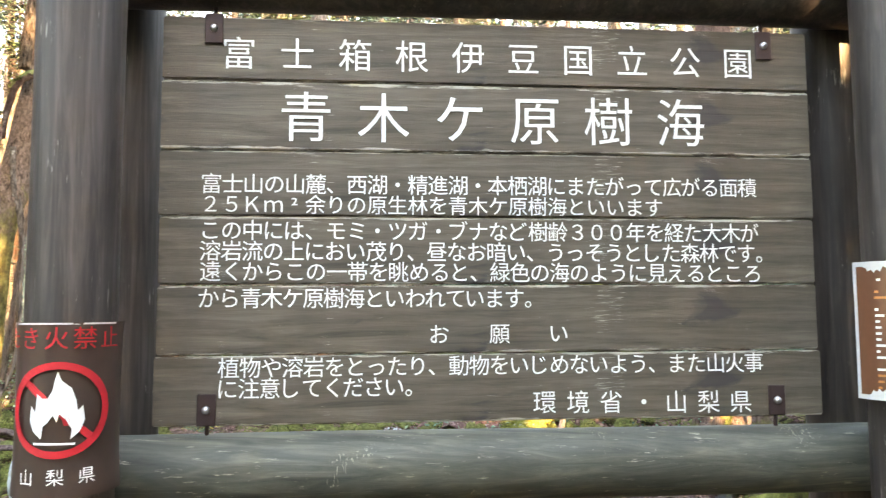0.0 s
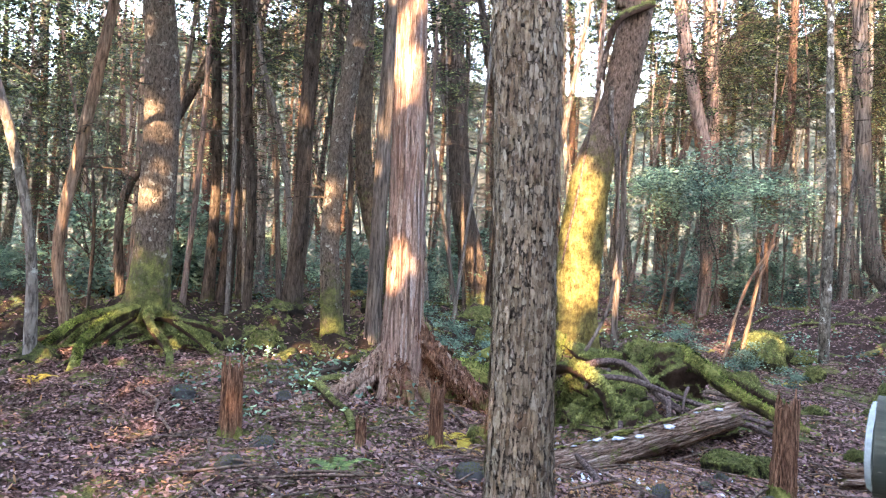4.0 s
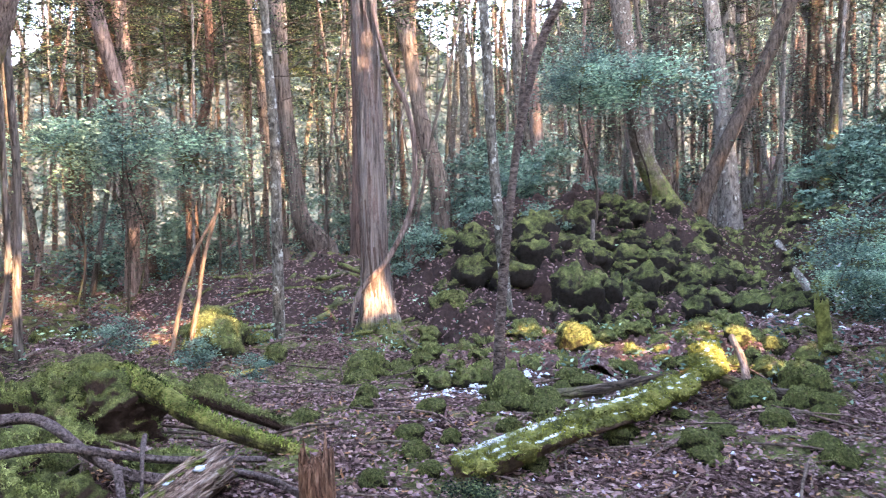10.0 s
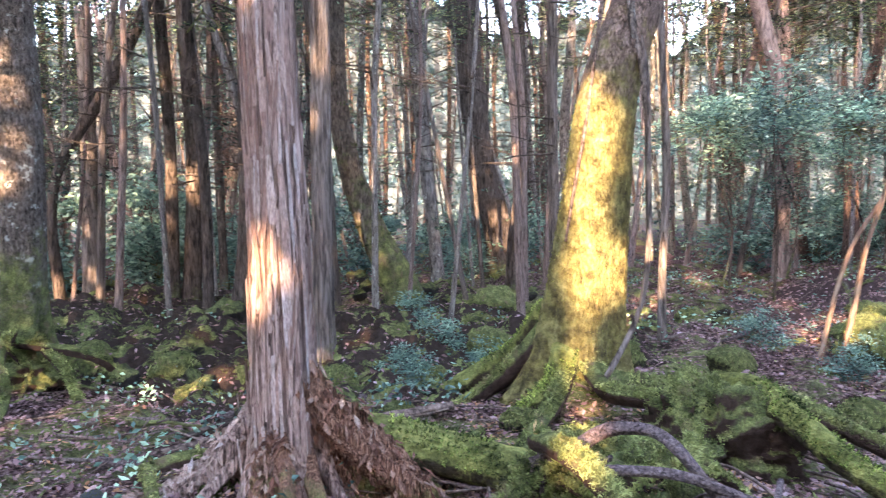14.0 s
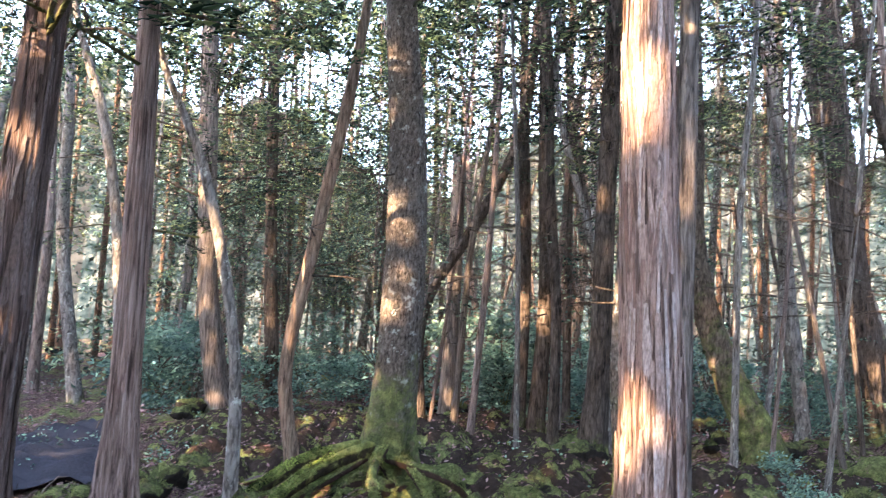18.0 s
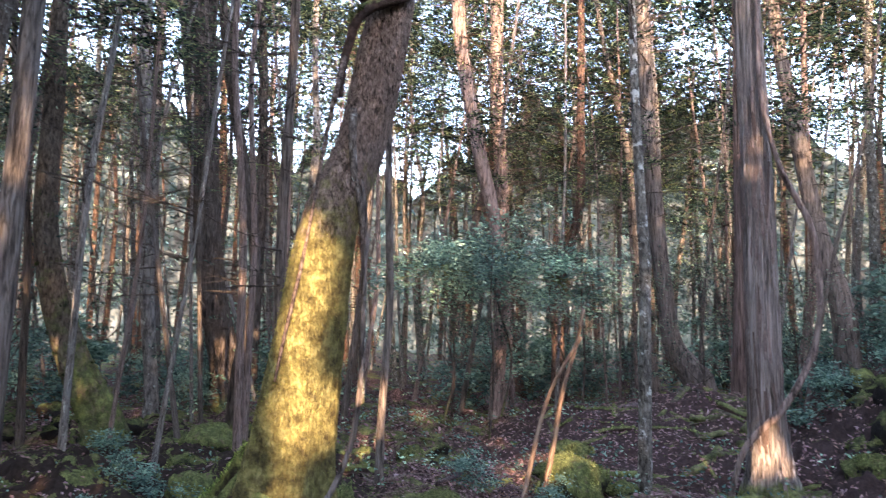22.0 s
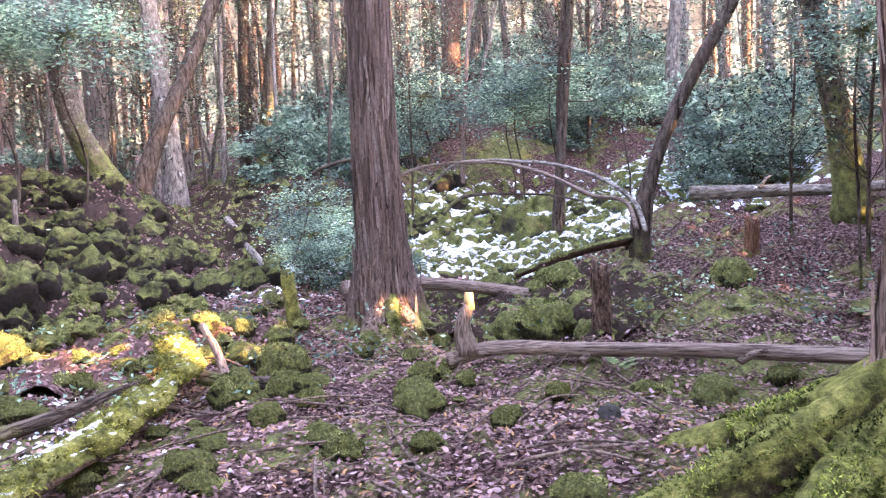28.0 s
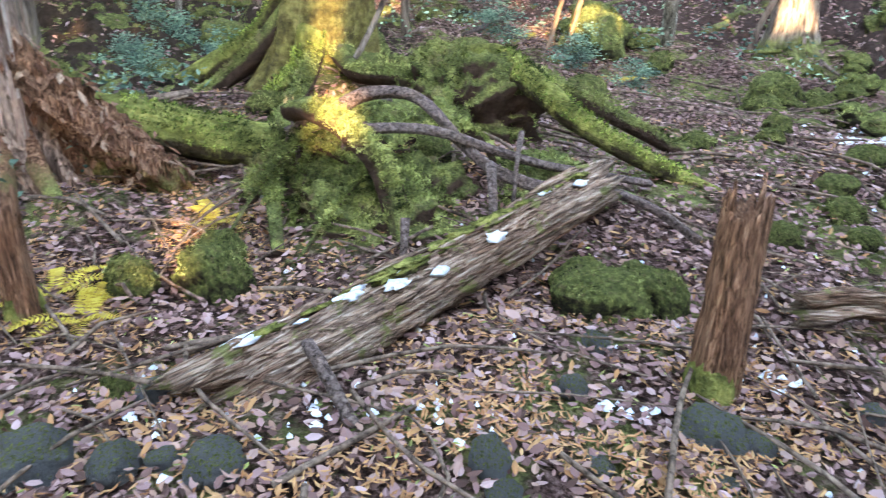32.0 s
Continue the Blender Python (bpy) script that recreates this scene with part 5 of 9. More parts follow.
def letters(text, size, spots, thick=0.0):
    """One mesh of the characters, each centred on its spot (x, z), in the plane y = 0."""
    vs, qs, ts, n = [], [], [], 0
    for ch, (x, z) in zip(text, spots):
        cu = bpy.data.curves.new("letter", "FONT")
        cu.body, cu.size, cu.resolution_u, cu.offset = ch, size, 3, thick
        ob = bpy.data.objects.new("letter", cu)
        me = bpy.data.meshes.new_from_object(ob)
        p = np.array([v.co[:] for v in me.vertices]).reshape(-1, 3)
        if len(p):
            lo, hi = p.min(0), p.max(0)
            small = ch in "、。・"
            mid = np.array([(lo[0] + hi[0]) / 2, size * 0.36]) if not small else np.array([(lo[0] + hi[0]) / 2 + (size * 0.3 if ch in "、。" else 0), size * 0.36])
            vs.append(np.stack([p[:, 0] - mid[0] + x, 0 * p[:, 0], p[:, 1] - mid[1] + z], -1))
            ts += [[n + i for i in f.vertices] for f in me.polygons]
            n += len(p)
        bpy.data.objects.remove(ob)
        bpy.data.curves.remove(cu)
        bpy.data.meshes.remove(me)
    return np.vstack(vs), ts


def letter_mesh(text, size, spots, mat, bend=None, thick=0.0):
    v, f = letters(text, size, spots, thick)
    if bend:
        v = bend(v)
    me = bpy.data.meshes.new("lettering")
    me.from_pydata(v.tolist(), [], f)
    me.materials.append(mat)
    return me


for text, u0, v0, u1, v1, size, thick in (
    ("富士箱根伊豆国立公園", 0.209, 0.106, 1.655, 0.101, 0.098, 0.0),
    ("青木ケ原樹海", 0.395, 0.284, 1.475, 0.284, 0.152, 0.0),
    ("富士山の山麓、西湖・精進湖・本栖湖にまたがって広がる面積", 0.141, 0.473, 1.669, 0.472, 0.06, 0.0),
    ("２５Ｋｍ²余りの原生林を青木ケ原樹海といいます", 0.139, 0.529, 1.388, 0.532, 0.058, 0.0),
    ("この中には、モミ・ツガ・ブナなど樹齢３００年を経た大木が", 0.14, 0.601, 1.672, 0.605, 0.06, 0.0),
    ("溶岩流の上におい茂り、昼なお暗い、うっそうとした森林です。", 0.141, 0.658, 1.716, 0.664, 0.06, 0.0),
    ("遠くからこの一帯を眺めると、緑色の海のように見えるところ", 0.142, 0.714, 1.676, 0.722, 0.06, 0.0),
    ("から青木ケ原樹海といわれています。", 0.14, 0.787, 1.034, 0.791, 0.06, 0.0),
    ("お願い", 0.766, 0.889, 1.103, 0.889, 0.06, 0.0),
    ("植物や溶岩をとったり、動物をいじめないよう、また山火事", 0.195, 0.975, 1.67, 0.977, 0.06, 0.0),
    ("に注意してください。", 0.193, 1.031, 0.698, 1.031, 0.06, 0.0),
    ("環境省・山梨県", 1.059, 1.08, 1.627, 1.087, 0.068, 0.0),
):
    n = len(text) - 1
    spots = [(u0 + (u1 - u0) * k / n, -(v0 + (v1 - v0) * k / n)) for k in range(n + 1)]
    for ch, spot in zip(text, spots):
        hang("character", letter_mesh(ch, size, [spot], WHITE, None, thick), sign, "", Matrix.Translation(on_board(0, 0, 0.003)) @ BOARD_TURN)

for u, v, up in ((0.141, 0.049, 1), (1.734, 0.057, 1), (0.139, 1.073, -1), (1.734, 1.071, -1)):
    bm = bmesh.new()
    bmesh.ops.create_cube(bm, size=1)
    bmesh.ops.scale(bm, vec=(0.05, 0.006, 0.085), verts=bm.verts)
    bmesh.ops.bevel(bm, geom=bm.edges[:], offset=0.002, segments=1, affect="EDGES")
    b = part("bracket", bm, IRON, sign, "brown iron bracket", m=Matrix.Translation(on_board(u, v - up * 0.012, 0.004)) @ BOARD_TURN)
    bm = bmesh.new()
    bmesh.ops.create_uvsphere(bm, u_segments=12, v_segments=8, radius=0.011)
    part("bolt", bm, STEEL, b, "steel bolt head", True, m=Matrix.Translation((0, -0.004, 0)))
    bm = bmesh.new()
    bmesh.ops.create_cone(bm, cap_ends=True, segments=8, radius1=0.006, radius2=0.006, depth=0.09)
    part("rod", bm, IRON, b, "", m=Matrix.Translation((0, 0.012, up * 0.075)))

# the round-bent fire warning on the front post
plate_at = Vector((-0.94, 1.86, 1.225))
warning = thing("fire_warning_plate", plate_at, "brown no-fire warning plate bent round the log post", "sign")
warning.rotation_euler.z = radians(14)


def round_post(radius):
    def bend(v):
        th = v[:, 0] / radius
        return np.stack([np.sin(th) * (radius - v[:, 1]), -np.cos(th) * (radius - v[:, 1]), v[:, 2]], -1)
    return bend


def bent_sheet(w, h, radius, thick, mat, name, parent, label="", warp=0.0):
    xs, zs = np.linspace(-w / 2, w / 2, 25), np.linspace(-h / 2, h / 2, 13)
    X, Z = np.meshgrid(xs, zs, indexing="ij")
    n0, n1 = X.shape
    curl = -warp * (np.abs(Z) / (h / 2)) ** 3 * (0.6 + 0.4 * np.sin(X * 40))
    sheets = [round_post(radius)(np.stack([X.ravel(), (curl + d).ravel(), Z.ravel()], -1)) for d in (-thick, 0 * thick)]
    i, j = np.meshgrid(np.arange(n0 - 1), np.arange(n1 - 1), indexing="ij")
    a = (i * n1 + j).ravel()
    q = np.stack([a, a + n1, a + n1 + 1, a + 1], -1)
    v = np.vstack(sheets)
    return hang(name, raw_mesh(name, v, np.vstack([q, q[:, ::-1] + n0 * n1]), mat, True), parent, label)


bent_sheet(0.35, 0.40, 0.114, 0.002, PLATE, "plate", warning, "", 0.006)
bend = round_post(0.1215)


def flat_shape(points, mat, name, parent, label=""):
    """A flat outline (x, z), bent round the post."""
    p = np.array(points, float)
    bm = bmesh.new()
    f = bm.faces.new([bm.verts.new((x, 0, z)) for x, z in p])
    bmesh.ops.triangulate(bm, faces=[f])
    bmesh.ops.subdivide_edges(bm, edges=bm.edges[:], cuts=2, use_grid_fill=True)
    for v in bm.verts:
        v.co = Vector(bend(np.array([v.co[:]]))[0])
    return part(name, bm, mat, parent, label)


def ring_mesh(r0, r1, stretch):
    th = np.linspace(0, 2 * np.pi, 49)[:-1]
    v = np.vstack([np.stack([r * np.cos(th), 0 * th, stretch * r * np.sin(th)], -1) for r in (r0, r1)])
    j = np.arange(48)
    return raw_mesh("ring", bend(v), np.stack([j, (j + 1) % 48, 48 + (j + 1) % 48, 48 + j], -1), RED)


hang("ring", ring_mesh(0.1, 0.118, 0.93), warning, "red prohibition ring")
flat_shape([(-0.082, 0.058), (-0.07, 0.07), (0.08, -0.058), (0.068, -0.07)], RED, "bar", warning, "red diagonal bar")
FLAME = [(-0.33, -0.72), (-0.52, -0.52), (-0.61, -0.25), (-0.59, 0.12), (-0.46, -0.08), (-0.44, 0.42), (-0.33, 0.3), (-0.2, 0.3), (-0.1, 0.5), (-0.06, 0.75), (0.0, 0.97), (0.08, 0.75), (0.2, 0.55), (0.22, 0.36), (0.3, 0.55), (0.4, 0.25), (0.44, -0.02), (0.55, 0.1), (0.6, -0.25), (0.5, -0.55), (0.3, -0.74), (0.33, -0.5), (0.2, -0.25), (0.06, -0.1), (0.0, -0.3), (-0.08, -0.12), (-0.2, -0.32), (-0.26, -0.2), (-0.36, -0.45)]
bend = round_post(0.1225)
flat_shape([(x * 0.1, z * 0.09) for x, z in FLAME], WHITE, "flame", warning, "white flame shape")
flat_shape([(0.03, 0.0), (0.012, -0.022), (0.016, -0.036), (0.036, -0.034)], RED, "inner_flame", warning, "small red flame")
flat_shape([(-0.05, -0.072), (-0.05, -0.077), (0.04, -0.08), (0.04, -0.075)], WHITE, "line", warning, "white line")
for ch, spot in zip("たき火禁止", [(-0.13 + 0.062 * k, 0.163) for k in range(5)]):
    hang("character", letter_mesh(ch, 0.056, [spot], RED, round_post(0.1215)), warning, "red character")
for ch, spot in zip("山梨県", [(-0.068 + 0.068 * k, -0.152) for k in range(3)]):
    hang("character", letter_mesh(ch, 0.04, [spot], WHITE, round_post(0.1215)), warning, "white character")
bent_sheet(0.27, 0.004, 0.1205, 0.001, PLATE_EDGE, "edge", warning).location.z = 0.197

# the visitor notice on the other front post
notice = thing("visitor_notice", (1.208, 2.055, 1.39), "brown laminated notice with small white print wrapped round a post", "sign")
bent_sheet(0.36, 0.36, 0.132, 0.001, PLATE_EDGE, "laminate", notice, "clear white-edged laminate", 0.004)
bent_sheet(0.34, 0.335, 0.1345, 0.001, NOTICE, "sheet", notice)
bend = round_post(0.1375)
nrng = random.Random(8)
for k in range(20):
    z, wide = 0.15 - 0.0155 * k, nrng.uniform(0.12, 0.24)
    if k in (2, 5, 15):
        continue
    x0 = -wide / 2 if k < 2 else -0.125
    flat_shape([(x0, z), (x0 + wide, z), (x0 + wide, z - 0.006), (x0, z - 0.006)], ORANGE if k in (3, 4, 17, 18, 19) else WHITE, "print_line", notice)


# ---- roots of the big trees ----
def rooted(parent, points, r0, r1, mat, seed, label=""):
    n = len(points) - 1
    return root(parent, [(x, y, z, r0 + (r1 - r0) * k / n) for k, (x, y, z) in enumerate(points)], mat, 12, seed, label)


def chips(me, count, seed, size, mat):
    """Loose shreds of bark and rotten wood that hang down a mesh."""
    rng = np.random.default_rng(seed)
    n = len(me.vertices)
    co, no = np.empty(n * 3, np.float32), np.empty(n * 3, np.float32)
    me.vertices.foreach_get("co", co)
    me.vertex_normals.foreach_get("vector", no)
    pick = rng.integers(0, n, count)
    co, no = co.reshape(-1, 3)[pick], no.reshape(-1, 3)[pick]
    way = np.array([0, 0, -1.0]) + rng.normal(0, 0.4, (count, 3)) + no * 0.25
    way -= no * ((way * no).sum(1) - 0.15)[:, None]
    way /= np.linalg.norm(way, axis=1)[:, None]
    side = np.cross(no, way)
    side /= np.linalg.norm(side, axis=1)[:, None] + 1e-9
    v, q = leaf_flat(co + no * rng.uniform(0.002, 0.02, (count, 1)) + rng.normal(0, 0.008, (count, 3)), way, side, size * rng.uniform(0.4, 1.5, count), size * 0.3 * rng.uniform(0.5, 1.6, count), 0.2)
    return raw_mesh("shredded_bark", v, q, mat)


def buttress(parent, rows, mat, seed, label="", shreds=700):
    """A broad sloping foot that runs from the trunk into the ground."""
    me = stem_mesh("buttress", rows, mat, 40, 0.03, parent.location, seed=seed, rough=0.34, ridges=0.16)
    ob = hang("buttress", me, parent, label)
    tagged(hang("shredded_bark", chips(me, shreds, seed, 0.075, RED_SHRED if mat == ROTTEN else CEDAR_STRIP), ob, "loose crumbling shreds"), kind="stuff")
    return ob


buttress(cedar_a, [(-5.06, 5.2, 0.78, 0.09), (-4.99, 5.26, 0.55, 0.15), (-4.88, 5.36, 0.36, 0.19), (-4.74, 5.48, 0.2, 0.2), (-4.6, 5.6, 0.06, 0.19), (-4.48, 5.7, -0.08, 0.13)], ROTTEN, 2, "crumbling red-brown buttress")
buttress(cedar_a, [(-5.1, 5.16, 0.6, 0.08), (-5.18, 5.06, 0.4, 0.13), (-5.3, 4.93, 0.22, 0.13), (-5.45, 4.76, 0.1, 0.1), (-5.55, 4.5, 0.04, 0.075), (-5.58, 4.2, -0.02, 0.05)], BARK["cedar_red"], 1, "long ridged root foot")
buttress(cedar_a, [(-5.06, 5.14, 0.5, 0.09), (-4.98, 5.04, 0.28, 0.12), (-4.9, 4.95, 0.1, 0.11), (-4.82, 4.85, -0.05, 0.07)], ROTTEN, 12, "crumbling red-brown buttress")
rooted(cedar_a, [(-4.95, 5.42, 0.34), (-4.72, 5.68, 0.27), (-4.45, 5.84, 0.2), (-4.18, 5.95, 0.17), (-3.9, 6.05, 0.15)], 0.15, 0.11, MOSS_FRESH, 3, "thick root under bright moss")
rooted(cedar_a, [(-5.2, 5.25, 0.4), (-5.5, 5.35, 0.16), (-5.85, 5.3, 0.03)], 0.11, 0.04, BARK["cedar_red"], 4)
rooted(moss_a, [(-5.0, 7.45, 0.75), (-5.25, 7.4, 0.45), (-5.5, 7.2, 0.26), (-5.72, 6.95, 0.1), (-5.95, 6.75, 0.0)], 0.13, 0.04, MOSS_FRESH, 5, "mossy root")
rooted(moss_a, [(-4.95, 7.35, 0.6), (-5.12, 7.15, 0.36), (-5.25, 6.95, 0.2), (-5.4, 6.6, 0.06)], 0.12, 0.04, MOSS_WOOD, 55, "mossy root")
rooted(moss_a, [(-4.75, 7.25, 0.5), (-4.7, 7.05, 0.3), (-4.78, 6.8, 0.16), (-4.7, 6.55, 0.02)], 0.12, 0.05, MOSS_FRESH, 56, "mossy root")
rooted(moss_a, [(-4.6, 7.3, 0.4), (-4.3, 7.05, 0.34), (-4.02, 6.95, 0.36), (-3.7, 6.9, 0.4)], 0.07, 0.06, MOSS_WOOD, 57, "mossy root")
rooted(moss_a, [(-4.75, 7.3, 0.45), (-4.6, 6.95, 0.3), (-4.5, 6.6, 0.2), (-4.45, 6.3, 0.1)], 0.08, 0.04, MOSS_WOOD, 6, "mossy root")
rooted(moss_a, [(-4.7, 7.4, 0.42), (-4.37, 7.24, 0.36), (-4.05, 7.35, 0.34), (-3.75, 7.5, 0.2)], 0.08, 0.05, MOSS_WOOD, 7, "mossy root")
rooted(moss_a, [(-5.0, 7.5, 0.5), (-5.35, 7.45, 0.32), (-5.7, 7.2, 0.1)], 0.09, 0.04, MOSS_WOOD, 8, "mossy root")
rooted(lichen_a, [(-9.1, 5.1, 0.5), (-8.85, 4.6, 0.4), (-8.5, 4.2, 0.28), (-7.9, 3.75, 0.05)], 0.085, 0.05, MOSS_FRESH, 9, "bright mossy root")
rooted(lichen_a, [(-9.1, 5.2, 0.5), (-8.5, 4.9, 0.38), (-7.8, 4.7, 0.16), (-7.35, 4.4, 0.0)], 0.07, 0.035, MOSS_WOOD, 10, "bright mossy root")
rooted(lichen_a, [(-9.0, 5.35, 0.45), (-8.3, 5.3, 0.28), (-7.6, 5.15, 0.12), (-7.0, 4.95, 0.02)], 0.06, 0.03, MOSS_WOOD, 11, "mossy root")
rooted(lichen_a, [(-9.25, 5.0, 0.5), (-9.2, 4.5, 0.4), (-8.9, 4.0, 0.2), (-8.5, 3.5, 0.0)], 0.08, 0.045, MOSS_FRESH, 12, "bright mossy root")
lrng = np.random.default_rng(4)
for k in range(9):
    a, far = lrng.uniform(-2.6, 0.9), lrng.uniform(0.8, 1.7)
    c, e = np.array([math.cos(a), math.sin(a)]), lrng.normal(0, 0.2, (2, 2))
    p, q = np.array([-9.1, 5.1]) + c * far * 0.5 + e[0], np.array([-9.1, 5.1]) + c * far + e[1]
    rooted(lichen_a, [(-9.1, 5.1, 0.45), (*p, float(lift(*p)) + 0.16), (*q, float(lift(*q)))], 0.05, 0.018, MOSS_WOOD, 130 + k, "thin mossy root")
for k in range(5):
    t = -0.9 + 0.55 * k
    rooted(cedar_c, [(3.2, 8.6, 0.35), (3.2 + 0.3 * math.sin(t) - 0.1, 8.6 - 0.34 * math.cos(t), 0.14), (3.2 + 0.55 * math.sin(t) - 0.15, 8.6 - 0.55 * math.cos(t), 0.0)], 0.15, 0.05, BARK["cedar_dark"] if k != 1 else MOSS_WOOD, 20 + k)
for k, (dx, dy) in enumerate(((-0.75, 0.1), (-0.85, 0.5), (-0.5, -0.4), (-0.2, 0.7))):
    rooted(cedar_e, [(2.12, 3.95, 0.5), (2.12 + dx * 0.45, 3.95 + dy * 0.45, 0.3), (2.12 + dx, 3.95 + dy, 0.12), (2.12 + dx * 1.5, 3.95 + dy * 1.5, -0.02)], 0.17, 0.1, MOSS_FRESH, 30 + k, "broad root under thick green moss")
for k, (dx, dy) in enumerate(((0.35, -0.25), (-0.3, -0.3), (0.1, -0.4))):
    rooted(cedar_b, [(-1.83, 11.48, 0.28), (-1.83 + dx * 0.6, 11.48 + dy * 0.6, 0.08), (-1.83 + dx * 1.1, 11.48 + dy * 1.1, -0.04)], 0.11, 0.04, BARK["cedar_pale"], 40 + k)
rooted(bent_a, [(3.15, 14.4, 0.7), (3.45, 14.0, 0.5), (3.8, 13.6, 0.42), (4.1, 13.4, 0.4)], 0.2, 0.1, MOSS_WOOD, 50, "mossy foot")
rooted(lean_e, [(6.7, 7.9, 0.6), (6.32, 8.13, 0.55), (6.0, 8.57, 0.4), (5.64, 8.99, 0.2)], 0.07, 0.04, MOSS_WOOD, 51, "mossy foot")

# limbs that show
root(dark_sap, [(-0.62, 8.19, 2.1, 0.03), (-0.58, 8.2, 2.6, 0.022), (-0.52, 8.2, 3.1, 0.018), (-0.55, 8.2, 4.2, 0.01)], BARK["dark_thin"], 8, 61, "", "limb")
root(cedar_b, [(-2.2, 11.2, 0.0, 0.035), (-2.03, 11.15, 0.58, 0.035), (-1.71, 11.2, 0.94, 0.038), (-1.42, 11.3, 1.5, 0.036), (-1.34, 11.35, 2.07, 0.034), (-1.42, 11.34, 2.76, 0.034), (-1.63, 11.3, 3.22, 0.032), (-1.78, 11.3, 3.8, 0.03), (-1.85, 11.35, 5.2, 0.025)], BARK["pink"], 10, 62, "woody vine hanging beside the trunk", "vine")
# ---- stumps, logs and sticks ----
def lying(name, points, r0, r1, mat, label, category="log", sides=20, seed=0, rough=0.12, ridges=0.05, group="", jag=0.0):
    """A log or branch lying along points, from radius r0 to r1; its own z runs along it."""
    n = len(points) - 1
    p = np.array(points, float)
    turn = Vector(p[-1] - p[0]).to_track_quat("Z", "Y").to_matrix().to_4x4()
    local = (p - p[0]) @ np.array(turn.to_3x3())
    top = thing(name, points[0], label, category, group)
    top.matrix_basis = Matrix.Translation(points[0]) @ turn
    v, q, t = tube([(*w, r0 + (r1 - r0) * k / n) for k, w in enumerate(local)], sides, 0.04, rough, ridges, seed=seed)
    if jag:
        rng = np.random.default_rng(seed)
        v[:sides, 2] += rng.uniform(-1, 0.4, sides) * jag
        v[-2 - sides : -2, 2] += rng.uniform(-0.3, 1, sides) * jag * 0.7
    me = raw_mesh("wood", v, q, mat, True, t)
    w = hang("wood", me, top)
    if name == "fallen_tree":
        for u, side in ((0.3, 0.6), (0.62, -0.4)):
            c = local[0] + (local[-1] - local[0]) * u
            hang("branch_stub", stem_mesh("branch_stub", [(*c, 0.03), (c[0] + side * r0 * 2, c[1] + r0 * 1.2, c[2] + 0.1, 0.022), (c[0] + side * r0 * 3, c[1] + r0 * 1.6, c[2] + 0.16, 0.014)], mat, 9, 0.03, seed=seed + 3), top, "snapped branch stub")
    if mat in (MOSS_LOG, MOSS_WOOD):
        tagged(hang("moss", fuzz(me, 4000, seed, 0.03, 0.0, turn, MOSS_TUFT_GOLD), w, "thick green moss"), kind="stuff")
    return top


def broken_stub(name, x, y, high, r, mat, label, seed, lean=(0, 0)):
    """A snapped upright stub with a splintered top."""
    rng = np.random.default_rng(seed)
    z = float(lift(x, y))
    top = thing(name, (x, y, z), label, "stump")
    v, q, t = tube([(0, 0, -0.08, r * 1.12), (lean[0] * 0.3, lean[1] * 0.3, high * 0.3, r), (lean[0] * 0.7, lean[1] * 0.7, high * 0.7, r * 0.95), (*lean, high, r * 0.92)], 26, 0.03, 0.08, 0.07, seed=seed)
    ring = v[-2 - 26 : -2]
    jag = rng.uniform(-0.5, 0.7, 26) * r * 0.9
    v[-2 - 26 : -2, 2] += jag
    v[-1, 2] -= r * 0.6
    hang("wood", raw_mesh("wood", v, q, mat, True, t), top)
    for k in range(5):
        a = rng.uniform(0, 6.28)
        c = np.array([lean[0] + 0.7 * r * math.cos(a), lean[1] + 0.7 * r * math.sin(a)])
        hang("splinter", stem_mesh("splinter", [(*c, high * 0.8, r * 0.2), (*c, high + r * 0.2, r * 0.13), (*(c * 1.04), high + r * rng.uniform(0.5, 1.2), r * 0.03)], mat, 5, 0.05, seed=k), top)
    if mat != MOSS_WOOD and high > 0.3:
        skirt = stem_mesh("moss_skirt", [(0, 0, -0.05, r * 1.25), (0, 0, high * 0.12, r * 1.14), (lean[0] * 0.2, lean[1] * 0.2, high * 0.22, r * 0.9)], MOSS_CUSHION, 18, 0.02, seed=seed + 9, rough=0.2)
        hang("moss", skirt, top, "green moss round the foot")
    return top


broken_stub("broken_stub", -1.98, 4.97, 0.56, 0.078, ROTTEN, "short rotten red-brown stub standing in fallen leaves", 1, (-0.0, 0.06))
broken_stub("broken_stub", -5.37, 3.68, 0.5, 0.085, ROTTEN, "thin rotten stub near the red cedar", 2)
broken_stub("broken_stub", -0.12, 5.1, 0.28, 0.05, ROTTEN, "small leaning stub on the leaf litter", 3, (0.02, 0.03))
broken_stub("broken_stub", 3.81, 6.58, 0.62, 0.1, BARK["pine"], "knee-high broken brown stump with moss at its foot", 4)
broken_stub("mossy_snag", 2.33, 8.85, 0.5, 0.075, MOSS_CUSHION, "pointed snag covered in green moss", 5, (-0.06, 0.0))
broken_stub("wood_splinter", -4.2, 6.2, 0.28, 0.03, CUT_WOOD, "pale orange splintered wood stub", 6, (-0.03, 0))
broken_stub("broken_stub", -4.3, 3.9, 0.18, 0.04, ROTTEN, "stubby rotten stick end", 7)
broken_stub("broken_stub", -4.08, 4.42, 0.42, 0.058, ROTTEN, "thin brown stub beside the cedar roots", 8)
broken_stub("broken_stub", 7.6, 6.9, 0.4, 0.09, ROTTEN, "dark broken stump on the slope", 9)

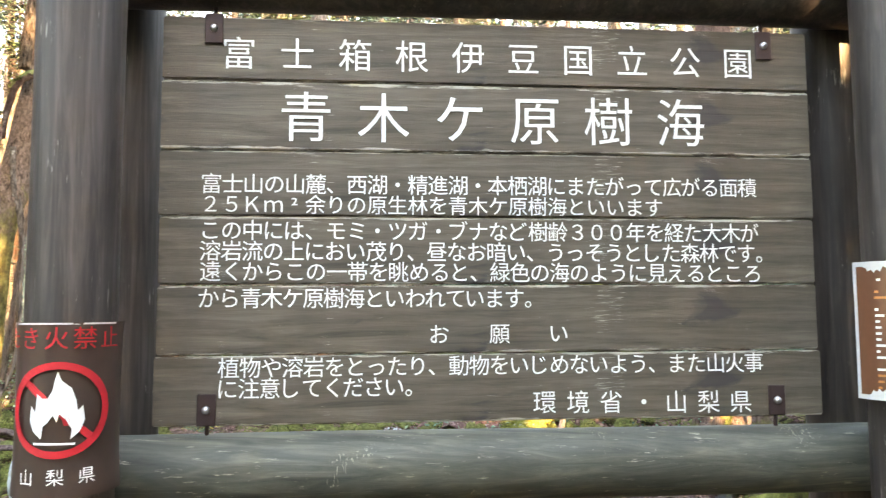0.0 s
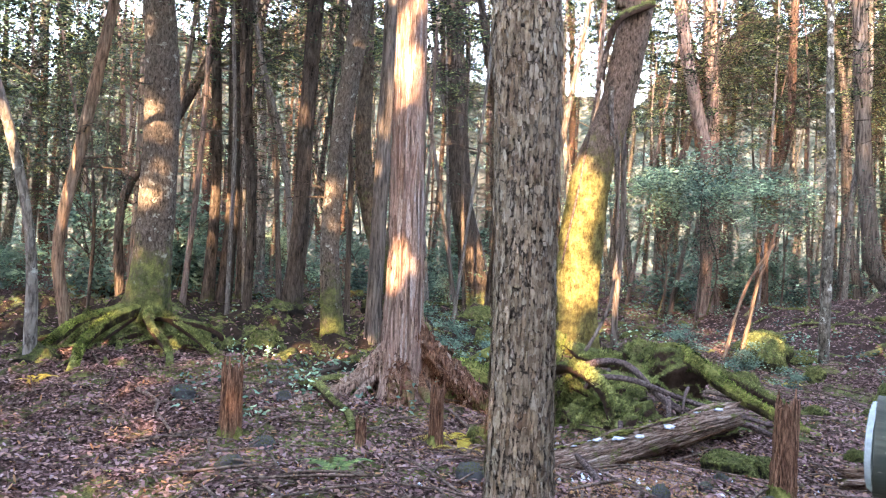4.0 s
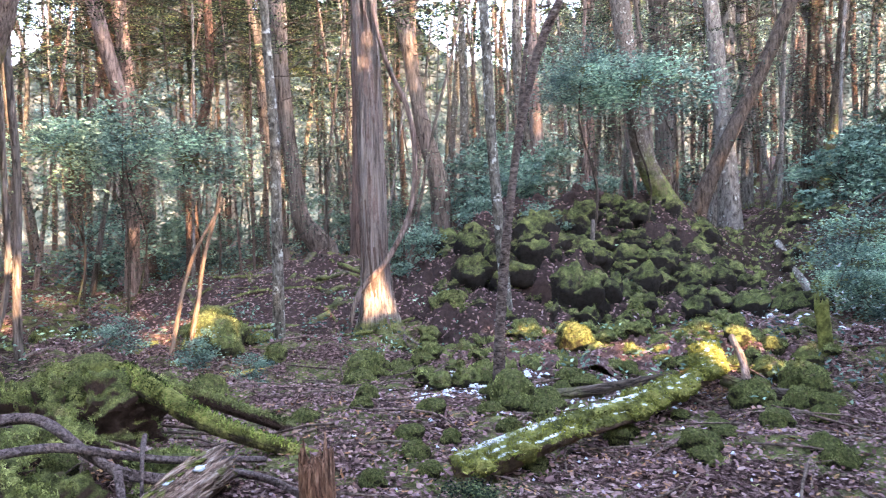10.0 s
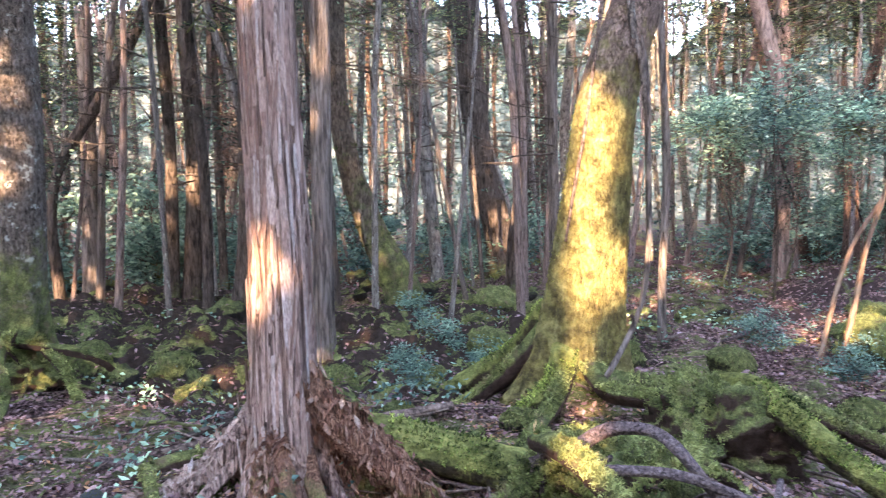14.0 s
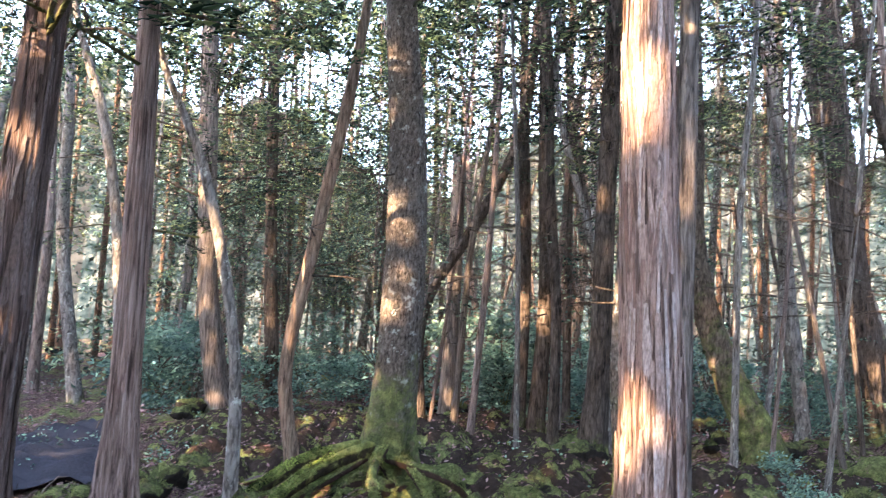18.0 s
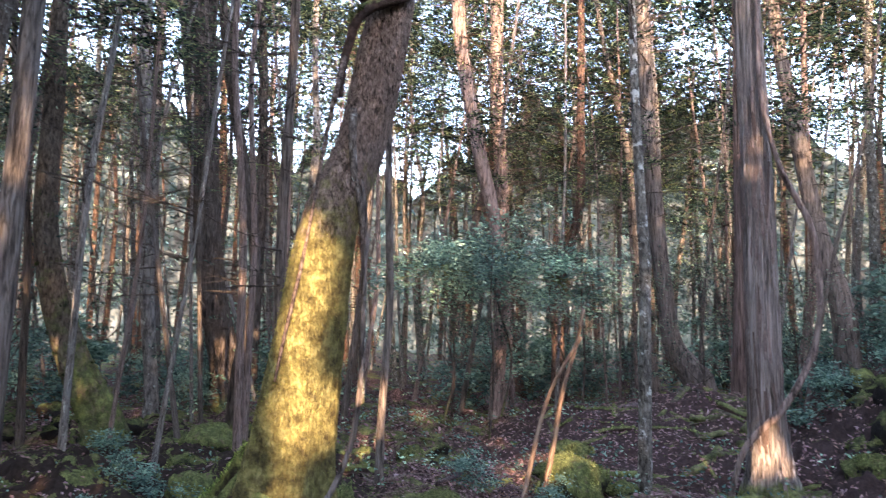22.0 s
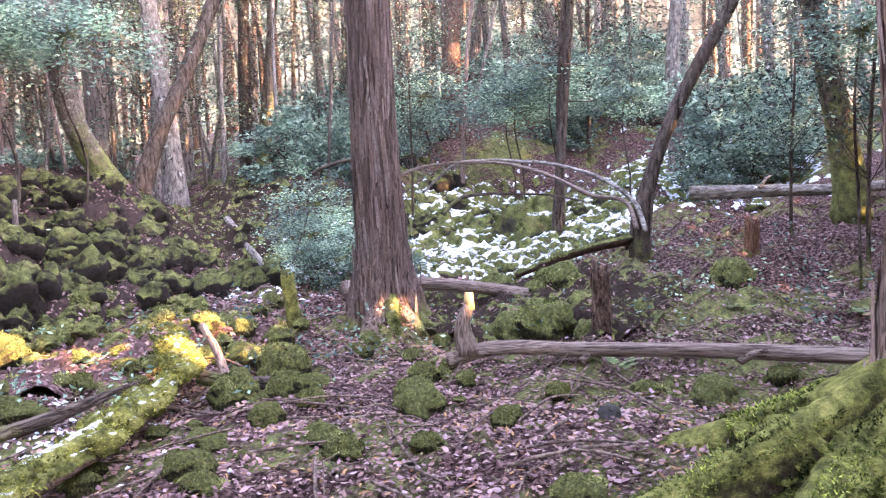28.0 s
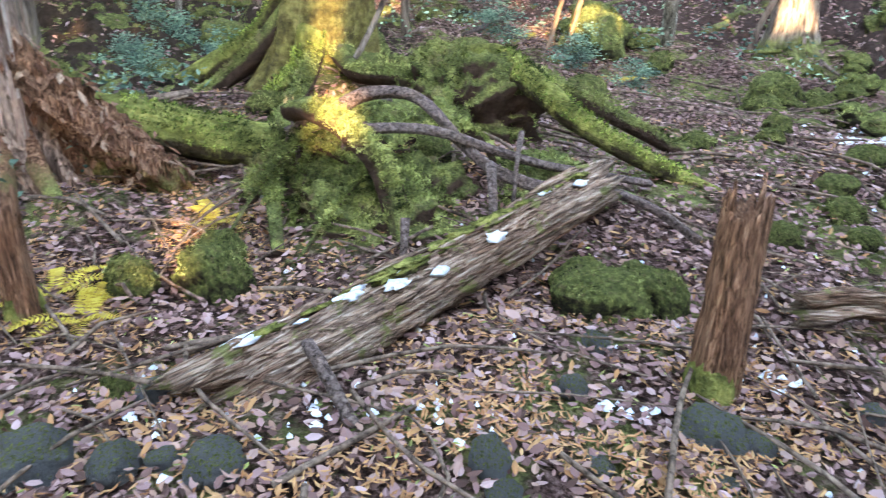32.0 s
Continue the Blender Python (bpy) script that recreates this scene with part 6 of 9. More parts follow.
rot_log = lying("rotten_log", [(-3.2, 4.3, 0.05), (-3.0, 4.66, 0.1), (-2.86, 5.0, 0.15), (-2.7, 5.38, 0.21), (-2.53, 5.78, 0.27)], 0.115, 0.088, ROTTEN_FLAT, "rotten split log with moss and snow crumbs", seed=3, ridges=0.15, sides=38, jag=0.2)
rrng = np.random.default_rng(12)
for k in range(26):
    u, a, far = rrng.uniform(-0.05, 0.85), rrng.uniform(0, 6.283), rrng.uniform(0.08, 0.115)
    c, e = np.array([math.cos(a) * far, math.sin(a) * far, u * 1.6]), rrng.normal(0, 0.012, 2)
    long, r = rrng.uniform(0.25, 0.7), rrng.uniform(0.008, 0.024)
    rows = [(*c, r * 0.3), (c[0] * 1.05, c[1] * 1.05, c[2] + long * 0.3, r), (c[0] + e[0], c[1] + e[1], c[2] + long * 0.75, r * 0.8), (c[0] + 2 * e[0], c[1] + 2 * e[1], c[2] + long, r * 0.2)]
    hang("split_slat", stem_mesh("split_slat", rows, ROTTEN_FLAT if k % 3 else ROTTEN, 7, 0.06, seed=k, rough=0.3), rot_log, "split length of rotten wood")
lying("mossy_log", [(-1.35, 6.1, 0.1), (-0.7, 6.55, 0.15), (0.05, 7.15, 0.16), (0.55, 7.65, 0.17), (0.86, 8.02, 0.2), (1.05, 8.5, 0.2), (1.7, 9.8, 0.12), (2.4, 11.2, 0.12), (2.9, 12.2, 0.25)], 0.09, 0.06, MOSS_LOG, "long fallen log thick with moss and a dusting of snow", seed=4, rough=0.28, ridges=0.12, sides=26)
lying("fallen_tree", [(2.3, 6.9, 0.1), (2.5, 6.75, 0.16), (2.8, 6.1, 0.2), (3.15, 5.4, 0.22), (3.5, 4.66, 0.22), (3.8, 4.1, 0.2)], 0.056, 0.052, DRIFT, "smooth grey-brown dead trunk lying on the slope", seed=5, rough=0.05, ridges=0.02)
stub = lying("cut_limb", [(2.42, 6.8, 0.15), (2.4, 6.83, 0.35), (2.44, 6.8, 0.5)], 0.1, 0.045, DRIFT, "upright stub of the dead trunk with a fresh cut end", "log", seed=6, rough=0.1)
bm = bmesh.new()
bmesh.ops.create_cone(bm, cap_ends=True, segments=14, radius1=0.043, radius2=0.03, depth=0.12)
part("cut_end", bm, CUT_WOOD, stub, "orange freshly cut end", True, m=pose(0.0, 0.0, 0.38, 0, 0, 0))
lying("leaning_pole", [(4.4, 12.3, -0.05), (4.6, 13.3, 0.42), (4.83, 14.4, 0.9)], 0.075, 0.06, BARK["pale"], "pale stripped pole leaning in the gully", seed=7, rough=0.05)
lying("dark_log", [(0.95, 8.0, 0.1), (1.15, 7.75, 0.05), (1.35, 7.55, 0.05)], 0.06, 0.05, BARK["dark"], "short black log under the mossy log", seed=8)
lying("dead_branch", [(1.1, 7.9, 0.08), (1.25, 8.3, 0.2), (1.3, 8.6, 0.34)], 0.045, 0.03, DRIFT, "grey broken branch propped on a log", "branch", seed=9)
lying("dead_branch", [(-0.62, 7.75, 0.08), (-0.2, 7.7, 0.12), (0.2, 7.85, 0.14), (0.5, 7.95, 0.16)], 0.05, 0.03, BARK["dark"], "dark wet branch among mossy stones", "branch", seed=10)
lying("dead_branch", [(3.3, 9.4, 0.3), (4.2, 9.0, 0.28), (5.0, 8.3, 0.12)], 0.1, 0.07, DRIFT, "thick grey branch behind the big cedar", "branch", seed=11)
lying("curved_branch", [(6.35, 7.6, 0.7), (6.55, 7.84, 1.0), (6.8, 8.22, 1.2), (7.05, 8.75, 1.38), (7.28, 9.64, 1.57), (7.38, 10.33, 1.64), (7.49, 10.97, 1.68), (7.42, 11.63, 1.64), (7.3, 12.3, 1.2)], 0.034, 0.024, BARK["pale"], "long pale branch arching over the snow", "branch", seed=12, sides=10)
lying("curved_branch", [(6.3, 7.7, 0.75), (6.51, 7.92, 1.01), (6.77, 8.64, 1.14), (6.96, 9.4, 1.4), (7.04, 9.95, 1.54), (7.17, 10.58, 1.63), (7.1, 11.4, 1.66), (6.83, 11.94, 1.6), (6.4, 12.6, 1.2)], 0.034, 0.02, DRIFT, "grey bent branch arching over the snow", "branch", seed=13, sides=10)
lying("curved_branch", [(6.62, 13.0, 1.75), (6.54, 13.24, 1.79), (6.39, 13.61, 1.73), (6.27, 13.95, 1.6), (6.12, 14.18, 1.3)], 0.04, 0.03, BARK["dark"], "dark crooked branch behind the big cedar", "branch", seed=34, sides=10)
lying("curved_branch", [(6.2, 10.75, 0.9), (6.38, 10.7, 1.07), (6.93, 10.54, 1.17), (7.33, 10.39, 1.15), (7.76, 10.0, 1.11), (8.05, 9.6, 1.0)], 0.03, 0.018, BARK["dark"], "thin dark branch over the snow", "branch", seed=14, sides=8)
lying("fallen_tree", [(9.6, 8.7, 1.05), (10.0, 8.0, 1.05), (10.21, 7.51, 1.05), (10.53, 6.56, 1.05), (10.9, 5.6, 1.2)], 0.11, 0.09, BARK["pale"], "pale fallen trunk on the slope", seed=15)
lying("dead_branch", [(0.98, 12.3, 0.5), (1.25, 12.9, 0.95), (1.35, 13.2, 1.35)], 0.05, 0.03, BARK["grey"], "bare snag leaning on the lava mound", "branch", seed=16)
lying("rotten_chunk", [(-1.72, 5.48, 0.07), (-1.6, 5.53, 0.1), (-1.46, 5.56, 0.09)], 0.07, 0.05, ROTTEN_FLAT, "crumbling pale chunk of rotten wood", seed=17, rough=0.45, ridges=0.2, jag=0.09)
lying("dead_branch", [(-6.2, 4.9, 0.05), (-5.95, 5.5, 0.12), (-5.5, 6.1, 0.16), (-5.2, 6.6, 0.2)], 0.05, 0.03, TWIG, "dark fallen branch behind the stub", "branch", seed=18)
lying("dead_branch", [(-6.4, 5.0, 0.02), (-6.2, 5.6, 0.15), (-6.1, 6.2, 0.2)], 0.035, 0.02, BARK["dark"], "dark thin fallen branch", "branch", seed=19)
for k, pts in enumerate(([(-3.98, 10.17, -0.05), (-3.89, 10.28, 0.53), (-3.75, 10.35, 1.07), (-3.47, 10.42, 1.59)], [(-3.82, 10.21, -0.06), (-3.72, 10.32, 0.53), (-3.64, 10.38, 1.07), (-3.52, 10.41, 1.5), (-3.44, 10.41, 1.85)])):
    lying("bare_sapling", pts, 0.03, 0.018, BARK["thin_red"], "bare forked sapling stem in a sun patch", "sapling", 10, 80 + k, 0.08)
for k, (pts, r) in enumerate((([(-4.42, 7.13, 0.29), (-4.31, 7.48, 0.80), (-4.32, 7.64, 1.77), (-4.37, 7.67, 2.56), (-4.47, 7.63, 2.96)], 0.022), ([(-5.4, 10.0, 0.1), (-5.4, 10.0, 0.55), (-5.37, 10.07, 1.9), (-5.35, 9.93, 3.1), (-5.4, 10.0, 6.0)], 0.05))):
    lying("slim_sapling", pts, r, r * 0.7, BARK["grey"], "slender grey stem beside the mossy tree", "sapling", 10, 84 + k, 0.06)

# the old stump with arching roots
stump = thing("old_stump", (-3.5, 6.6, float(lift(-3.5, 6.6))), "hollow mossy old stump with long arching roots", "stump")


def stump_root(points, r0, r1, mat, seed, label=""):
    n = len(points) - 1
    root(stump, [(*p, r0 + (r1 - r0) * k / n) for k, p in enumerate(points)], mat, 12, seed, label, rough=0.16)


stump_root([(-3.95, 5.75, 0.3), (-3.72, 5.71, 0.42), (-3.62, 5.88, 0.5), (-3.44, 5.93, 0.52), (-3.23, 5.85, 0.45), (-3.13, 5.85, 0.36), (-2.95, 5.79, 0.28), (-2.77, 5.79, 0.24), (-2.58, 5.99, 0.2), (-2.34, 6.01, 0.15), (-2.12, 5.95, 0.06)], 0.037, 0.025, ROOT, 1, "smooth bare arching root")
stump_root([(-3.9, 5.75, 0.42), (-3.65, 5.54, 0.5), (-3.46, 5.49, 0.45), (-3.33, 5.49, 0.33), (-3.24, 5.44, 0.18), (-3.16, 5.36, 0.0)], 0.06, 0.05, MOSS_WOOD, 2, "mossy root")
stump_root([(-3.14, 5.32, 0.2), (-3.12, 5.27, 0.1), (-3.12, 5.25, -0.05)], 0.022, 0.016, ROOT, 3, "thin hanging root")
stump_root([(-3.55, 5.55, 0.42), (-3.4, 5.57, 0.45), (-3.2, 5.75, 0.42), (-3.02, 5.86, 0.35), (-2.81, 5.96, 0.28), (-2.61, 6.13, 0.22), (-2.39, 6.35, 0.14)], 0.024, 0.018, ROOT, 4, "bare root")
stump_root([(-3.75, 6.85, 0.4), (-3.5, 6.85, 0.52), (-3.29, 6.75, 0.56), (-3.02, 6.58, 0.48), (-2.79, 6.5, 0.36), (-2.55, 6.51, 0.24), (-2.32, 6.6, 0.12), (-2.05, 6.7, 0.0)], 0.085, 0.05, MOSS_FRESH, 5, "bright mossy ridge root")
stump_root([(-3.75, 7.0, 0.4), (-3.45, 7.15, 0.45), (-3.0, 7.1, 0.35), (-2.6, 7.1, 0.2), (-2.3, 7.2, 0.05)], 0.08, 0.05, MOSS_WOOD, 6, "mossy root")
stump_root([(-3.95, 6.35, 0.3), (-4.0, 6.05, 0.32), (-4.05, 5.75, 0.2), (-4.0, 5.5, 0.05)], 0.07, 0.05, MOSS_WOOD, 7, "mossy root")
stump_root([(-3.45, 6.4, 0.42), (-3.35, 6.1, 0.32), (-3.3, 5.9, 0.1)], 0.05, 0.04, MOSS_WOOD, 8, "mossy root")
stump_root([(-4.1, 6.05, 0.25), (-3.85, 5.95, 0.35), (-3.7, 5.7, 0.28), (-3.65, 5.45, 0.08)], 0.07, 0.05, MOSS_WOOD, 10, "mossy root")
stump_root([(-3.9, 5.6, 0.35), (-3.75, 5.35, 0.22), (-3.6, 5.15, 0.02)], 0.04, 0.03, MOSS_WOOD, 11, "mossy root")
stump_root([(-3.2, 4.62, 0.08), (-3.05, 4.5, 0.13), (-2.85, 4.35, 0.08), (-2.7, 4.25, 0.0)], 0.03, 0.02, ROOT, 12, "crooked root end")

nest = np.random.default_rng(8)
for k in range(14):
    x, y = nest.uniform(-4.15, -2.9), nest.uniform(5.5, 6.4)
    e = nest.normal(0, 0.28, 2) + (0.12, -0.25)
    r = nest.uniform(0.012, 0.032)
    stump_root([(x, y, nest.uniform(0.3, 0.48)), (x + e[0] * 0.5, y + e[1] * 0.5, nest.uniform(0.22, 0.36)), (x + e[0], y + e[1], float(lift(x + e[0], y + e[1])) - 0.02)], r, r * 0.6, MOSS_WOOD if k % 3 else ROOT, 230 + k, "thin tangled root")

def mound(parent, x, y, z, size, mat, seed, name, label, cave=0.0, tufts=None, many=5000):
    """A lumpy body of rotten wood, moss or soil."""
    shift = Vector((seed * 3.1, seed * 1.7, 0))
    bm = bmesh.new()
    bmesh.ops.create_icosphere(bm, subdivisions=5, radius=1)
    for v in bm.verts:
        p = v.co.normalized()
        k = 1 + 0.34 * noise.noise(p * 1.6 + shift) - 0.3 * abs(noise.noise(p * 3.4 + shift)) + 0.14 * noise.noise(p * 7 + shift) + 0.07 * noise.noise(p * 15 + shift)
        if cave:
            k -= cave * max(0.0, 1 - (p - Vector((0.15, -0.9, -0.15)).normalized()).length / 0.6)
        v.co = Vector((p.x * size[0], p.y * size[1], p.z * size[2])) * k
    ob = part(name, bm, mat, parent, label, True)
    ob.location = Vector((x, y, z)) - parent.location
    tagged(hang("moss", fuzz(ob.data, many, seed, 0.025, 0.3, None, tufts), ob, "short green moss"), kind="stuff")
    return ob


mound(stump, -3.45, 6.72, 0.24, (0.42, 0.3, 0.36), MOSS_WOOD, 3, "stump_body", "hollow rotten stump under moss", 0.85, None, 5000)
mound(stump, -3.75, 6.25, 0.12, (0.5, 0.42, 0.28), MOSS_WOOD, 4, "root_mound", "soil mound held by roots", 0.0, None, 6000)
mound(stump, -3.4, 5.66, 0.0, (0.46, 0.36, 0.3), MOSS_WOOD, 14, "root_mound", "dark mossy bank under the arching roots", 0.0, None, 9000)
mound(stump, -2.95, 6.15, 0.0, (0.42, 0.36, 0.24), MOSS_WOOD, 15, "root_mound", "dark mossy bank under the arching roots", 0.0, None, 7000)
mound(moss_a, -4.8, 7.4, 0.12, (0.5, 0.42, 0.3), MOSS_WOOD, 5, "root_mound", "mossy root mound")
mound(cedar_e, 1.78, 4.12, 0.03, (0.56, 0.56, 0.34), MOSS_FRESH, 6, "root_mound", "root mound under thick bright moss", 0.0, MOSS_TUFT_GREEN, 14000)
mound(lichen_a, -9.1, 5.0, 0.0, (0.62, 0.6, 0.36), MOSS_WOOD, 7, "root_mound", "mossy root mound")
crumb = np.random.default_rng(6)
for k in range(16):
    a, far = crumb.uniform(-1.9, 1.1), crumb.uniform(0.3, 0.62)
    p, q = np.array([-5.12, 5.3]) + 0.16 * np.array([math.cos(a), math.sin(a)]), np.array([-5.12, 5.3]) + far * np.array([math.cos(a + 0.2), math.sin(a + 0.2)])
    rooted(cedar_a, [(*p, crumb.uniform(0.3, 0.5)), (*(p * 0.45 + q * 0.55), crumb.uniform(0.12, 0.26)), (*q, float(lift(*q)) - 0.02)], 0.06, 0.028, ROTTEN if k % 3 else BARK["cedar_red"], 150 + k, "crumbling red-brown root")

# moss and snow crumbs on the rotten log
rot_rng = np.random.default_rng(23)
rot_line = spline([(-3.2, 4.3, 0.05, 0.115), (-3.0, 4.66, 0.1, 0.108), (-2.86, 5.0, 0.15, 0.1), (-2.7, 5.38, 0.21, 0.094), (-2.53, 5.78, 0.27, 0.088)], 0.02)
for k in range(60):
    x, y, z, r = rot_line[rot_rng.integers(4, len(rot_line) - 4)]
    snowy = k % 3 == 0
    a = rot_rng.uniform(-0.7, 0.8) if snowy else rot_rng.uniform(0.2, 1.3)
    c = Vector((x - 0.9 * r * math.sin(a), y + 0.3 * r * math.sin(a), z + 0.95 * r * math.cos(a)))
    w = rot_rng.uniform(0.008, 0.022) if snowy else rot_rng.uniform(0.012, 0.045) * (1 if 0.1 < z < 0.2 else 0.5)
    bm = bmesh.new()
    bmesh.ops.create_icosphere(bm, subdivisions=2 if snowy else 3, radius=1)
    for v in bm.verts:
        p = v.co.normalized()
        v.co = Vector((p.x * w, p.y * w * 2.2, p.z * w * 0.45)) * (1 + 0.9 * noise.noise(p * 2.5 + Vector((k, 3, 0))))
    ob = part("snow_crumb" if snowy else "moss_patch", bm, SNOW if snowy else MOSS_FRESH, None, "", True, m=Matrix.Translation(c) @ Matrix.Rotation(-0.3, 4, "Z") @ Matrix.Rotation(-a * 0.8, 4, "Y"))
    tagged(ob, "small crumb of snow on the rotten log" if snowy else "green moss patch on the rotten log", "snow" if snowy else "moss", "scraps on the rotten log")

# cushions of moss on the long log
log_rng = np.random.default_rng(19)
log_line = spline([(-1.35, 6.1, 0.1, 1), (-0.7, 6.55, 0.15, 1), (0.05, 7.15, 0.16, 1), (0.55, 7.65, 0.17, 1), (0.86, 8.02, 0.2, 1), (1.05, 8.5, 0.2, 1), (1.7, 9.8, 0.12, 1)], 0.02)
for k in range(46):
    x, y, z, _ = log_line[log_rng.integers(0, len(log_line))]
    w = log_rng.uniform(0.05, 0.11)
    c = thing("moss_cushion", (x, y, z), "yellow-green moss cushion on the fallen log", "moss", "moss cushions on the log")
    bm = bmesh.new()
    bmesh.ops.create_icosphere(bm, subdivisions=3, radius=1)
    for v in bm.verts:
        p = v.co.normalized()
        v.co = Vector((p.x * w * 1.2, p.y * w, p.z * w * 0.7)) * (1 + 0.35 * noise.noise(p * 2.2 + Vector((k, 0, 0))) + 0.15 * noise.noise(p * 6 + Vector((0, k, 0))))
    ob = part("cushion", bm, MOSS_CUSHION, c, "", True, m=Matrix.Translation((log_rng.normal(0, 0.035), log_rng.normal(0, 0.035), log_rng.uniform(-0.01, 0.045))))
    tagged(hang("moss", fuzz(ob.data, 700, k, 0.02, -0.2, None, MOSS_TUFT_GOLD), ob), kind="stuff")

# ---- mossy lava stones ----
def stone_meshes(seed, flat):
    rng = np.random.default_rng(seed)
    bm = bmesh.new()
    bmesh.ops.create_icosphere(bm, subdivisions=4, radius=0.5)
    shift = Vector(rng.uniform(-20, 20, 3))
    for v in bm.verts:
        p = v.co.normalized()
        k = 1 + 0.28 * noise.noise(p * 1.3 + shift) + 0.13 * noise.noise(p * 3.0 + shift) + 0.09 * noise.noise(p * 7 + shift) + 0.03 * noise.noise(p * 18 + shift)
        v.co = Vector((p.x, p.y, p.z * flat)) * 0.5 * k
    bm.normal_update()
    co = np.array([v.co[:] for v in bm.verts])
    no = np.array([v.normal[:] for v in bm.verts])
    me = bpy.data.meshes.new("stone")
    bm.to_mesh(me)
    bm.free()
    me.polygons.foreach_set("use_smooth", np.ones(len(me.polygons), bool))
    cand = np.where(no[:, 2] > 0.3)[0]
    cand = cand[np.sin(co[cand, 0] * 11 + seed) + np.sin(co[cand, 1] * 12 + co[cand, 2] * 9) + np.sin(co[cand, 2] * 10 + co[cand, 0] * 5) > -0.35]
    pick = rng.choice(cand, 1500)
    c = co[pick] + rng.normal(0, 0.012, (1500, 3))
    w = no[pick] + rng.normal(0, 0.55, (1500, 3))
    return me, blade_mesh(c + no[pick] * 0.01, w, rng.uniform(0.03, 0.055, 1500), 0.012, rng, MOSS_TUFT)


STONES = [stone_meshes(60 + k, f) for k, f in enumerate((0.95, 0.8, 1.0, 0.75, 0.9))]
kinds = {}
for mat, key in ((MOSS_ROCK, "moss"), (MOSS_ROCK_SNOW, "snow"), (BARE_ROCK, "bare")):
    for k, (me, tuft) in enumerate(STONES):
        c = me.copy()
        c.materials.append(mat)
        kinds[key, k] = (c, tuft)
srng = random.Random(11)


def stone(x, y, wide, key, sink=0.25, label="", z=None, tall=1.0):
    wide = wide * 0.8 if key == "moss" else wide
    me, tuft = kinds[key, srng.randrange(5)]
    z = float(lift(x, y)) if z is None else z
    o = hang("mossy_stone" if key != "bare" else "lava_stone", me)
    o.matrix_basis = pose(x, y, z + wide * (0.28 - sink), srng.uniform(-12, 12), srng.uniform(-12, 12), srng.uniform(0, 360)) @ Matrix.Diagonal((wide, wide * srng.uniform(0.75, 1.05), wide * tall * srng.uniform(0.85, 1.1), 1))
    tagged(o, label or {"moss": "rounded lava stone under a cushion of green moss", "snow": "mossy stone dusted with thin snow", "bare": "small dark grey lava stone among fallen leaves"}[key], "stone", "stones on the forest floor")
    if key != "bare" and srng.random() < 0.7:
        tagged(hang("moss", tuft, o, "short green moss"), kind="stuff")
    return o


def heap(name, label, spots, key, raised=0.0):
    """Many stones as one body: spots of (x, y, width, sink, tall)."""
    mat = {"soft": MOSS_ROCK, "moss": MOSS_BLOCK, "snow": MOSS_ROCK_SNOW}[key]
    rng = np.random.default_rng(len(spots))
    shapes = []
    for j in range(4):
        bm = bmesh.new()
        bmesh.ops.create_icosphere(bm, subdivisions=3, radius=0.5)
        shift = Vector((7.0 * j, 3.0, 1.0))
        for v in bm.verts:
            p = v.co.normalized()
            v.co = p * 0.5 * (1 + 0.42 * noise.noise(p * 1.4 + shift) - 0.3 * abs(noise.noise(p * 3.0 + shift)) + 0.2 * noise.noise(p * 6 + shift))
        bm.normal_update()
        shapes.append((np.array([v.co[:] for v in bm.verts]), np.array([v.normal[:] for v in bm.verts]), np.array([[w.index for w in f.verts] for f in bm.faces])))
        bm.free()
    vs, ts, cen, way, n = [], [], [], [], 0
    for k, (x, y, wide, sink, tall) in enumerate(spots):
        co, no, tri = shapes[k % 4]
        m = np.array(pose(x, y, float(lift(x, y)) + raised + wide * (0.28 - sink), rng.uniform(-20, 20), rng.uniform(-20, 20), rng.uniform(0, 360)))
        size = wide * np.array([1, rng.uniform(0.75, 1.05), tall])
        p = (co * size) @ m[:3, :3].T + m[:3, 3]
        q = no @ m[:3, :3].T
        vs.append(p), ts.append(tri + n)
        n += len(p)
        good = np.where((q[:, 2] > 0.5) & (np.sin(co[:, 0] * 9 + k) + np.sin(co[:, 1] * 9 + 2 * k) + np.sin(co[:, 2] * 11) > 0.1))[0]
        if len(good):
            g = rng.choice(good, 150)
            cen.append(p[g] + rng.normal(0, 0.014, (150, 3))), way.append(q[g] + rng.normal(0, 0.5, (150, 3)))
    ob = hang(name, raw_mesh(name, np.vstack(vs), np.zeros((0, 4)), mat, True, np.vstack(ts)))
    tagged(ob, label, "stones", kind="stuff")
    cen, way = np.vstack(cen), np.vstack(way)
    tagged(hang("moss", blade_mesh(cen, way, rng.uniform(0.015, 0.035, len(cen)), 0.009, rng, MOSS_TUFT if key == "soft" else MOSS_TUFT_DARK), ob, "short green moss"), kind="stuff")


for x, y, w in ((-0.81, 7.56, 0.33), (-0.58, 7.59, 0.22), (-1.0, 10.6, 0.34), (1.0, 7.62, 0.42), (1.32, 7.52, 0.32), (0.86, 7.0, 0.28), (1.25, 7.09, 0.26), (1.62, 6.47, 0.4), (1.52, 11.74, 0.9), (-0.91, 11.75, 0.71), (0.52, 12.03, 0.62), (1.75, 12.95, 0.78), (0.27, 10.04, 0.49), (0.59, 9.7, 0.42), (-0.05, 11.8, 0.6), (-0.09, 9.47, 0.4), (-0.9, 8.91, 0.31), (-0.13, 8.08, 0.32), (0.5, 7.11, 0.21), (0.87, 6.46, 0.26), (-1.58, 9.24, 0.33), (-1.79, 9.41, 0.29), (2.54, 8.08, 0.29), (3.77, 7.5, 0.58)):
    stone(x, y, w, "moss")
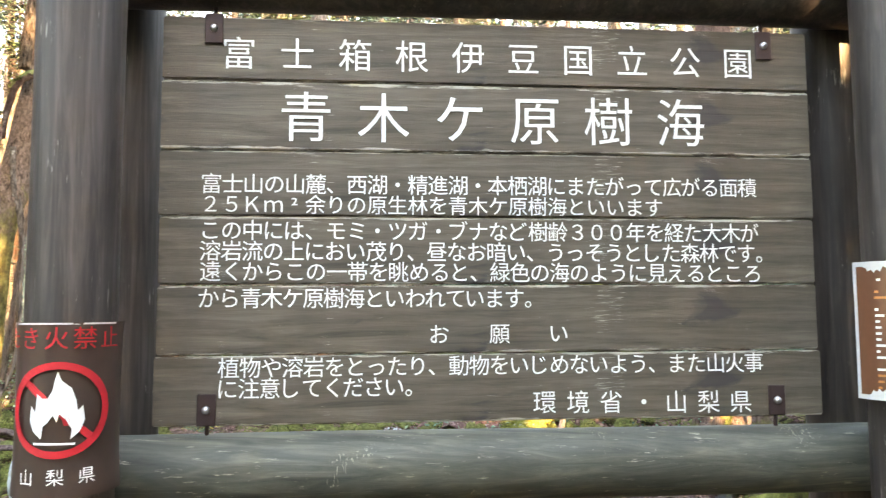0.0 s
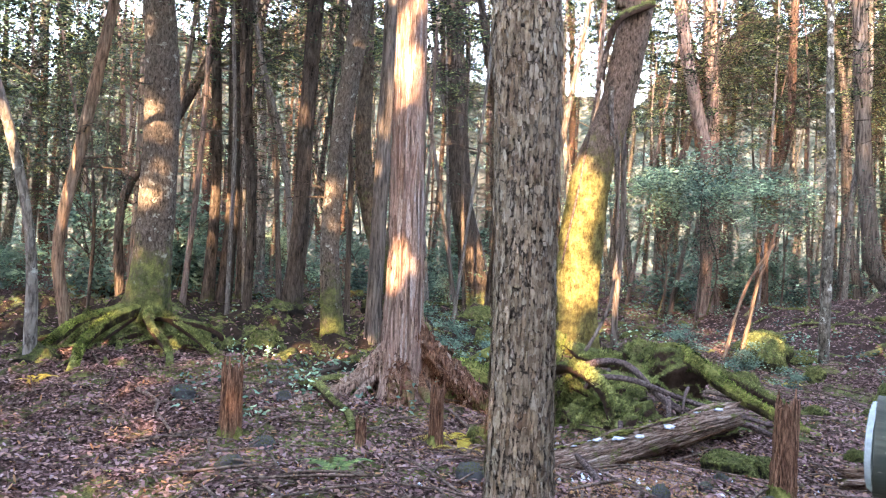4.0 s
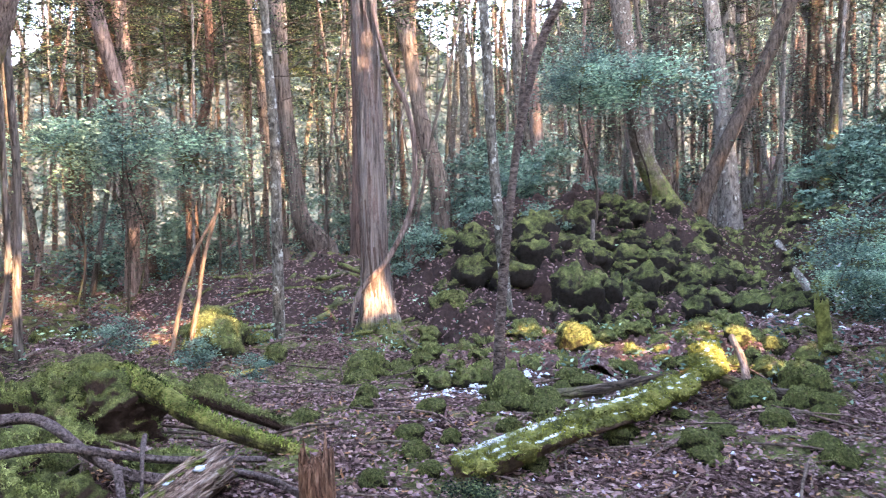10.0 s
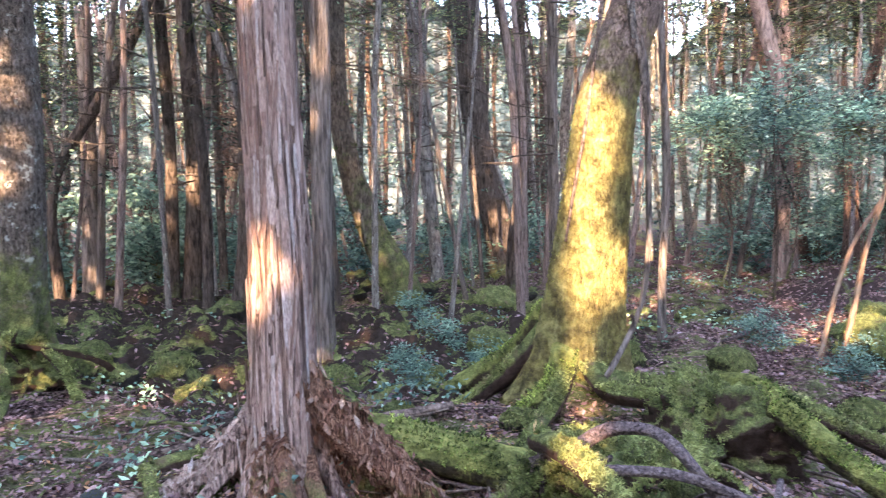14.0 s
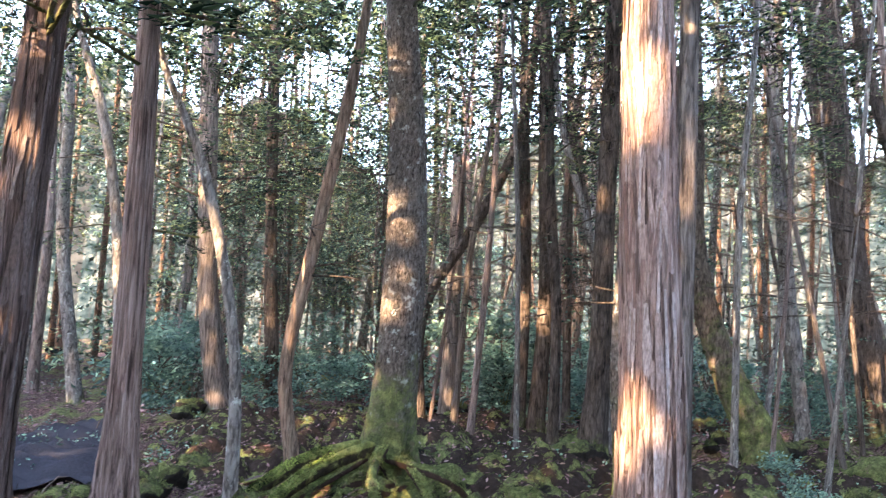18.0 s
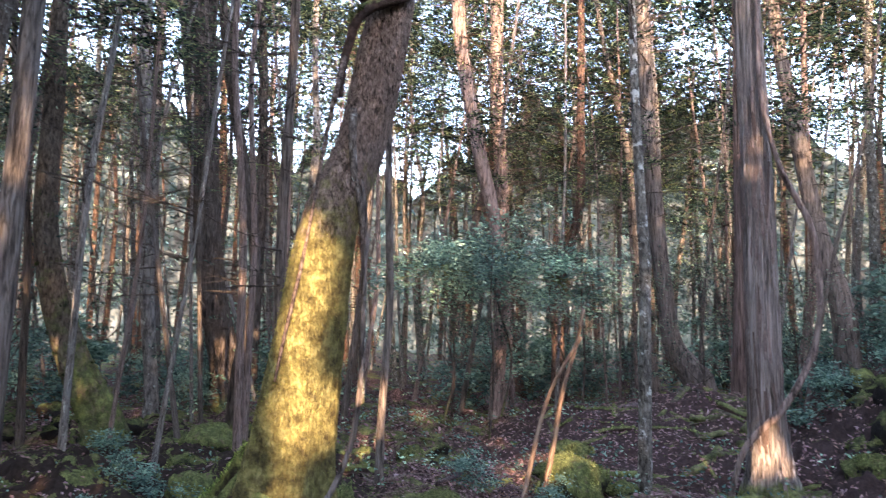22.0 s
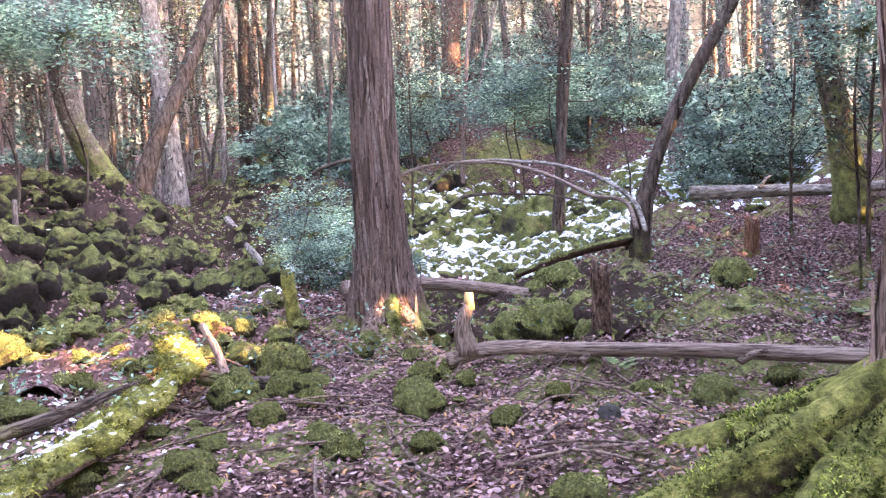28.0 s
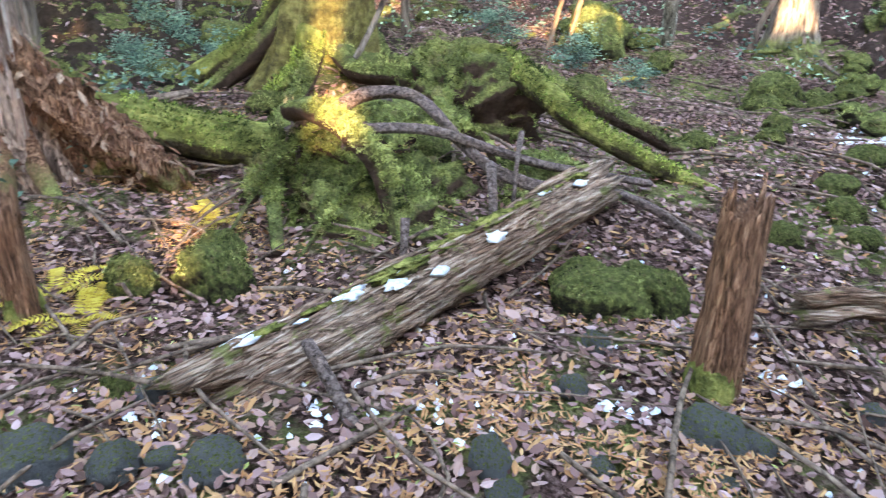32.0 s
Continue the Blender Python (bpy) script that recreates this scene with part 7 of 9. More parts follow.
for x, y, w in ((5.42, 8.18, 0.78), (3.95, 6.72, 0.5), (-1.92, 9.22, 0.42), (-3.62, 10.75, 0.95), (-3.95, 11.2, 0.5), (-1.92, 9.2, 0.52), (-0.8, 7.72, 0.5), (-0.55, 7.66, 0.36), (-0.95, 10.2, 0.4), (-0.86, 8.9, 0.36), (-0.2, 8.3, 0.34), (-1.3, 9.7, 0.3), (-0.3, 9.1, 0.36), (-1.56, 6.58, 0.22), (1.52, 7.8, 0.55), (1.05, 7.51, 0.33), (0.75, 6.11, 0.26), (0.11, 6.35, 0.26), (0.4, 6.77, 0.2), (-0.6, 7.49, 0.22), (-0.99, 7.45, 0.26), (-3.17, 10.94, 0.41), (-4.4, 9.26, 0.53), (-6.25, 12.54, 0.52), (-4.09, 12.6, 0.8), (-3.45, 11.07, 0.38), (-4.68, 6.65, 0.33), (-6.29, 7.55, 0.45), (-5.55, 6.45, 0.32), (-8.06, 7.93, 0.55), (-7.64, 6.53, 0.58), (-3.11, 8.15, 0.46)):
    stone(x, y, w, "moss")
for x, y, w in ((-2.29, 7.28, 0.31), (-8.52, 11.28, 0.65), (-8.15, 6.2, 0.58), (-9.12, 5.9, 0.7), (-7.14, 7.93, 0.76), (-9.79, 6.73, 0.59), (-8.92, 7.24, 0.49), (-7.54, 6.03, 0.44), (-5.28, 4.88, 0.24), (-8.47, 11.12, 0.94), (-7.76, 11.0, 0.6), (-2.48, 5.46, 0.3), (-2.31, 5.61, 0.2), (-1.25, 5.66, 0.32), (-1.8, 6.24, 0.21), (-3.33, 6.01, 0.23), (2.69, 5.55, 0.34), (2.91, 5.2, 0.42), (3.33, 4.94, 0.32), (1.79, 6.7, 0.34), (1.58, 5.74, 0.22), (0.46, 6.98, 0.31), (1.4, 7.28, 0.32), (0.84, 6.39, 0.29)):
    stone(x, y, w, "moss")
for x, y, w in ((-2.9, 10.3, 0.4), (-2.39, 5.36, 0.42), (-2.22, 5.5, 0.3), (-3.47, 4.2, 0.14), (-1.97, 8.87, 0.42), (-3.7, 4.9, 0.36), (-3.8, 5.05, 0.3), (-3.95, 4.75, 0.3), (3.86, 7.21, 0.67), (6.48, 6.64, 0.73), (1.04, 5.81, 0.21), (0.15, 6.55, 0.3), (2.2, 5.85, 0.22), (1.1, 4.95, 0.3), (4.6, 7.6, 0.7), (5.0, 8.8, 0.6), (6.0, 9.6, 0.6), (-6.8, 6.9, 0.6), (-6.5, 8.6, 0.7), (-7.3, 9.4, 0.6), (-5.9, 9.4, 0.5), (-5.2, 8.9, 0.5)):
    stone(x, y, w, "moss")
# the lava mound and the snowy hollow
mrng = random.Random(21)
heap("lava_rubble", "moss-covered lava blocks piled into a mound", [(mrng.uniform(-1.0, 1.9), mrng.uniform(11.4, 14.0), 0.12 + 0.5 * mrng.random() ** 2.5, mrng.uniform(0.0, 0.3), mrng.uniform(0.7, 1.5)) for k in range(230)] + [(mrng.uniform(1.8, 3.6), mrng.uniform(11.0, 14.4), 0.1 + 0.4 * mrng.random() ** 2, 0.1, 1.0) for k in range(170)], "moss", 0.1)
heap("moss_hummocks", "low moss cushions on small stones before the lava mound", [(mrng.uniform(-1.5, 2.3), mrng.uniform(8.3, 11.4), mrng.uniform(0.08, 0.3), 0.15, 0.8) for k in range(150)], "soft", 0.03)
heap("snowy_stones", "mossy stones in the hollow dusted with snow", [(mrng.gauss(8.3, 1.4), mrng.gauss(11.4, 1.1), mrng.uniform(0.12, 0.42), 0.15, 0.9) for k in range(190)], "snow")
heap("ridge_stones", "small mossy stones along the lava ridge", [(mrng.uniform(3.2, 9.5), mrng.uniform(12.2, 16.5), mrng.uniform(0.12, 0.5), 0.2, 1.0) for k in range(120)], "moss")
stone(9.3, 11.6, 1.3, "snow", 0.2, "large boulder capped with snow", tall=1.1)
heap("hummock_stones", "low mossy stones under the leaning trees", [(mrng.uniform(-11, -5.4), mrng.uniform(5.4, 13), mrng.uniform(0.12, 0.4), 0.25, 0.9) for k in range(60)] + [(mrng.uniform(-17, -8.5), mrng.uniform(3.6, 12), mrng.uniform(0.15, 0.5), 0.25, 0.85) for k in range(110)] + [(mrng.uniform(-9.9, -8.6), mrng.uniform(0.6, 3.4), mrng.uniform(0.15, 0.4), 0.2, 0.8) for k in range(24)], "moss")
for k in range(140):
    x, y = mrng.uniform(-3.0, 3.4), mrng.uniform(6.3, 11.3)
    if abs(x + 2.6 - 0.1 * (y - 8)) > 0.7:
        stone(x, y, mrng.uniform(0.1, 0.3), "moss", 0.18, tall=mrng.uniform(0.8, 1.3))
for x, y, w in ((-1.96, 4.73, 0.2), (-1.85, 4.76, 0.12), (-2.33, 5.02, 0.13), (-2.43, 4.3, 0.15), (-2.36, 4.22, 0.1), (-3.0, 4.03, 0.16), (-3.12, 4.0, 0.1), (-3.39, 3.87, 0.2), (-3.23, 3.95, 0.16), (-3.36, 4.23, 0.13), (-2.34, 4.74, 0.11), (-1.91, 4.54, 0.08), (-1.55, 5.05, 0.1), (-2.2, 4.45, 0.09), (-6.34, 3.91, 0.24), (-5.72, 4.46, 0.16), (-4.9, 3.6, 0.2), (-4.6, 3.1, 0.18), (-2.6, 4.0, 0.1), (-1.4, 4.5, 0.08), (1.9, 5.3, 0.14)):
    stone(x, y, w * 0.85, "bare", 0.17, tall=0.85)


def strewn(me, count, seed):
    """Small dead leaves lying on a mesh where it is not steep."""
    rng = np.random.default_rng(seed + 7)
    n = len(me.vertices)
    co, no = np.empty(n * 3, np.float32), np.empty(n * 3, np.float32)
    me.vertices.foreach_get("co", co)
    me.vertex_normals.foreach_get("vector", no)
    co, no = co.reshape(-1, 3), no.reshape(-1, 3)
    good = np.where(no[:, 2] > 0.5)[0]
    k = rng.choice(good, count)
    way = np.cross(no[k], rng.normal(size=(count, 3)))
    way /= np.linalg.norm(way, axis=1)[:, None]
    v, q = leaf_flat(co[k] + no[k] * 0.015 + rng.normal(0, 0.015, (count, 3)), way, np.cross(no[k], way), 0.05 * rng.uniform(0.5, 1.5, count), 0.028, 0.2)
    return raw_mesh("fallen_leaves", v, q, LITTER)


def carpet(name, label, cx, cy, rx, ry, seed, mat, high, cell, sunk=0.0, leaves=420, tufts=700):
    """Moss and lava as packed lumps of two sizes over the ground, sinking into it at a ragged rim."""
    n = int(max(rx, ry) * 50)
    u = np.linspace(-1.1, 1.1, n)
    U, V = np.meshgrid(u, u, indexing="ij")
    X, Y = cx + U * rx, cy + V * ry
    Z = np.empty_like(X)
    for i in range(n):
        for j in range(n):
            p = Vector((X[i, j], Y[i, j], seed))
            p = p + 0.12 * noise.noise_vector(p * 2.5)
            a, b = noise.voronoi(p / cell)[0][0], noise.voronoi(p / (cell * 0.36) + Vector((5, 0, 0)))[0][0]
            Z[i, j] = math.sqrt(max(0.0, 1 - (a / 0.8) ** 2)) * (0.55 + 0.9 * noise.noise(p * 0.9)) + 0.42 * math.sqrt(max(0.0, 1 - (b / 0.75) ** 2)) + 0.2 * noise.noise(p * 7) + 0.12 * noise.noise(p * 19) + 0.5 * noise.noise(p * 0.7 + Vector((0, 9, 0)))
    edge = np.clip((1 - np.hypot(U, V)) * 2.2, -1.2, 0.5)
    Z = lift(X, Y) + high * (Z - 0.35 + edge) - sunk
    i, j = np.meshgrid(np.arange(n - 1), np.arange(n - 1), indexing="ij")
    a = i * n + j
    me = raw_mesh(name, np.stack([X, Y, Z], -1).reshape(-1, 3), np.stack([a, a + n, a + n + 1, a + 1], -1).reshape(-1, 4), mat, True)
    ob = tagged(hang(name, me), label, "mossy ground", kind="stuff")
    tagged(hang("fallen_leaves", strewn(me, int(rx * ry * leaves), seed), ob, "brown leaves in the dips"), kind="stuff")
    tagged(hang("moss", fuzz(me, int(rx * ry * tufts), seed, 0.03, 0.88, None, MOSS_TUFT_DARK), ob, "tufts of green moss"), kind="stuff")


carpet("mossy_lava", "dark lava mound under patches of green moss", 1.2, 13.1, 3.0, 2.2, 3, LAVA_MOUND, 0.3, 0.36, 0.0, 1800, 1100)
carpet("leafy_bank", "dark brown leaf-littered bank with bare soil", -2.9, 13.6, 2.7, 2.0, 21, BANK_SOIL, 0.08, 0.4, 0.02, 1500, 160)
carpet("mossy_ground", "low moss hummocks and stones before the lava mound", 0.35, 10.15, 2.2, 1.6, 5, LITTER_SOIL, 0.12, 0.34, 0.05, 2600, 320)
carpet("mossy_ground", "dark mossy hummocks between the thin trunks", -8.0, 8.6, 2.9, 2.9, 8, LAVA_SOIL, 0.2, 0.5, 0.02)
carpet("mossy_ground", "dark mossy hummocks behind the hemlock", -12.2, 6.4, 3.0, 3.2, 9, LAVA_SOIL, 0.22, 0.55, 0.02)
carpet("mossy_ground", "mossy lava lumps below the snowy hollow", 4.7, 8.0, 1.3, 1.4, 12, LAVA_SOIL, 0.18, 0.36, 0.0)
carpet("mossy_ground", "lumpy mossy lava in the gully", 5.0, 14.3, 2.2, 2.0, 13, LAVA_SOIL, 0.25, 0.45, 0.0)


def crawl(name, x, y, way, long, r, mat, label, seed):
    """A root or branch that creeps over the ground."""
    rng = np.random.default_rng(seed)
    rows, o = [], None
    for k in range(7):
        z = float(lift(x, y)) + r * rng.uniform(-0.2, 1.2)
        rows.append((x, y, z, r * (1 - 0.09 * k)))
        way += rng.normal(0, 0.35)
        x, y = x + math.cos(way) * long / 6, y + math.sin(way) * long / 6
    top = thing(name, rows[0][:3], label, "root" if "root" in name else "branch", "roots and branches on the floor")
    me = stem_mesh("wood", rows, mat, 9, 0.1, rows[0][:3], seed=seed, rough=0.12)
    w = hang("wood", me, top)
    if mat == MOSS_WOOD:
        tagged(hang("moss", fuzz(me, 700, seed, 0.025), w, "short green moss"), kind="stuff")


crng = np.random.default_rng(55)
for k in range(46):
    x, y = crng.uniform(-5.2, -0.6), crng.uniform(11.9, 15.4)
    crawl("surface_root", x, y, crng.uniform(0, 6.28), crng.uniform(0.8, 2.2), crng.uniform(0.03, 0.08), BARK["dark"] if k % 3 else MOSS_WOOD, "dark surface root on the shaded bank", 500 + k)
for k in range(70):
    x, y = crng.uniform(-11.5, -5.4), crng.uniform(4.6, 12.5)
    crawl("surface_root", x, y, crng.uniform(0, 6.28), crng.uniform(0.8, 2.4), crng.uniform(0.025, 0.07), MOSS_WOOD if k % 3 else ROOT, "gnarled surface root on the mossy forest floor", 200 + k)
for k in range(60):
    x, y = crng.uniform(-3.5, 9), crng.uniform(12.0, 17.5)
    crawl("surface_root", x, y, crng.uniform(0, 6.28), crng.uniform(0.8, 2.2), crng.uniform(0.025, 0.06), MOSS_WOOD if k % 2 else ROOT, "gnarled surface root on the lava ridge", 300 + k)
for k in range(34):
    x, y = crng.uniform(-1.0, 4.2), crng.uniform(11.2, 15.0)
    crawl("fallen_branch", x, y, crng.uniform(0, 6.28), crng.uniform(0.6, 1.8), crng.uniform(0.012, 0.035), DRIFT if k % 2 else BARK["dark"], "dead branch lying over the lava mound", 640 + k)
for k in range(46):
    d, a = crng.uniform(4.2, 12), radians(crng.uniform(-65, 80))
    x, y = -1.8 - d * math.sin(a), 2.8 + d * math.cos(a)
    crawl("fallen_branch", x, y, crng.uniform(0, 6.28), crng.uniform(0.5, 1.6), crng.uniform(0.01, 0.028), DRIFT if k % 3 else BARK["dark"], "thin fallen branch on the leaf litter", 400 + k)

for k in range(16):
    x, y = crng.uniform(-7.0, -5.7), crng.uniform(4.6, 6.2)
    crawl("fallen_branch", x, y, crng.uniform(0.5, 1.6) + (3.14 if k % 2 else 0), crng.uniform(0.7, 1.5), crng.uniform(0.012, 0.03), BARK["dark"] if k % 3 else DRIFT, "dark fallen branch in the tangle beside the red cedar", 760 + k)

# ---- bushes, young evergreens and ferns ----
frng = np.random.default_rng(77)


def bush(x, y, size, kind=0, label="evergreen shrub with small glossy leaves", name="shrub"):
    z = float(lift(x, y))
    o = thing(name, (x, y, z - 0.02), label, "shrub", "forest shrubs")
    m = Matrix.Rotation(frng.uniform(0, 6.28), 4, "Z") @ Matrix.Scale(size, 4)
    tagged(hang("foliage", BUSHES[kind][0], o, "", m), kind="stuff")
    tagged(hang("twig_wood", BUSHES[kind][1], o, "", m), kind="stuff")
    return o


for x, y, s in ((3.6, 10.3, 0.7), (4.4, 11.2, 0.8), (5.1, 10.6, 1.0), (5.3, 11.4, 1.2), (-6.0, 8.0, 0.5), (-6.4, 7.3, 0.45), (-5.9, 7.0, 0.4), (-7.0, 8.3, 0.6), (-8.0, 9.0, 0.6), (-1.3, 5.6, 0.35), (-3.6, 9.7, 0.5), (-3.0, 9.4, 0.4), (-4.4, 10.0, 0.5), (-1.2, 13.3, 1.0), (0.6, 13.4, 0.9), (2.2, 15.9, 0.9), (-0.2, 14.8, 0.9)):
    bush(x, y, s, 3 if s < 0.4 else int(x * 7) % 3)
for k in range(90):
    d, a = frng.uniform(14.5, 27), radians(frng.uniform(-75, 95))
    x, y = -1.8 - d * math.sin(a), 3 + d * math.cos(a)
    if abs(y - 1.3) > 1.6 or x > -9:
        bush(x, y, frng.uniform(1.2, 2.6), k % 3)


for k in range(34):
    d, a = frng.uniform(14, 21), radians(frng.uniform(-72, -34))
    x, y = -1.8 - d * math.sin(a), 3 + d * math.cos(a)
    if math.hypot(x - 8.5, y - 11.5) > 2.6:
        bush(x, y, frng.uniform(0.9, 2.0), k % 3)


def young_tree(x, y, high, k):
    """A thin understorey evergreen, leafy from knee height."""
    z = float(lift(x, y))
    o = thing("young_evergreen", (x, y, z), "thin understorey evergreen with drooping leafy sprays", "tree", "understorey evergreens")
    s = high / 5.2
    hang("trunk", YOUNG_STEM, o, "", Matrix.Diagonal((s, s, s, 1)))
    m = Matrix.Rotation(frng.uniform(0, 6.28), 4, "Z") @ Matrix.Diagonal((s, s, s, 1))
    hang("crown", LEAFY[k % 3][0], o, "", m)
    tagged(hang("branch_wood", LEAFY[k % 3][1], o, "", m), kind="stuff")


def spray_tree(x, y, z, wide, k):
    """A slim evergreen whose leafy sprays spread at one height."""
    g = float(lift(x, y))
    o = thing("broadleaf_sapling", (x, y, g), "slim evergreen sapling with spreading sprays of teal leaves", "tree", "understorey evergreens")
    hang("trunk", stem_mesh("trunk", [(0, 0, -0.1, 0.022), (0.16, 0.08, (z - g) * 0.35, 0.018), (-0.12, 0.05, (z - g) * 0.75, 0.015), (0, 0, z - g + wide * 0.5, 0.005)], BARK["dark"], 8, 0.3, seed=k), o)
    m = Matrix.Translation((0, 0, z - g)) @ Matrix.Rotation(k * 1.9, 4, "Z") @ Matrix.Diagonal((wide, wide, wide * 0.8, 1))
    hang("crown", SPRAYS[k % 2][0], o, "spreading teal leaves", m)
    tagged(hang("branch_wood", SPRAYS[k % 2][1], o, "", m), kind="stuff")


SPRAYS = [leaf_crown(46 + k, (0, 0, 0), (1.0, 1.0, 0.75), 34, 70, 0.075, SHRUB, 0.01) for k in range(2)]
for k, (x, y, z, wide) in enumerate(((2.19, 13.43, 3.41, 1.15), (1.31, 13.27, 3.60, 0.80), (-6.42, 13.94, 2.59, 1.20), (-5.04, 15.46, 2.53, 1.20), (9.73, 11.31, 3.13, 1.20), (-5.81, 14.92, 2.93, 1.20), (7.08, 5.54, 2.73, 0.80), (10.06, 12.60, 2.73, 1.00), (10.09, 12.41, 2.96, 1.10), (9.55, 14.46, 3.14, 1.10), (10.42, 10.24, 2.67, 0.90), (1.48, 13.90, 3.42, 0.90))):
    spray_tree(x, y, z, wide, k)
for k, (x, y, high, wide) in enumerate(((3.85, 10.7, 0.75, 0.62), (4.3, 11.2, 1.0, 0.7), (3.5, 10.35, 0.45, 0.45), (4.6, 10.75, 0.6, 0.5))):
    spray_tree(x, y, float(lift(x, y)) + high, wide, k)
YOUNG_STEM = stem_mesh("trunk", [(0, 0, -0.1, 0.035), (0.08, 0.03, 1.5, 0.03), (0.02, -0.05, 3.2, 0.02), (0.05, 0, 5.0, 0.006)], BARK["dark"], 8, 0.3)
for x, y, h in ((4.3, 17.6, 5.5), (2.6, 18.4, 5.0), (7.2, 17.0, 4.6), (-5.6, 13.8, 3.3), (-4.6, 15.4, 3.2), (-6.8, 15.2, 3.6), (-2.9, 17.2, 3.2), (-1.4, 17.6, 3.0), (7.6, 12.9, 3.6), (-12.5, 6.2, 5.0), (-11.8, 10.6, 5.6), (9.0, 14.6, 4.2), (8.6, 6.8, 3.8), (7.9, 5.7, 4.4)):
    young_tree(x, y, h, int(h * 10))
for k in range(75):
    d, a = frng.uniform(17, 31), radians(frng.uniform(-80, 100))
    x, y = -1.8 - d * math.sin(a), 3 + d * math.cos(a)
    if 0.1 < a < 1.13 and k % 4:
        frng.uniform(size=2)
    elif abs(y - 1.3) > 2.2 or x > -9:
        young_tree(x, y, frng.uniform(3.5, 7.5), k)


def fern_mesh(seed, mat, fronds, long):
    rng = np.random.default_rng(seed)
    cen, way, side = [], [], []
    for k in range(fronds):
        az = rng.uniform(0, 6.28)
        out, cross = np.array([math.cos(az), math.sin(az), 0]), np.array([-math.sin(az), math.cos(az), 0])
        far = long * rng.uniform(0.6, 1.0)
        for u in np.linspace(0.15, 1, 14):
            p = out * far * u + np.array([0, 0, far * (0.75 * u - 0.6 * u * u)])
            for s in (-1, 1):
                w = 0.2 * far * (1.15 - u)
                cen.append(p + cross * s * w * 0.5)
                way.append(cross * s + out * 0.4)
                side.append(out + np.array([0, 0, 0.3]))
    cen, way, side = map(np.array, (cen, way, side))
    way /= np.linalg.norm(way, axis=1)[:, None]
    side /= np.linalg.norm(side, axis=1)[:, None]
    v, q = leaf_flat(cen, way, side, 0.2 * long, 0.05 * long, 0.1)
    return raw_mesh("fronds", v, q, mat)


FERNS = [fern_mesh(90, FERN, 9, 0.3), fern_mesh(91, GOLD, 9, 0.28)]
for x, y, k in ((4.37, 6.36, 0), (5.34, 6.02, 0), (4.6, 5.0, 0), (4.9, 5.6, 0), (-3.94, 3.34, 0), (-4.02, 5.3, 1), (-3.93, 4.51, 1), (-4.15, 4.6, 1), (-3.85, 6.05, 1), (-5.6, 9.3, 1), (-5.3, 9.0, 1), (-10.3, 6.6, 1), (-10.8, 7.2, 1), (-11.6, 5.6, 1), (-12.3, 7.4, 0), (-9.7, 7.8, 1), (-11.2, 8.2, 1), (3.0, 5.9, 0), (6.0, 5.2, 0), (-4.3, 6.5, 1), (-3.9, 6.4, 0), (-2.6, 6.2, 0), (-3.9, 10.8, 1), (-6.9, 12.5, 1), (-6.6, 12.3, 1), (-3.2, 9.8, 1), (-4.3, 10.6, 1), (-7.6, 3.3, 1), (-12.5, 7.9, 1), (-12.2, 7.5, 1), (-12.9, 8.1, 1), (-13.2, 6.9, 1), (-12.7, 6.4, 1), (-13.6, 6.2, 1), (-14.3, 9.4, 1), (-13.9, 9.0, 1)):
    o = hang("fern", FERNS[k], None, "", pose(x, y, float(lift(x, y)), 0, 0, frng.uniform(0, 360)))
    o.scale = (frng.uniform(0.6, 1.1),) * 3
    tagged(o, ("small green fern in the leaf litter", "yellow fern with sun-patch brightness in its colour")[k], "fern", "ferns")

# ---- the rest of the forest ----
PROTO = []
for k, (kind, lab) in enumerate((("lichen_thin", "lichen-grey trunk in the deep forest"), ("pink", "pinkish-brown trunk in the deep forest"), ("grey", "grey trunk in the deep forest"), ("pale", "pale trunk in the deep forest"))):
    for j in range(2):
        b = np.random.default_rng(k * 2 + j).normal(0, 0.16, (3, 2))
        PROTO.append((stem_mesh("trunk", [(0, 0, -0.4, 0.17), (b[0, 0] * 0.5, b[0, 1] * 0.5, 1.2, 0.135), (*b[0], 3, 0.125), (*b[1] * 1.5, 6, 0.1), (*b[2], 9.5, 0.07), (0, 0, 13, 0.02)], BARK[kind], 12, 0.3, ridges=0.03, seed=k + 4 * j, flare=0.3), lab, kind))
spots = [(-1.8, 3.0)]
placed = 0
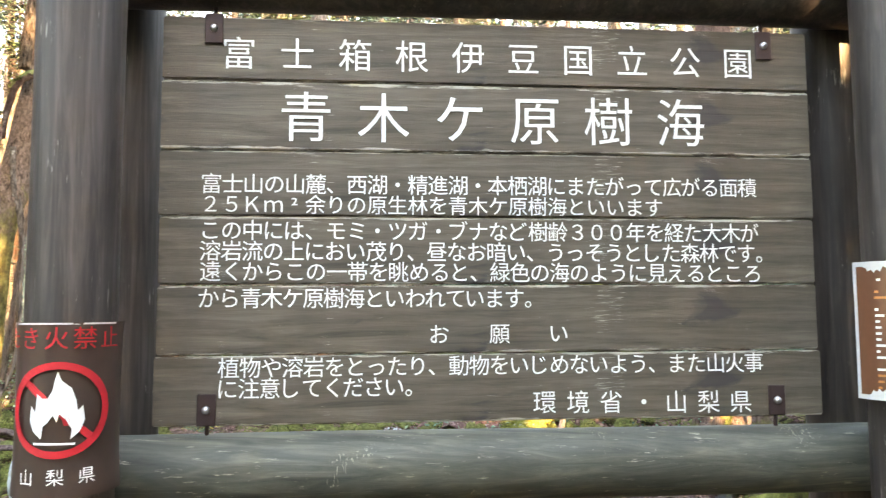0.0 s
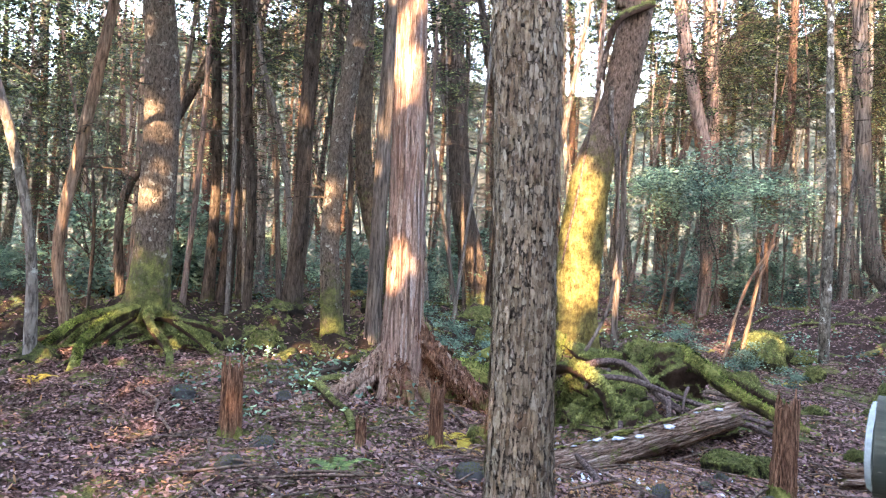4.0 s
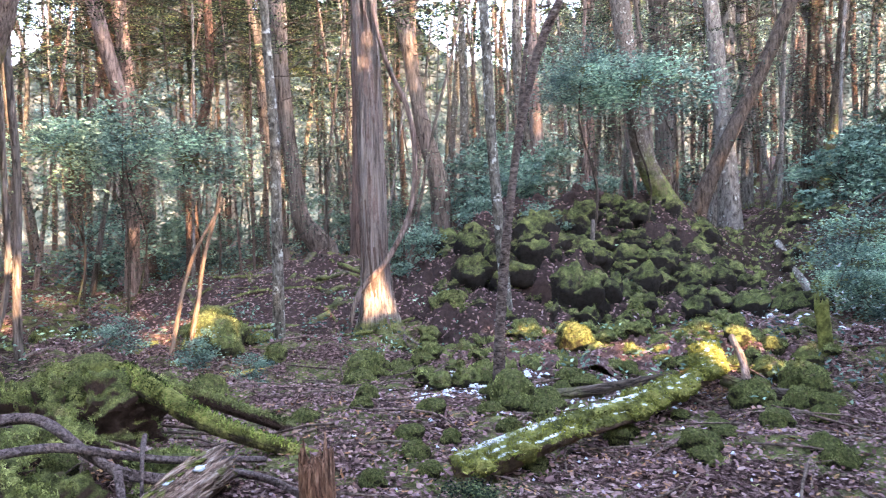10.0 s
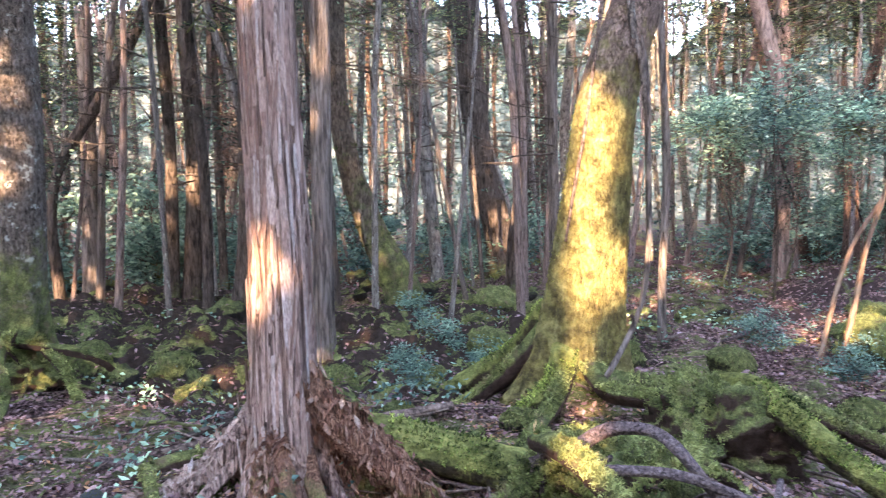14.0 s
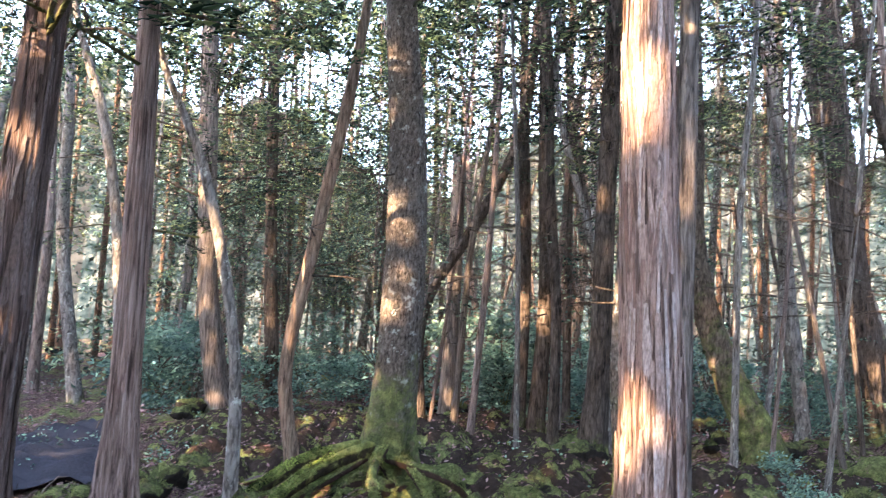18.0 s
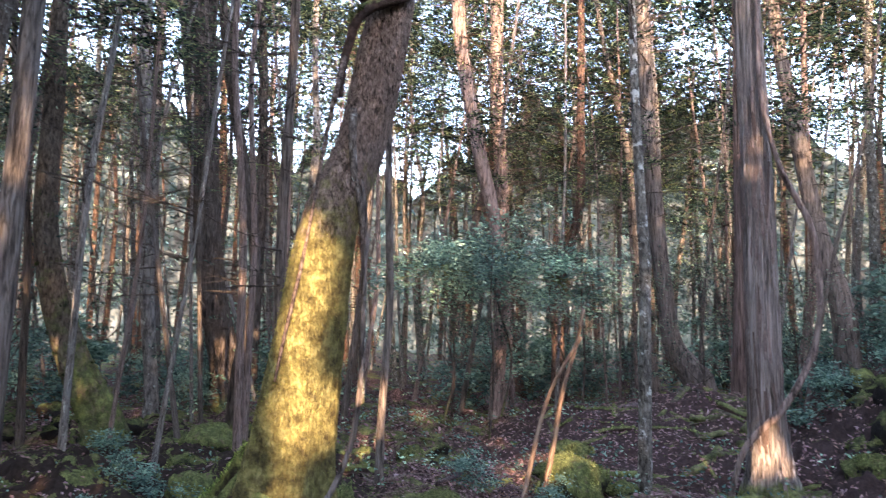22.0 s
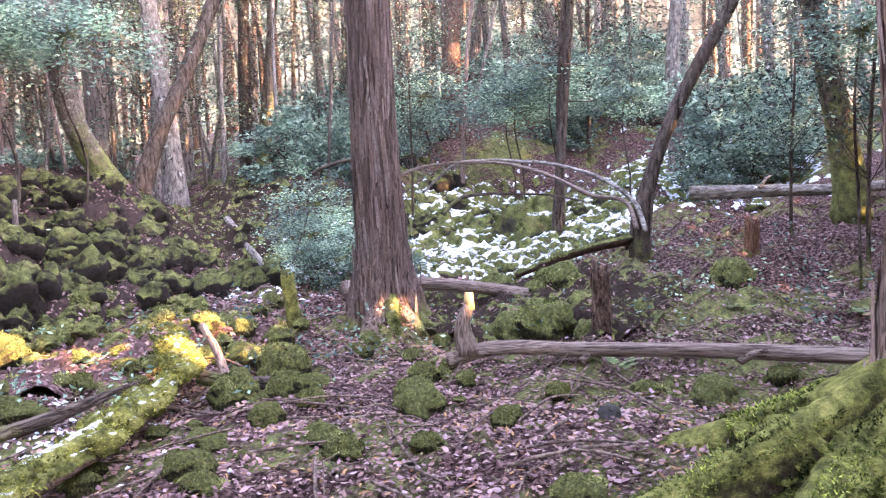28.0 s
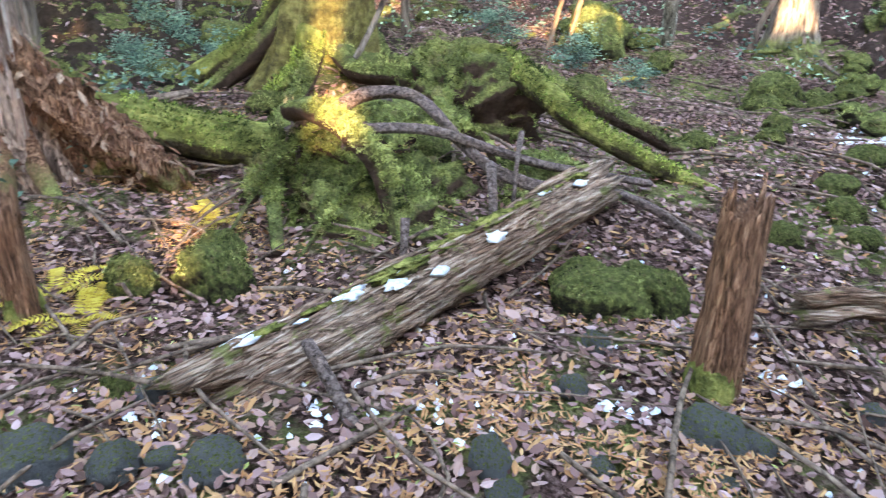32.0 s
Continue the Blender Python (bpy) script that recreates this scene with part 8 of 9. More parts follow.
while placed < 210:
    d, a = 16 + 18 * frng.uniform(0, 1) ** 0.8, radians(frng.uniform(-85, 105))
    x, y = -1.8 - d * math.sin(a), 3 + d * math.cos(a)
    if any((x - p) ** 2 + (y - q) ** 2 < 1.0 for p, q in spots) or (abs(y - 1.3) < 1.8 and x < -9):
        continue
    spots.append((x, y))
    me, lab, kind = PROTO[placed % 8]
    s = 0.24 + 0.8 * frng.uniform() ** 2.2
    o = thing("forest_tree", (x, y, float(lift(x, y))), lab, "tree", "forest trees")
    tilt = Matrix.Rotation(radians(frng.normal(0, 4.5)), 4, "X") @ Matrix.Rotation(radians(frng.normal(0, 4.5)), 4, "Y")
    m = tilt @ Matrix.Rotation(frng.uniform(0, 6.28), 4, "Z") @ Matrix.Diagonal((s, s, 1, 1))
    hang("trunk", me, o, "", m)
    c = CONIFER[placed % 4]
    low = frng.uniform(2.0, 5.0) if a > 1.15 else frng.uniform(5.5, 8.5)
    w = tilt @ Matrix.Translation((0, 0, low)) @ Matrix.Rotation(frng.uniform(0, 6.28), 4, "Z") @ Matrix.Diagonal((1, 1, frng.uniform(0.7, 1.0), 1))
    if (a > 0.1 and not 0.68 < a < 1.15) or placed % 3 == 0:
        hang("crown", c[0], o, "", w)
        tagged(hang("branch_wood", c[1], o, "", w), kind="stuff")
    if placed % 2 == 0:
        tagged(hang("dead_wood", DEAD[placed % 3], o, "", tilt), kind="stuff")
    placed += 1

placed = 0
srng = np.random.default_rng(61)
while placed < 105:
    d, a = (srng.uniform(8.5, 21), radians(srng.uniform(34, 70))) if placed < 40 else (srng.uniform(14.5, 24), radians(srng.uniform(-48, 36)))
    x, y = -1.8 - d * math.sin(a), 3 + d * math.cos(a)
    if any((x - p) ** 2 + (y - q) ** 2 < 0.5 for p, q in spots):
        continue
    spots.append((x, y))
    me, lab, kind = PROTO[(2, 4, 6, 5, 3, 7)[placed % 6]]
    s = srng.uniform(0.22, 0.5)
    o = thing("thin_tree", (x, y, float(lift(x, y))), "thin " + ("pale", "grey")[kind == "grey"] + " trunk among the mossy stones", "tree", "thin trees")
    tilt = Matrix.Rotation(radians(srng.normal(0, 6)), 4, "X") @ Matrix.Rotation(radians(srng.normal(0, 6)), 4, "Y")
    hang("trunk", me, o, "", tilt @ Matrix.Rotation(srng.uniform(0, 6.28), 4, "Z") @ Matrix.Diagonal((s, s, 0.9, 1)))
    tagged(hang("dead_wood", DEAD[placed % 3], o, "", tilt), kind="stuff")
    placed += 1

for k in range(16):
    d, a = srng.uniform(15.5, 26), radians(srng.uniform(80, 101))
    x, y = -1.8 - d * math.sin(a), 3 + d * math.cos(a)
    o = thing("forest_tree", (x, y, float(lift(x, y))), PROTO[k % 8][1], "tree", "forest trees")
    s = srng.uniform(0.35, 1.0)
    hang("trunk", PROTO[k % 8][0], o, "", Matrix.Rotation(radians(srng.normal(0, 4)), 4, "X") @ Matrix.Rotation(srng.uniform(0, 6.28), 4, "Z") @ Matrix.Diagonal((s, s, 1, 1)))


def far_wood(name, label, count, near, far, a0, a1, low, high, leaf, power, mat, seed):
    """Foliage as flat drooping sprays of leaves, in drifts with gaps between."""
    rng = np.random.default_rng(seed)
    per = 18
    n = int(count * 1.5 / per)
    d, a = rng.uniform(near, far, n), np.radians(rng.uniform(a0, a1, n))
    x, y = -1.8 - d * np.sin(a), 3 + d * np.cos(a)
    z = lift(x, y) + low + (high - low) * rng.uniform(0, 1, n) ** power
    keep = np.sin(x * 0.9 + z * 0.8 + seed) + np.sin(y * 1.1 - z * 0.9) + np.sin(z * 1.5 + x * 0.5 - y * 0.4) + rng.normal(0, 0.4, n) > (-0.25 if low >= 6 else 0.3)
    c = np.stack([x, y, z], -1)[keep]
    n = len(c)
    az = rng.uniform(0, 6.283, n)
    out = np.stack([np.cos(az), np.sin(az), rng.uniform(-0.45, 0.2, n)], -1)
    cross = np.stack([-np.sin(az), np.cos(az), rng.normal(0, 0.15, n)], -1)
    loose = 0.22 if mat == NEEDLES else 0.6
    long = leaf * 6.5 * rng.uniform(0.6, 1.4, n)
    out, cross, long, c = (np.repeat(p, per, 0) for p in (out, cross, long, c))
    n = len(c)
    u, w = rng.uniform(0.05, 1, n), rng.uniform(-1, 1, n)
    wide = 0.36 * (1.15 - u) * long * w
    c = c + out * (u * long)[:, None] + cross * wide[:, None] - np.stack([0 * u, 0 * u, 0.3 * np.abs(wide) + 0.25 * long * u * u], -1) + rng.normal(0, leaf * 0.25 * loose, (n, 3))
    way = out * 0.75 + cross * np.sign(w)[:, None] * 0.75 + rng.normal(0, loose, (n, 3))
    way /= np.linalg.norm(way, axis=1)[:, None]
    side = np.cross(way, np.array([0, 0, 1.0]) + rng.normal(0, loose, (n, 3)))
    side /= np.linalg.norm(side, axis=1)[:, None] + 1e-9
    v, q = leaf_flat(c, way, side, leaf * rng.uniform(0.6, 1.4, n), leaf * 0.42 * rng.uniform(0.6, 1.3, n))
    return tagged(hang(name, raw_mesh(name, v, q, mat)), label, "foliage", kind="stuff")


far_wood("far_foliage", "dense dim evergreen foliage of the far woods", 9000, 24, 42, -10, 38, 0, 6, 0.2, 1.2, BROAD, 1)
far_wood("far_foliage", "thin evergreen foliage with daylight between the trunks", 8000, 24, 42, 38, 66, 0, 6, 0.2, 1.2, BROAD, 31)
far_wood("far_foliage", "dense dim evergreen foliage beside the path", 20000, 24, 42, 66, 115, 0, 9, 0.2, 1.2, BROAD, 33)
far_wood("far_foliage", "evergreen foliage beyond the slope, paled in colour for haze", 30000, 19, 42, -95, -14, 0, 11, 0.17, 1.1, SHRUB_HAZED, 8)
far_wood("far_foliage", "evergreen foliage deep in the woods with haze in its colour", 22000, 44, 58, -95, 115, 0, 15, 0.4, 1.0, SHRUB_HAZED, 5)
far_wood("far_foliage", "thin high evergreen foliage of the far woods", 14000, 22, 46, 0, 40, 7, 21, 0.22, 1.15, NEEDLES, 2)
far_wood("far_foliage", "high evergreen foliage over the lava mound", 16000, 18, 34, -14, 35, 7.5, 19, 0.16, 1.0, NEEDLES, 17)
far_wood("far_foliage", "evergreen sprays hanging between the trunks", 10000, 18, 34, -25, 24, 3.5, 12, 0.15, 0.9, NEEDLES, 19)
far_wood("far_foliage", "sunlit upper foliage behind the tall pine", 6000, 26, 42, 2, 40, 4.5, 17, 0.19, 0.9, BROAD, 29)
far_wood("far_foliage", "dense hemlock sprays over the path", 32000, 13, 30, 68, 112, 2.3, 12, 0.14, 0.9, NEEDLES, 23)
far_wood("far_foliage", "high evergreen foliage with daylight behind it", 9000, 22, 46, 40, 65, 9, 21, 0.22, 1.15, NEEDLES, 37)
far_wood("far_foliage", "high evergreen foliage above the path", 30000, 22, 46, 65, 115, 6, 21, 0.22, 1.15, NEEDLES, 39)
far_wood("far_foliage", "high needle sprays between the far trunks", 4000, 24, 42, 14, 38, 5, 16, 0.19, 1.0, NEEDLES, 43)
far_wood("far_foliage", "high needle sprays beyond the lava mound", 8000, 24, 42, -10, 8, 5, 16, 0.19, 1.0, NEEDLES, 47)
far_wood("far_foliage", "near hemlock sprays hanging over the path", 52000, 9.5, 16, 66, 104, 3.6, 11, 0.075, 0.9, NEEDLES, 53)
far_wood("far_foliage", "fine hemlock sprays between the nearer trunks", 7000, 10, 19, 38, 66, 3.2, 10, 0.075, 1.1, NEEDLES, 59)
far_wood("far_foliage", "fine evergreen sprays high over the pines", 18000, 15, 26, 22, 52, 7, 15, 0.11, 1.0, NEEDLES, 61)
far_wood("far_foliage", "low teal evergreen leaves among the trunks", 16000, 13, 22, -5, 62, 0.2, 3.4, 0.075, 1.2, BROAD, 67)
far_wood("far_foliage", "dim canopy high behind the thin trunks", 12000, 30, 46, 28, 70, 12, 25, 0.32, 0.9, NEEDLES, 71)
far_wood("far_foliage", "dim canopy high behind the lava mound", 13000, 26, 46, -24, 16, 7, 24, 0.3, 0.9, NEEDLES, 73)
far_wood("far_foliage", "dim canopy high over the path", 9000, 24, 44, 66, 108, 9, 25, 0.3, 0.9, NEEDLES, 79)
far_wood("far_foliage", "broken canopy over the trunks", 26000, 18, 34, -22, 62, 10, 21, 0.24, 0.9, NEEDLES, 83)
far_wood("far_foliage", "broken canopy over the path", 14000, 14, 30, 62, 104, 7, 18, 0.2, 0.9, NEEDLES, 89)
far_wood("far_foliage", "thin high evergreen foliage over the slope", 13000, 22, 46, -95, 0, 6, 21, 0.22, 1.15, NEEDLES, 7)
far_wood("far_foliage", "layered canopy against the sky behind the lava mound", 46000, 26, 42, -14, 17, 8.5, 22, 0.28, 0.85, NEEDLES, 97)
far_wood("far_foliage", "layered canopy against the sky behind the mossy trunk", 34000, 26, 42, 20, 44, 11, 23, 0.28, 0.85, NEEDLES, 101)
far_wood("far_foliage", "layered canopy against the sky over the path", 36000, 20, 36, 66, 96, 8, 21, 0.28, 0.85, NEEDLES, 103)
far_wood("far_foliage", "dark evergreen foliage where the path bends away", 16000, 15.5, 27, 80, 104, 0.2, 7, 0.13, 1.0, BROAD, 107)
far_wood("far_foliage", "dim layered boughs between the ridge trunks", 12000, 24, 38, -17, 4, 5.5, 15, 0.3, 0.8, NEEDLES, 109)


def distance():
    """A glowing sheet for the woods beyond sixty metres, with a ragged treetop line."""
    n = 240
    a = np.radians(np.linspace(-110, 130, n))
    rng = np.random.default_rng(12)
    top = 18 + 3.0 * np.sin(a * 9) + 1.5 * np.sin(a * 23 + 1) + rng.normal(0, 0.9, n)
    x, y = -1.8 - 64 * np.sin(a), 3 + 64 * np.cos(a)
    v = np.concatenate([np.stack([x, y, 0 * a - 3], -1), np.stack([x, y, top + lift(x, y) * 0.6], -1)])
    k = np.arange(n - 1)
    return raw_mesh("glowing_woods_sheet", v, np.stack([k, k + 1, k + n + 1, k + n], -1), BACKDROP)


tagged(hang("backdrop", distance()), "glowing backdrop of distant woods, haze and sunlight painted in", "backdrop", kind="structure")


def far_trunks():
    rng = np.random.default_rng(9)
    pieces = []
    for k in range(230):
        d, a = rng.uniform(28, 46), radians(rng.uniform(-95, 115))
        x, y = -1.8 - d * math.sin(a), 3 + d * math.cos(a)
        z, r = float(lift(x, y)), rng.uniform(0.06, 0.2)
        pieces.append(tube([(x, y, z - 0.3, r), (x + rng.normal(0, 0.3), y, z + 7, r * 0.7), (x + rng.normal(0, 0.6), y, z + 15, r * 0.3)], 6, 2.5, seed=k, closed=False))
    a = joined(pieces)
    return raw_mesh("far_trunks", a[0], a[1], BARK["pine"], True, a[2])


tagged(hang("far_trunks", far_trunks()), "many slim trunks of the far woods", "tree trunks", kind="stuff")

# unseen leaf screen added sunward; its gaps let low sun fall on chosen spots
GAPS = ((-5.05, 5.05, 1.3, 0.1), (-5.05, 5.05, 1.08, 0.1), (-5.05, 5.05, 0.6, 0.0), (-5.07, 5.05, 2.6, 0.06), (-5.07, 5.05, 2.95, 0.12), (-4.6, 7.3, 2.25, 0.14), (-4.6, 7.3, 2.0, 0.2), (-4.65, 7.3, 1.7, 0.2), (-4.66, 7.3, 1.4, 0.17), (-4.68, 7.3, 1.1, 0.17), (-4.7, 7.3, 0.8, 0.15), (-4.68, 7.2, 0.5, 0.12), (-1.85, 11.3, 0.36, 0.09), (-1.85, 11.3, 0.58, 0.1), (-1.85, 11.3, 0.78, 0.07), (-3.9, 10.5, 0.3, 0.14), (-3.65, 10.4, 0.95, 0.06), (-3.5, 10.4, 1.5, 0.06), (-6.0, 19.3, 1.5, 0.22))
GAPS2 = ((-6.8, 12.4, 0.2, 0.14), (-3.2, 9.8, 0.15, 0.1), (-3.7, 11.0, 0.25, 0.12), (1.0, 8.6, 0.25, 0.2), (0.85, 8.1, 0.2, 0.1), (1.5, 9.4, 0.2, 0.16), (3.1, 8.25, 0.2, 0.1), (2.44, 6.8, 0.5, 0.06), (-10.0, 10.1, 1.2, 0.16), (-9.15, 5.15, 2.7, 0.14), (-9.15, 5.1, 1.9, 0.1), (-8.25, 2.7, 0.5, 0.14), (-8.25, 2.7, 2.6, 0.1), (-3.95, 5.0, 0.12, 0.14), (-3.8, 5.9, 0.4, 0.14), (-5.5, 9.8, 0.4, 0.2), (-12.8, 8.9, 2.0, 0.2), (-12.0, 14.7, 4.6, 0.2), (-12.05, 14.7, 5.9, 0.2), (0.4, 9.8, 0.3, 0.14))


def sun_screen():
    rng = np.random.default_rng(31)
    count = 60000
    flat = np.array([SUN_WAY.x, SUN_WAY.y, 0]) / math.hypot(SUN_WAY.x, SUN_WAY.y)
    cross = np.array([-flat[1], flat[0], 0])
    depth = rng.uniform(13, 21, count)
    across = rng.uniform(-34, 30, count)
    c = np.array([-2.5, 4.0, 0]) + depth[:, None] * flat + across[:, None] * cross
    c[:, 2] = 13.5 * rng.uniform(0, 1, count) ** 1.1
    lump = np.sin(across * 1.9 + 0.6 * c[:, 2]) + np.sin(c[:, 2] * 2.3 - 0.8 * across) + np.sin(across * 0.7 + 2)
    c = c[((c[:, 2] < 5.2) | (lump < 1.6)) & ((c[:, 2] < 7.0) | (lump < 1.0)) & ((c[:, 2] < 9.0) | (lump < 0.7))]
    s = np.array(SUN_WAY)
    # extra unseen leaves that keep chosen spots out of the sun
    for x, y, z, wide, n in ((0.1, 2.1, 1.7, 0.75, 2600), (-2.2, 2.4, 1.3, 0.5, 1500), (-2.2, 2.4, 2.3, 0.45, 1500), (-2.25, 2.35, 3.3, 0.45, 900), (-4.42, 7.6, 3.35, 0.4, 900), (-1.9, 4.8, 0.2, 0.9, 1600), (2.8, 7.4, 0.6, 1.3, 2200), (0.9, 13.3, 1.5, 1.3, 2600), (-11.8, 14.9, 3.6, 0.9, 1500), (-11.9, 14.8, 7.0, 0.9, 900), (1.9, 13.4, 3.4, 1.0, 1600), (-1.9, 13.5, 1.0, 1.2, 1600), (-5.1, 5.1, 2.1, 0.42, 700), (-1.85, 11.4, 1.75, 0.45, 800), (-5.1, 5.1, 0.5, 0.3, 300)):
        along = rng.uniform(13, 20, n)
        c = np.vstack([c, np.array([x, y, z]) + along[:, None] * s + rng.normal(0, wide, (n, 3))])
    keep = np.ones(len(c), bool)
    for x, y, z, r in GAPS + GAPS2:
        rel = c - (x, y, z)
        off = rel - np.outer(rel @ s, s)
        keep &= np.linalg.norm(off, axis=1) > r + 0.14
    c = c[keep]
    # unseen leaves added to shade the maple
    n = 2600
    band = np.array([-2.3, 2.36, 1.2]) + np.outer(rng.uniform(13, 20, n), s) + rng.normal(0, 0.09, (n, 3)) + np.outer(rng.uniform(0, 2.3, n), (0, 0, 1))
    c = np.vstack([c, band])
    v, q = leaf_quads(c, rng.normal(size=c.shape), 0.5 * rng.uniform(0.7, 1.3, len(c)), 0.36, rng)
    return raw_mesh("sunward_foliage", v, q, NEEDLES)


tagged(hang("sunward_foliage", sun_screen()), "unseen leaf screen added behind the walker to block light", "foliage", kind="stuff")
# unseen foliage added to shut out low sky light from behind and beside
far_wood("rear_foliage", "unseen leaf screen added behind the walker to block light", 26000, 18, 32, 112, 180, 0, 14, 0.6, 0.9, NEEDLES, 3)
far_wood("rear_foliage", "unseen leaf screen added beside the walker to block light", 9000, 18, 32, 242, 264, 0, 14, 0.6, 0.9, NEEDLES, 4)

# ---- leaf litter, twigs and snow crumbs ----
def litter(name, label, count, mat, leaf, seed, spread, width=0.55, near=0.4):
    rng = np.random.default_rng(seed)
    d, a = near + spread * rng.uniform(0, 1, count) ** 0.75, np.radians(rng.uniform(-75, 100, count))
    x, y = -1.8 - d * np.sin(a), 2.6 + d * np.cos(a)
    c = np.stack([x, y, lift(x, y) + rng.uniform(0.008, 0.03, count)], -1)
    w = rng.normal(size=(count, 3))
    w[:, 2] *= 0.3
    w /= np.linalg.norm(w, axis=1)[:, None]
    s = np.cross(w, np.array([0, 0, 1.0]) + rng.normal(0, 0.35, (count, 3)))
    s /= np.linalg.norm(s, axis=1)[:, None]
    size = leaf * rng.uniform(0.5, 1.4, count)
    up = np.cross(w, s)
    n, L, W = count, size[:, None], (size * width)[:, None]
    curl = rng.uniform(-0.1, 0.3, (n, 1)) * W
    p = [c - w * L / 2, c - w * L * 0.2 - s * W * 0.5 + up * curl, c + w * L * 0.22 - s * W * 0.42 + up * curl, c + w * L / 2, c + w * L * 0.22 + s * W * 0.42 + up * curl, c - w * L * 0.2 + s * W * 0.5 + up * curl]
    k = 6 * np.arange(n)[:, None]
    q = np.concatenate([k + (0, 1, 2, 3), k + (0, 3, 4, 5)])
    return tagged(hang(name, raw_mesh(name, np.stack(p, 1).reshape(-1, 3), q, mat)), label, "leaf litter", kind="stuff")


litter("fallen_leaves", "brown and mauve fallen leaves on the forest floor", 105000, LITTER, 0.033, 1, 9.5)
litter("fallen_leaves", "larger curled dry leaves on the forest floor", 6000, LITTER, 0.045, 2, 7.0)
litter("fallen_needles", "yellow-brown needles and scraps on the forest floor", 7000, LITTER_GOLD, 0.04, 3, 5.0, 0.3)
litter("moss_sprigs", "low green moss sprigs between the leaves", 14000, MOSS_TUFT, 0.022, 4, 10.0, 0.3)


litter("fallen_leaves", "fallen leaves deeper in the woods", 26000, LITTER, 0.07, 6, 12.0, near=8.0)


def needle_drift(cx, cy, wide, count, seed):
    rng = np.random.default_rng(seed)
    x, y = rng.normal(cx, wide, count), rng.normal(cy, wide, count)
    keep = np.sin(x * 9) + np.sin(y * 8 + x * 4) > -0.3
    x, y = x[keep], y[keep]
    n = len(x)
    w = rng.normal(size=(n, 3)) * (1, 1, 0.25)
    w /= np.linalg.norm(w, axis=1)[:, None]
    s = np.cross(w, np.array([0, 0, 1.0]))
    v, q = leaf_flat(np.stack([x, y, lift(x, y) + rng.uniform(0.01, 0.03, n)], -1), w, s, 0.03 * rng.uniform(0.5, 1.5, n), 0.009, 0.2)
    return raw_mesh("needle_drift", v, q, LITTER_GOLD)


for k, (cx, cy, wide, count) in enumerate(((-2.0, 4.5, 0.45, 5000), (-1.2, 4.7, 0.4, 2500), (-2.9, 4.2, 0.4, 2500), (3.2, 8.0, 0.5, 3500), (1.1, 8.3, 0.3, 1200), (-4.2, 6.0, 0.5, 3000), (-4.0, 4.9, 0.4, 2500), (-3.9, 10.4, 0.5, 1500))):
    tagged(hang("needle_drift", needle_drift(cx, cy, wide, count, 40 + k)), "drift of orange-brown fallen needles", "leaf litter", kind="stuff")


def seedlings():
    """Low green seedlings in loose patches."""
    rng = np.random.default_rng(18)
    d, a = 3.5 + 16 * rng.uniform(0, 1, 2600) ** 0.8, np.radians(rng.uniform(-75, 95, 2600))
    x, y = -1.8 - d * np.sin(a), 2.6 + d * np.cos(a)
    keep = np.sin(x * 0.9 + 1) + np.sin(y * 0.8 + x * 0.5) + np.where(d > 7, 0.6, -0.7) > 0.2
    x, y = x[keep], y[keep]
    base = np.stack([x, y, lift(x, y)], -1)
    n = 9
    c = np.repeat(base, n, 0) + np.stack([rng.normal(0, 0.07, len(x) * n), rng.normal(0, 0.07, len(x) * n), rng.uniform(0.02, 0.2, len(x) * n)], -1)
    w = rng.normal(size=c.shape)
    w[:, 2] *= 0.4
    v, q = leaf_quads(c, w, 0.055 * rng.uniform(0.5, 1.4, len(c)), 0.028, rng)
    return raw_mesh("seedlings", v, q, SHRUB)


tagged(hang("seedlings", seedlings()), "low green seedlings on the forest floor", "plants", kind="stuff")


def twigs():
    rng = np.random.default_rng(14)
    pieces = []
    for k in range(1500):
        d, a = 1.0 + 13 * rng.uniform() ** 0.8, radians(rng.uniform(-70, 95))
        x, y = -1.8 - d * math.sin(a), 2.6 + d * math.cos(a)
        h, long, r = rng.uniform(0, 6.28), rng.uniform(0.15, 0.9), rng.uniform(0.003, 0.011)
        e = np.array([math.cos(h), math.sin(h), 0]) * long / 2
        b = rng.normal(0, 0.06, 2) * long
        f = lambda p, q, up: (p, q, float(lift(p, q)) + up)
        up = rng.uniform(0.015, 0.06)
        pieces.append(tube([(*f(x - e[0], y - e[1], up), r), (*f(x + b[0], y + b[1], up + 0.02), r * 0.9), (*f(x + e[0], y + e[1], up), r * 0.5)], 5, 0.12, seed=k, closed=False))
    a = joined(pieces)
    return raw_mesh("twigs", a[0], a[1], TWIG, True, a[2])


tagged(hang("fallen_twigs", twigs()), "dark fallen twigs scattered over the leaf litter", "twigs", kind="stuff")


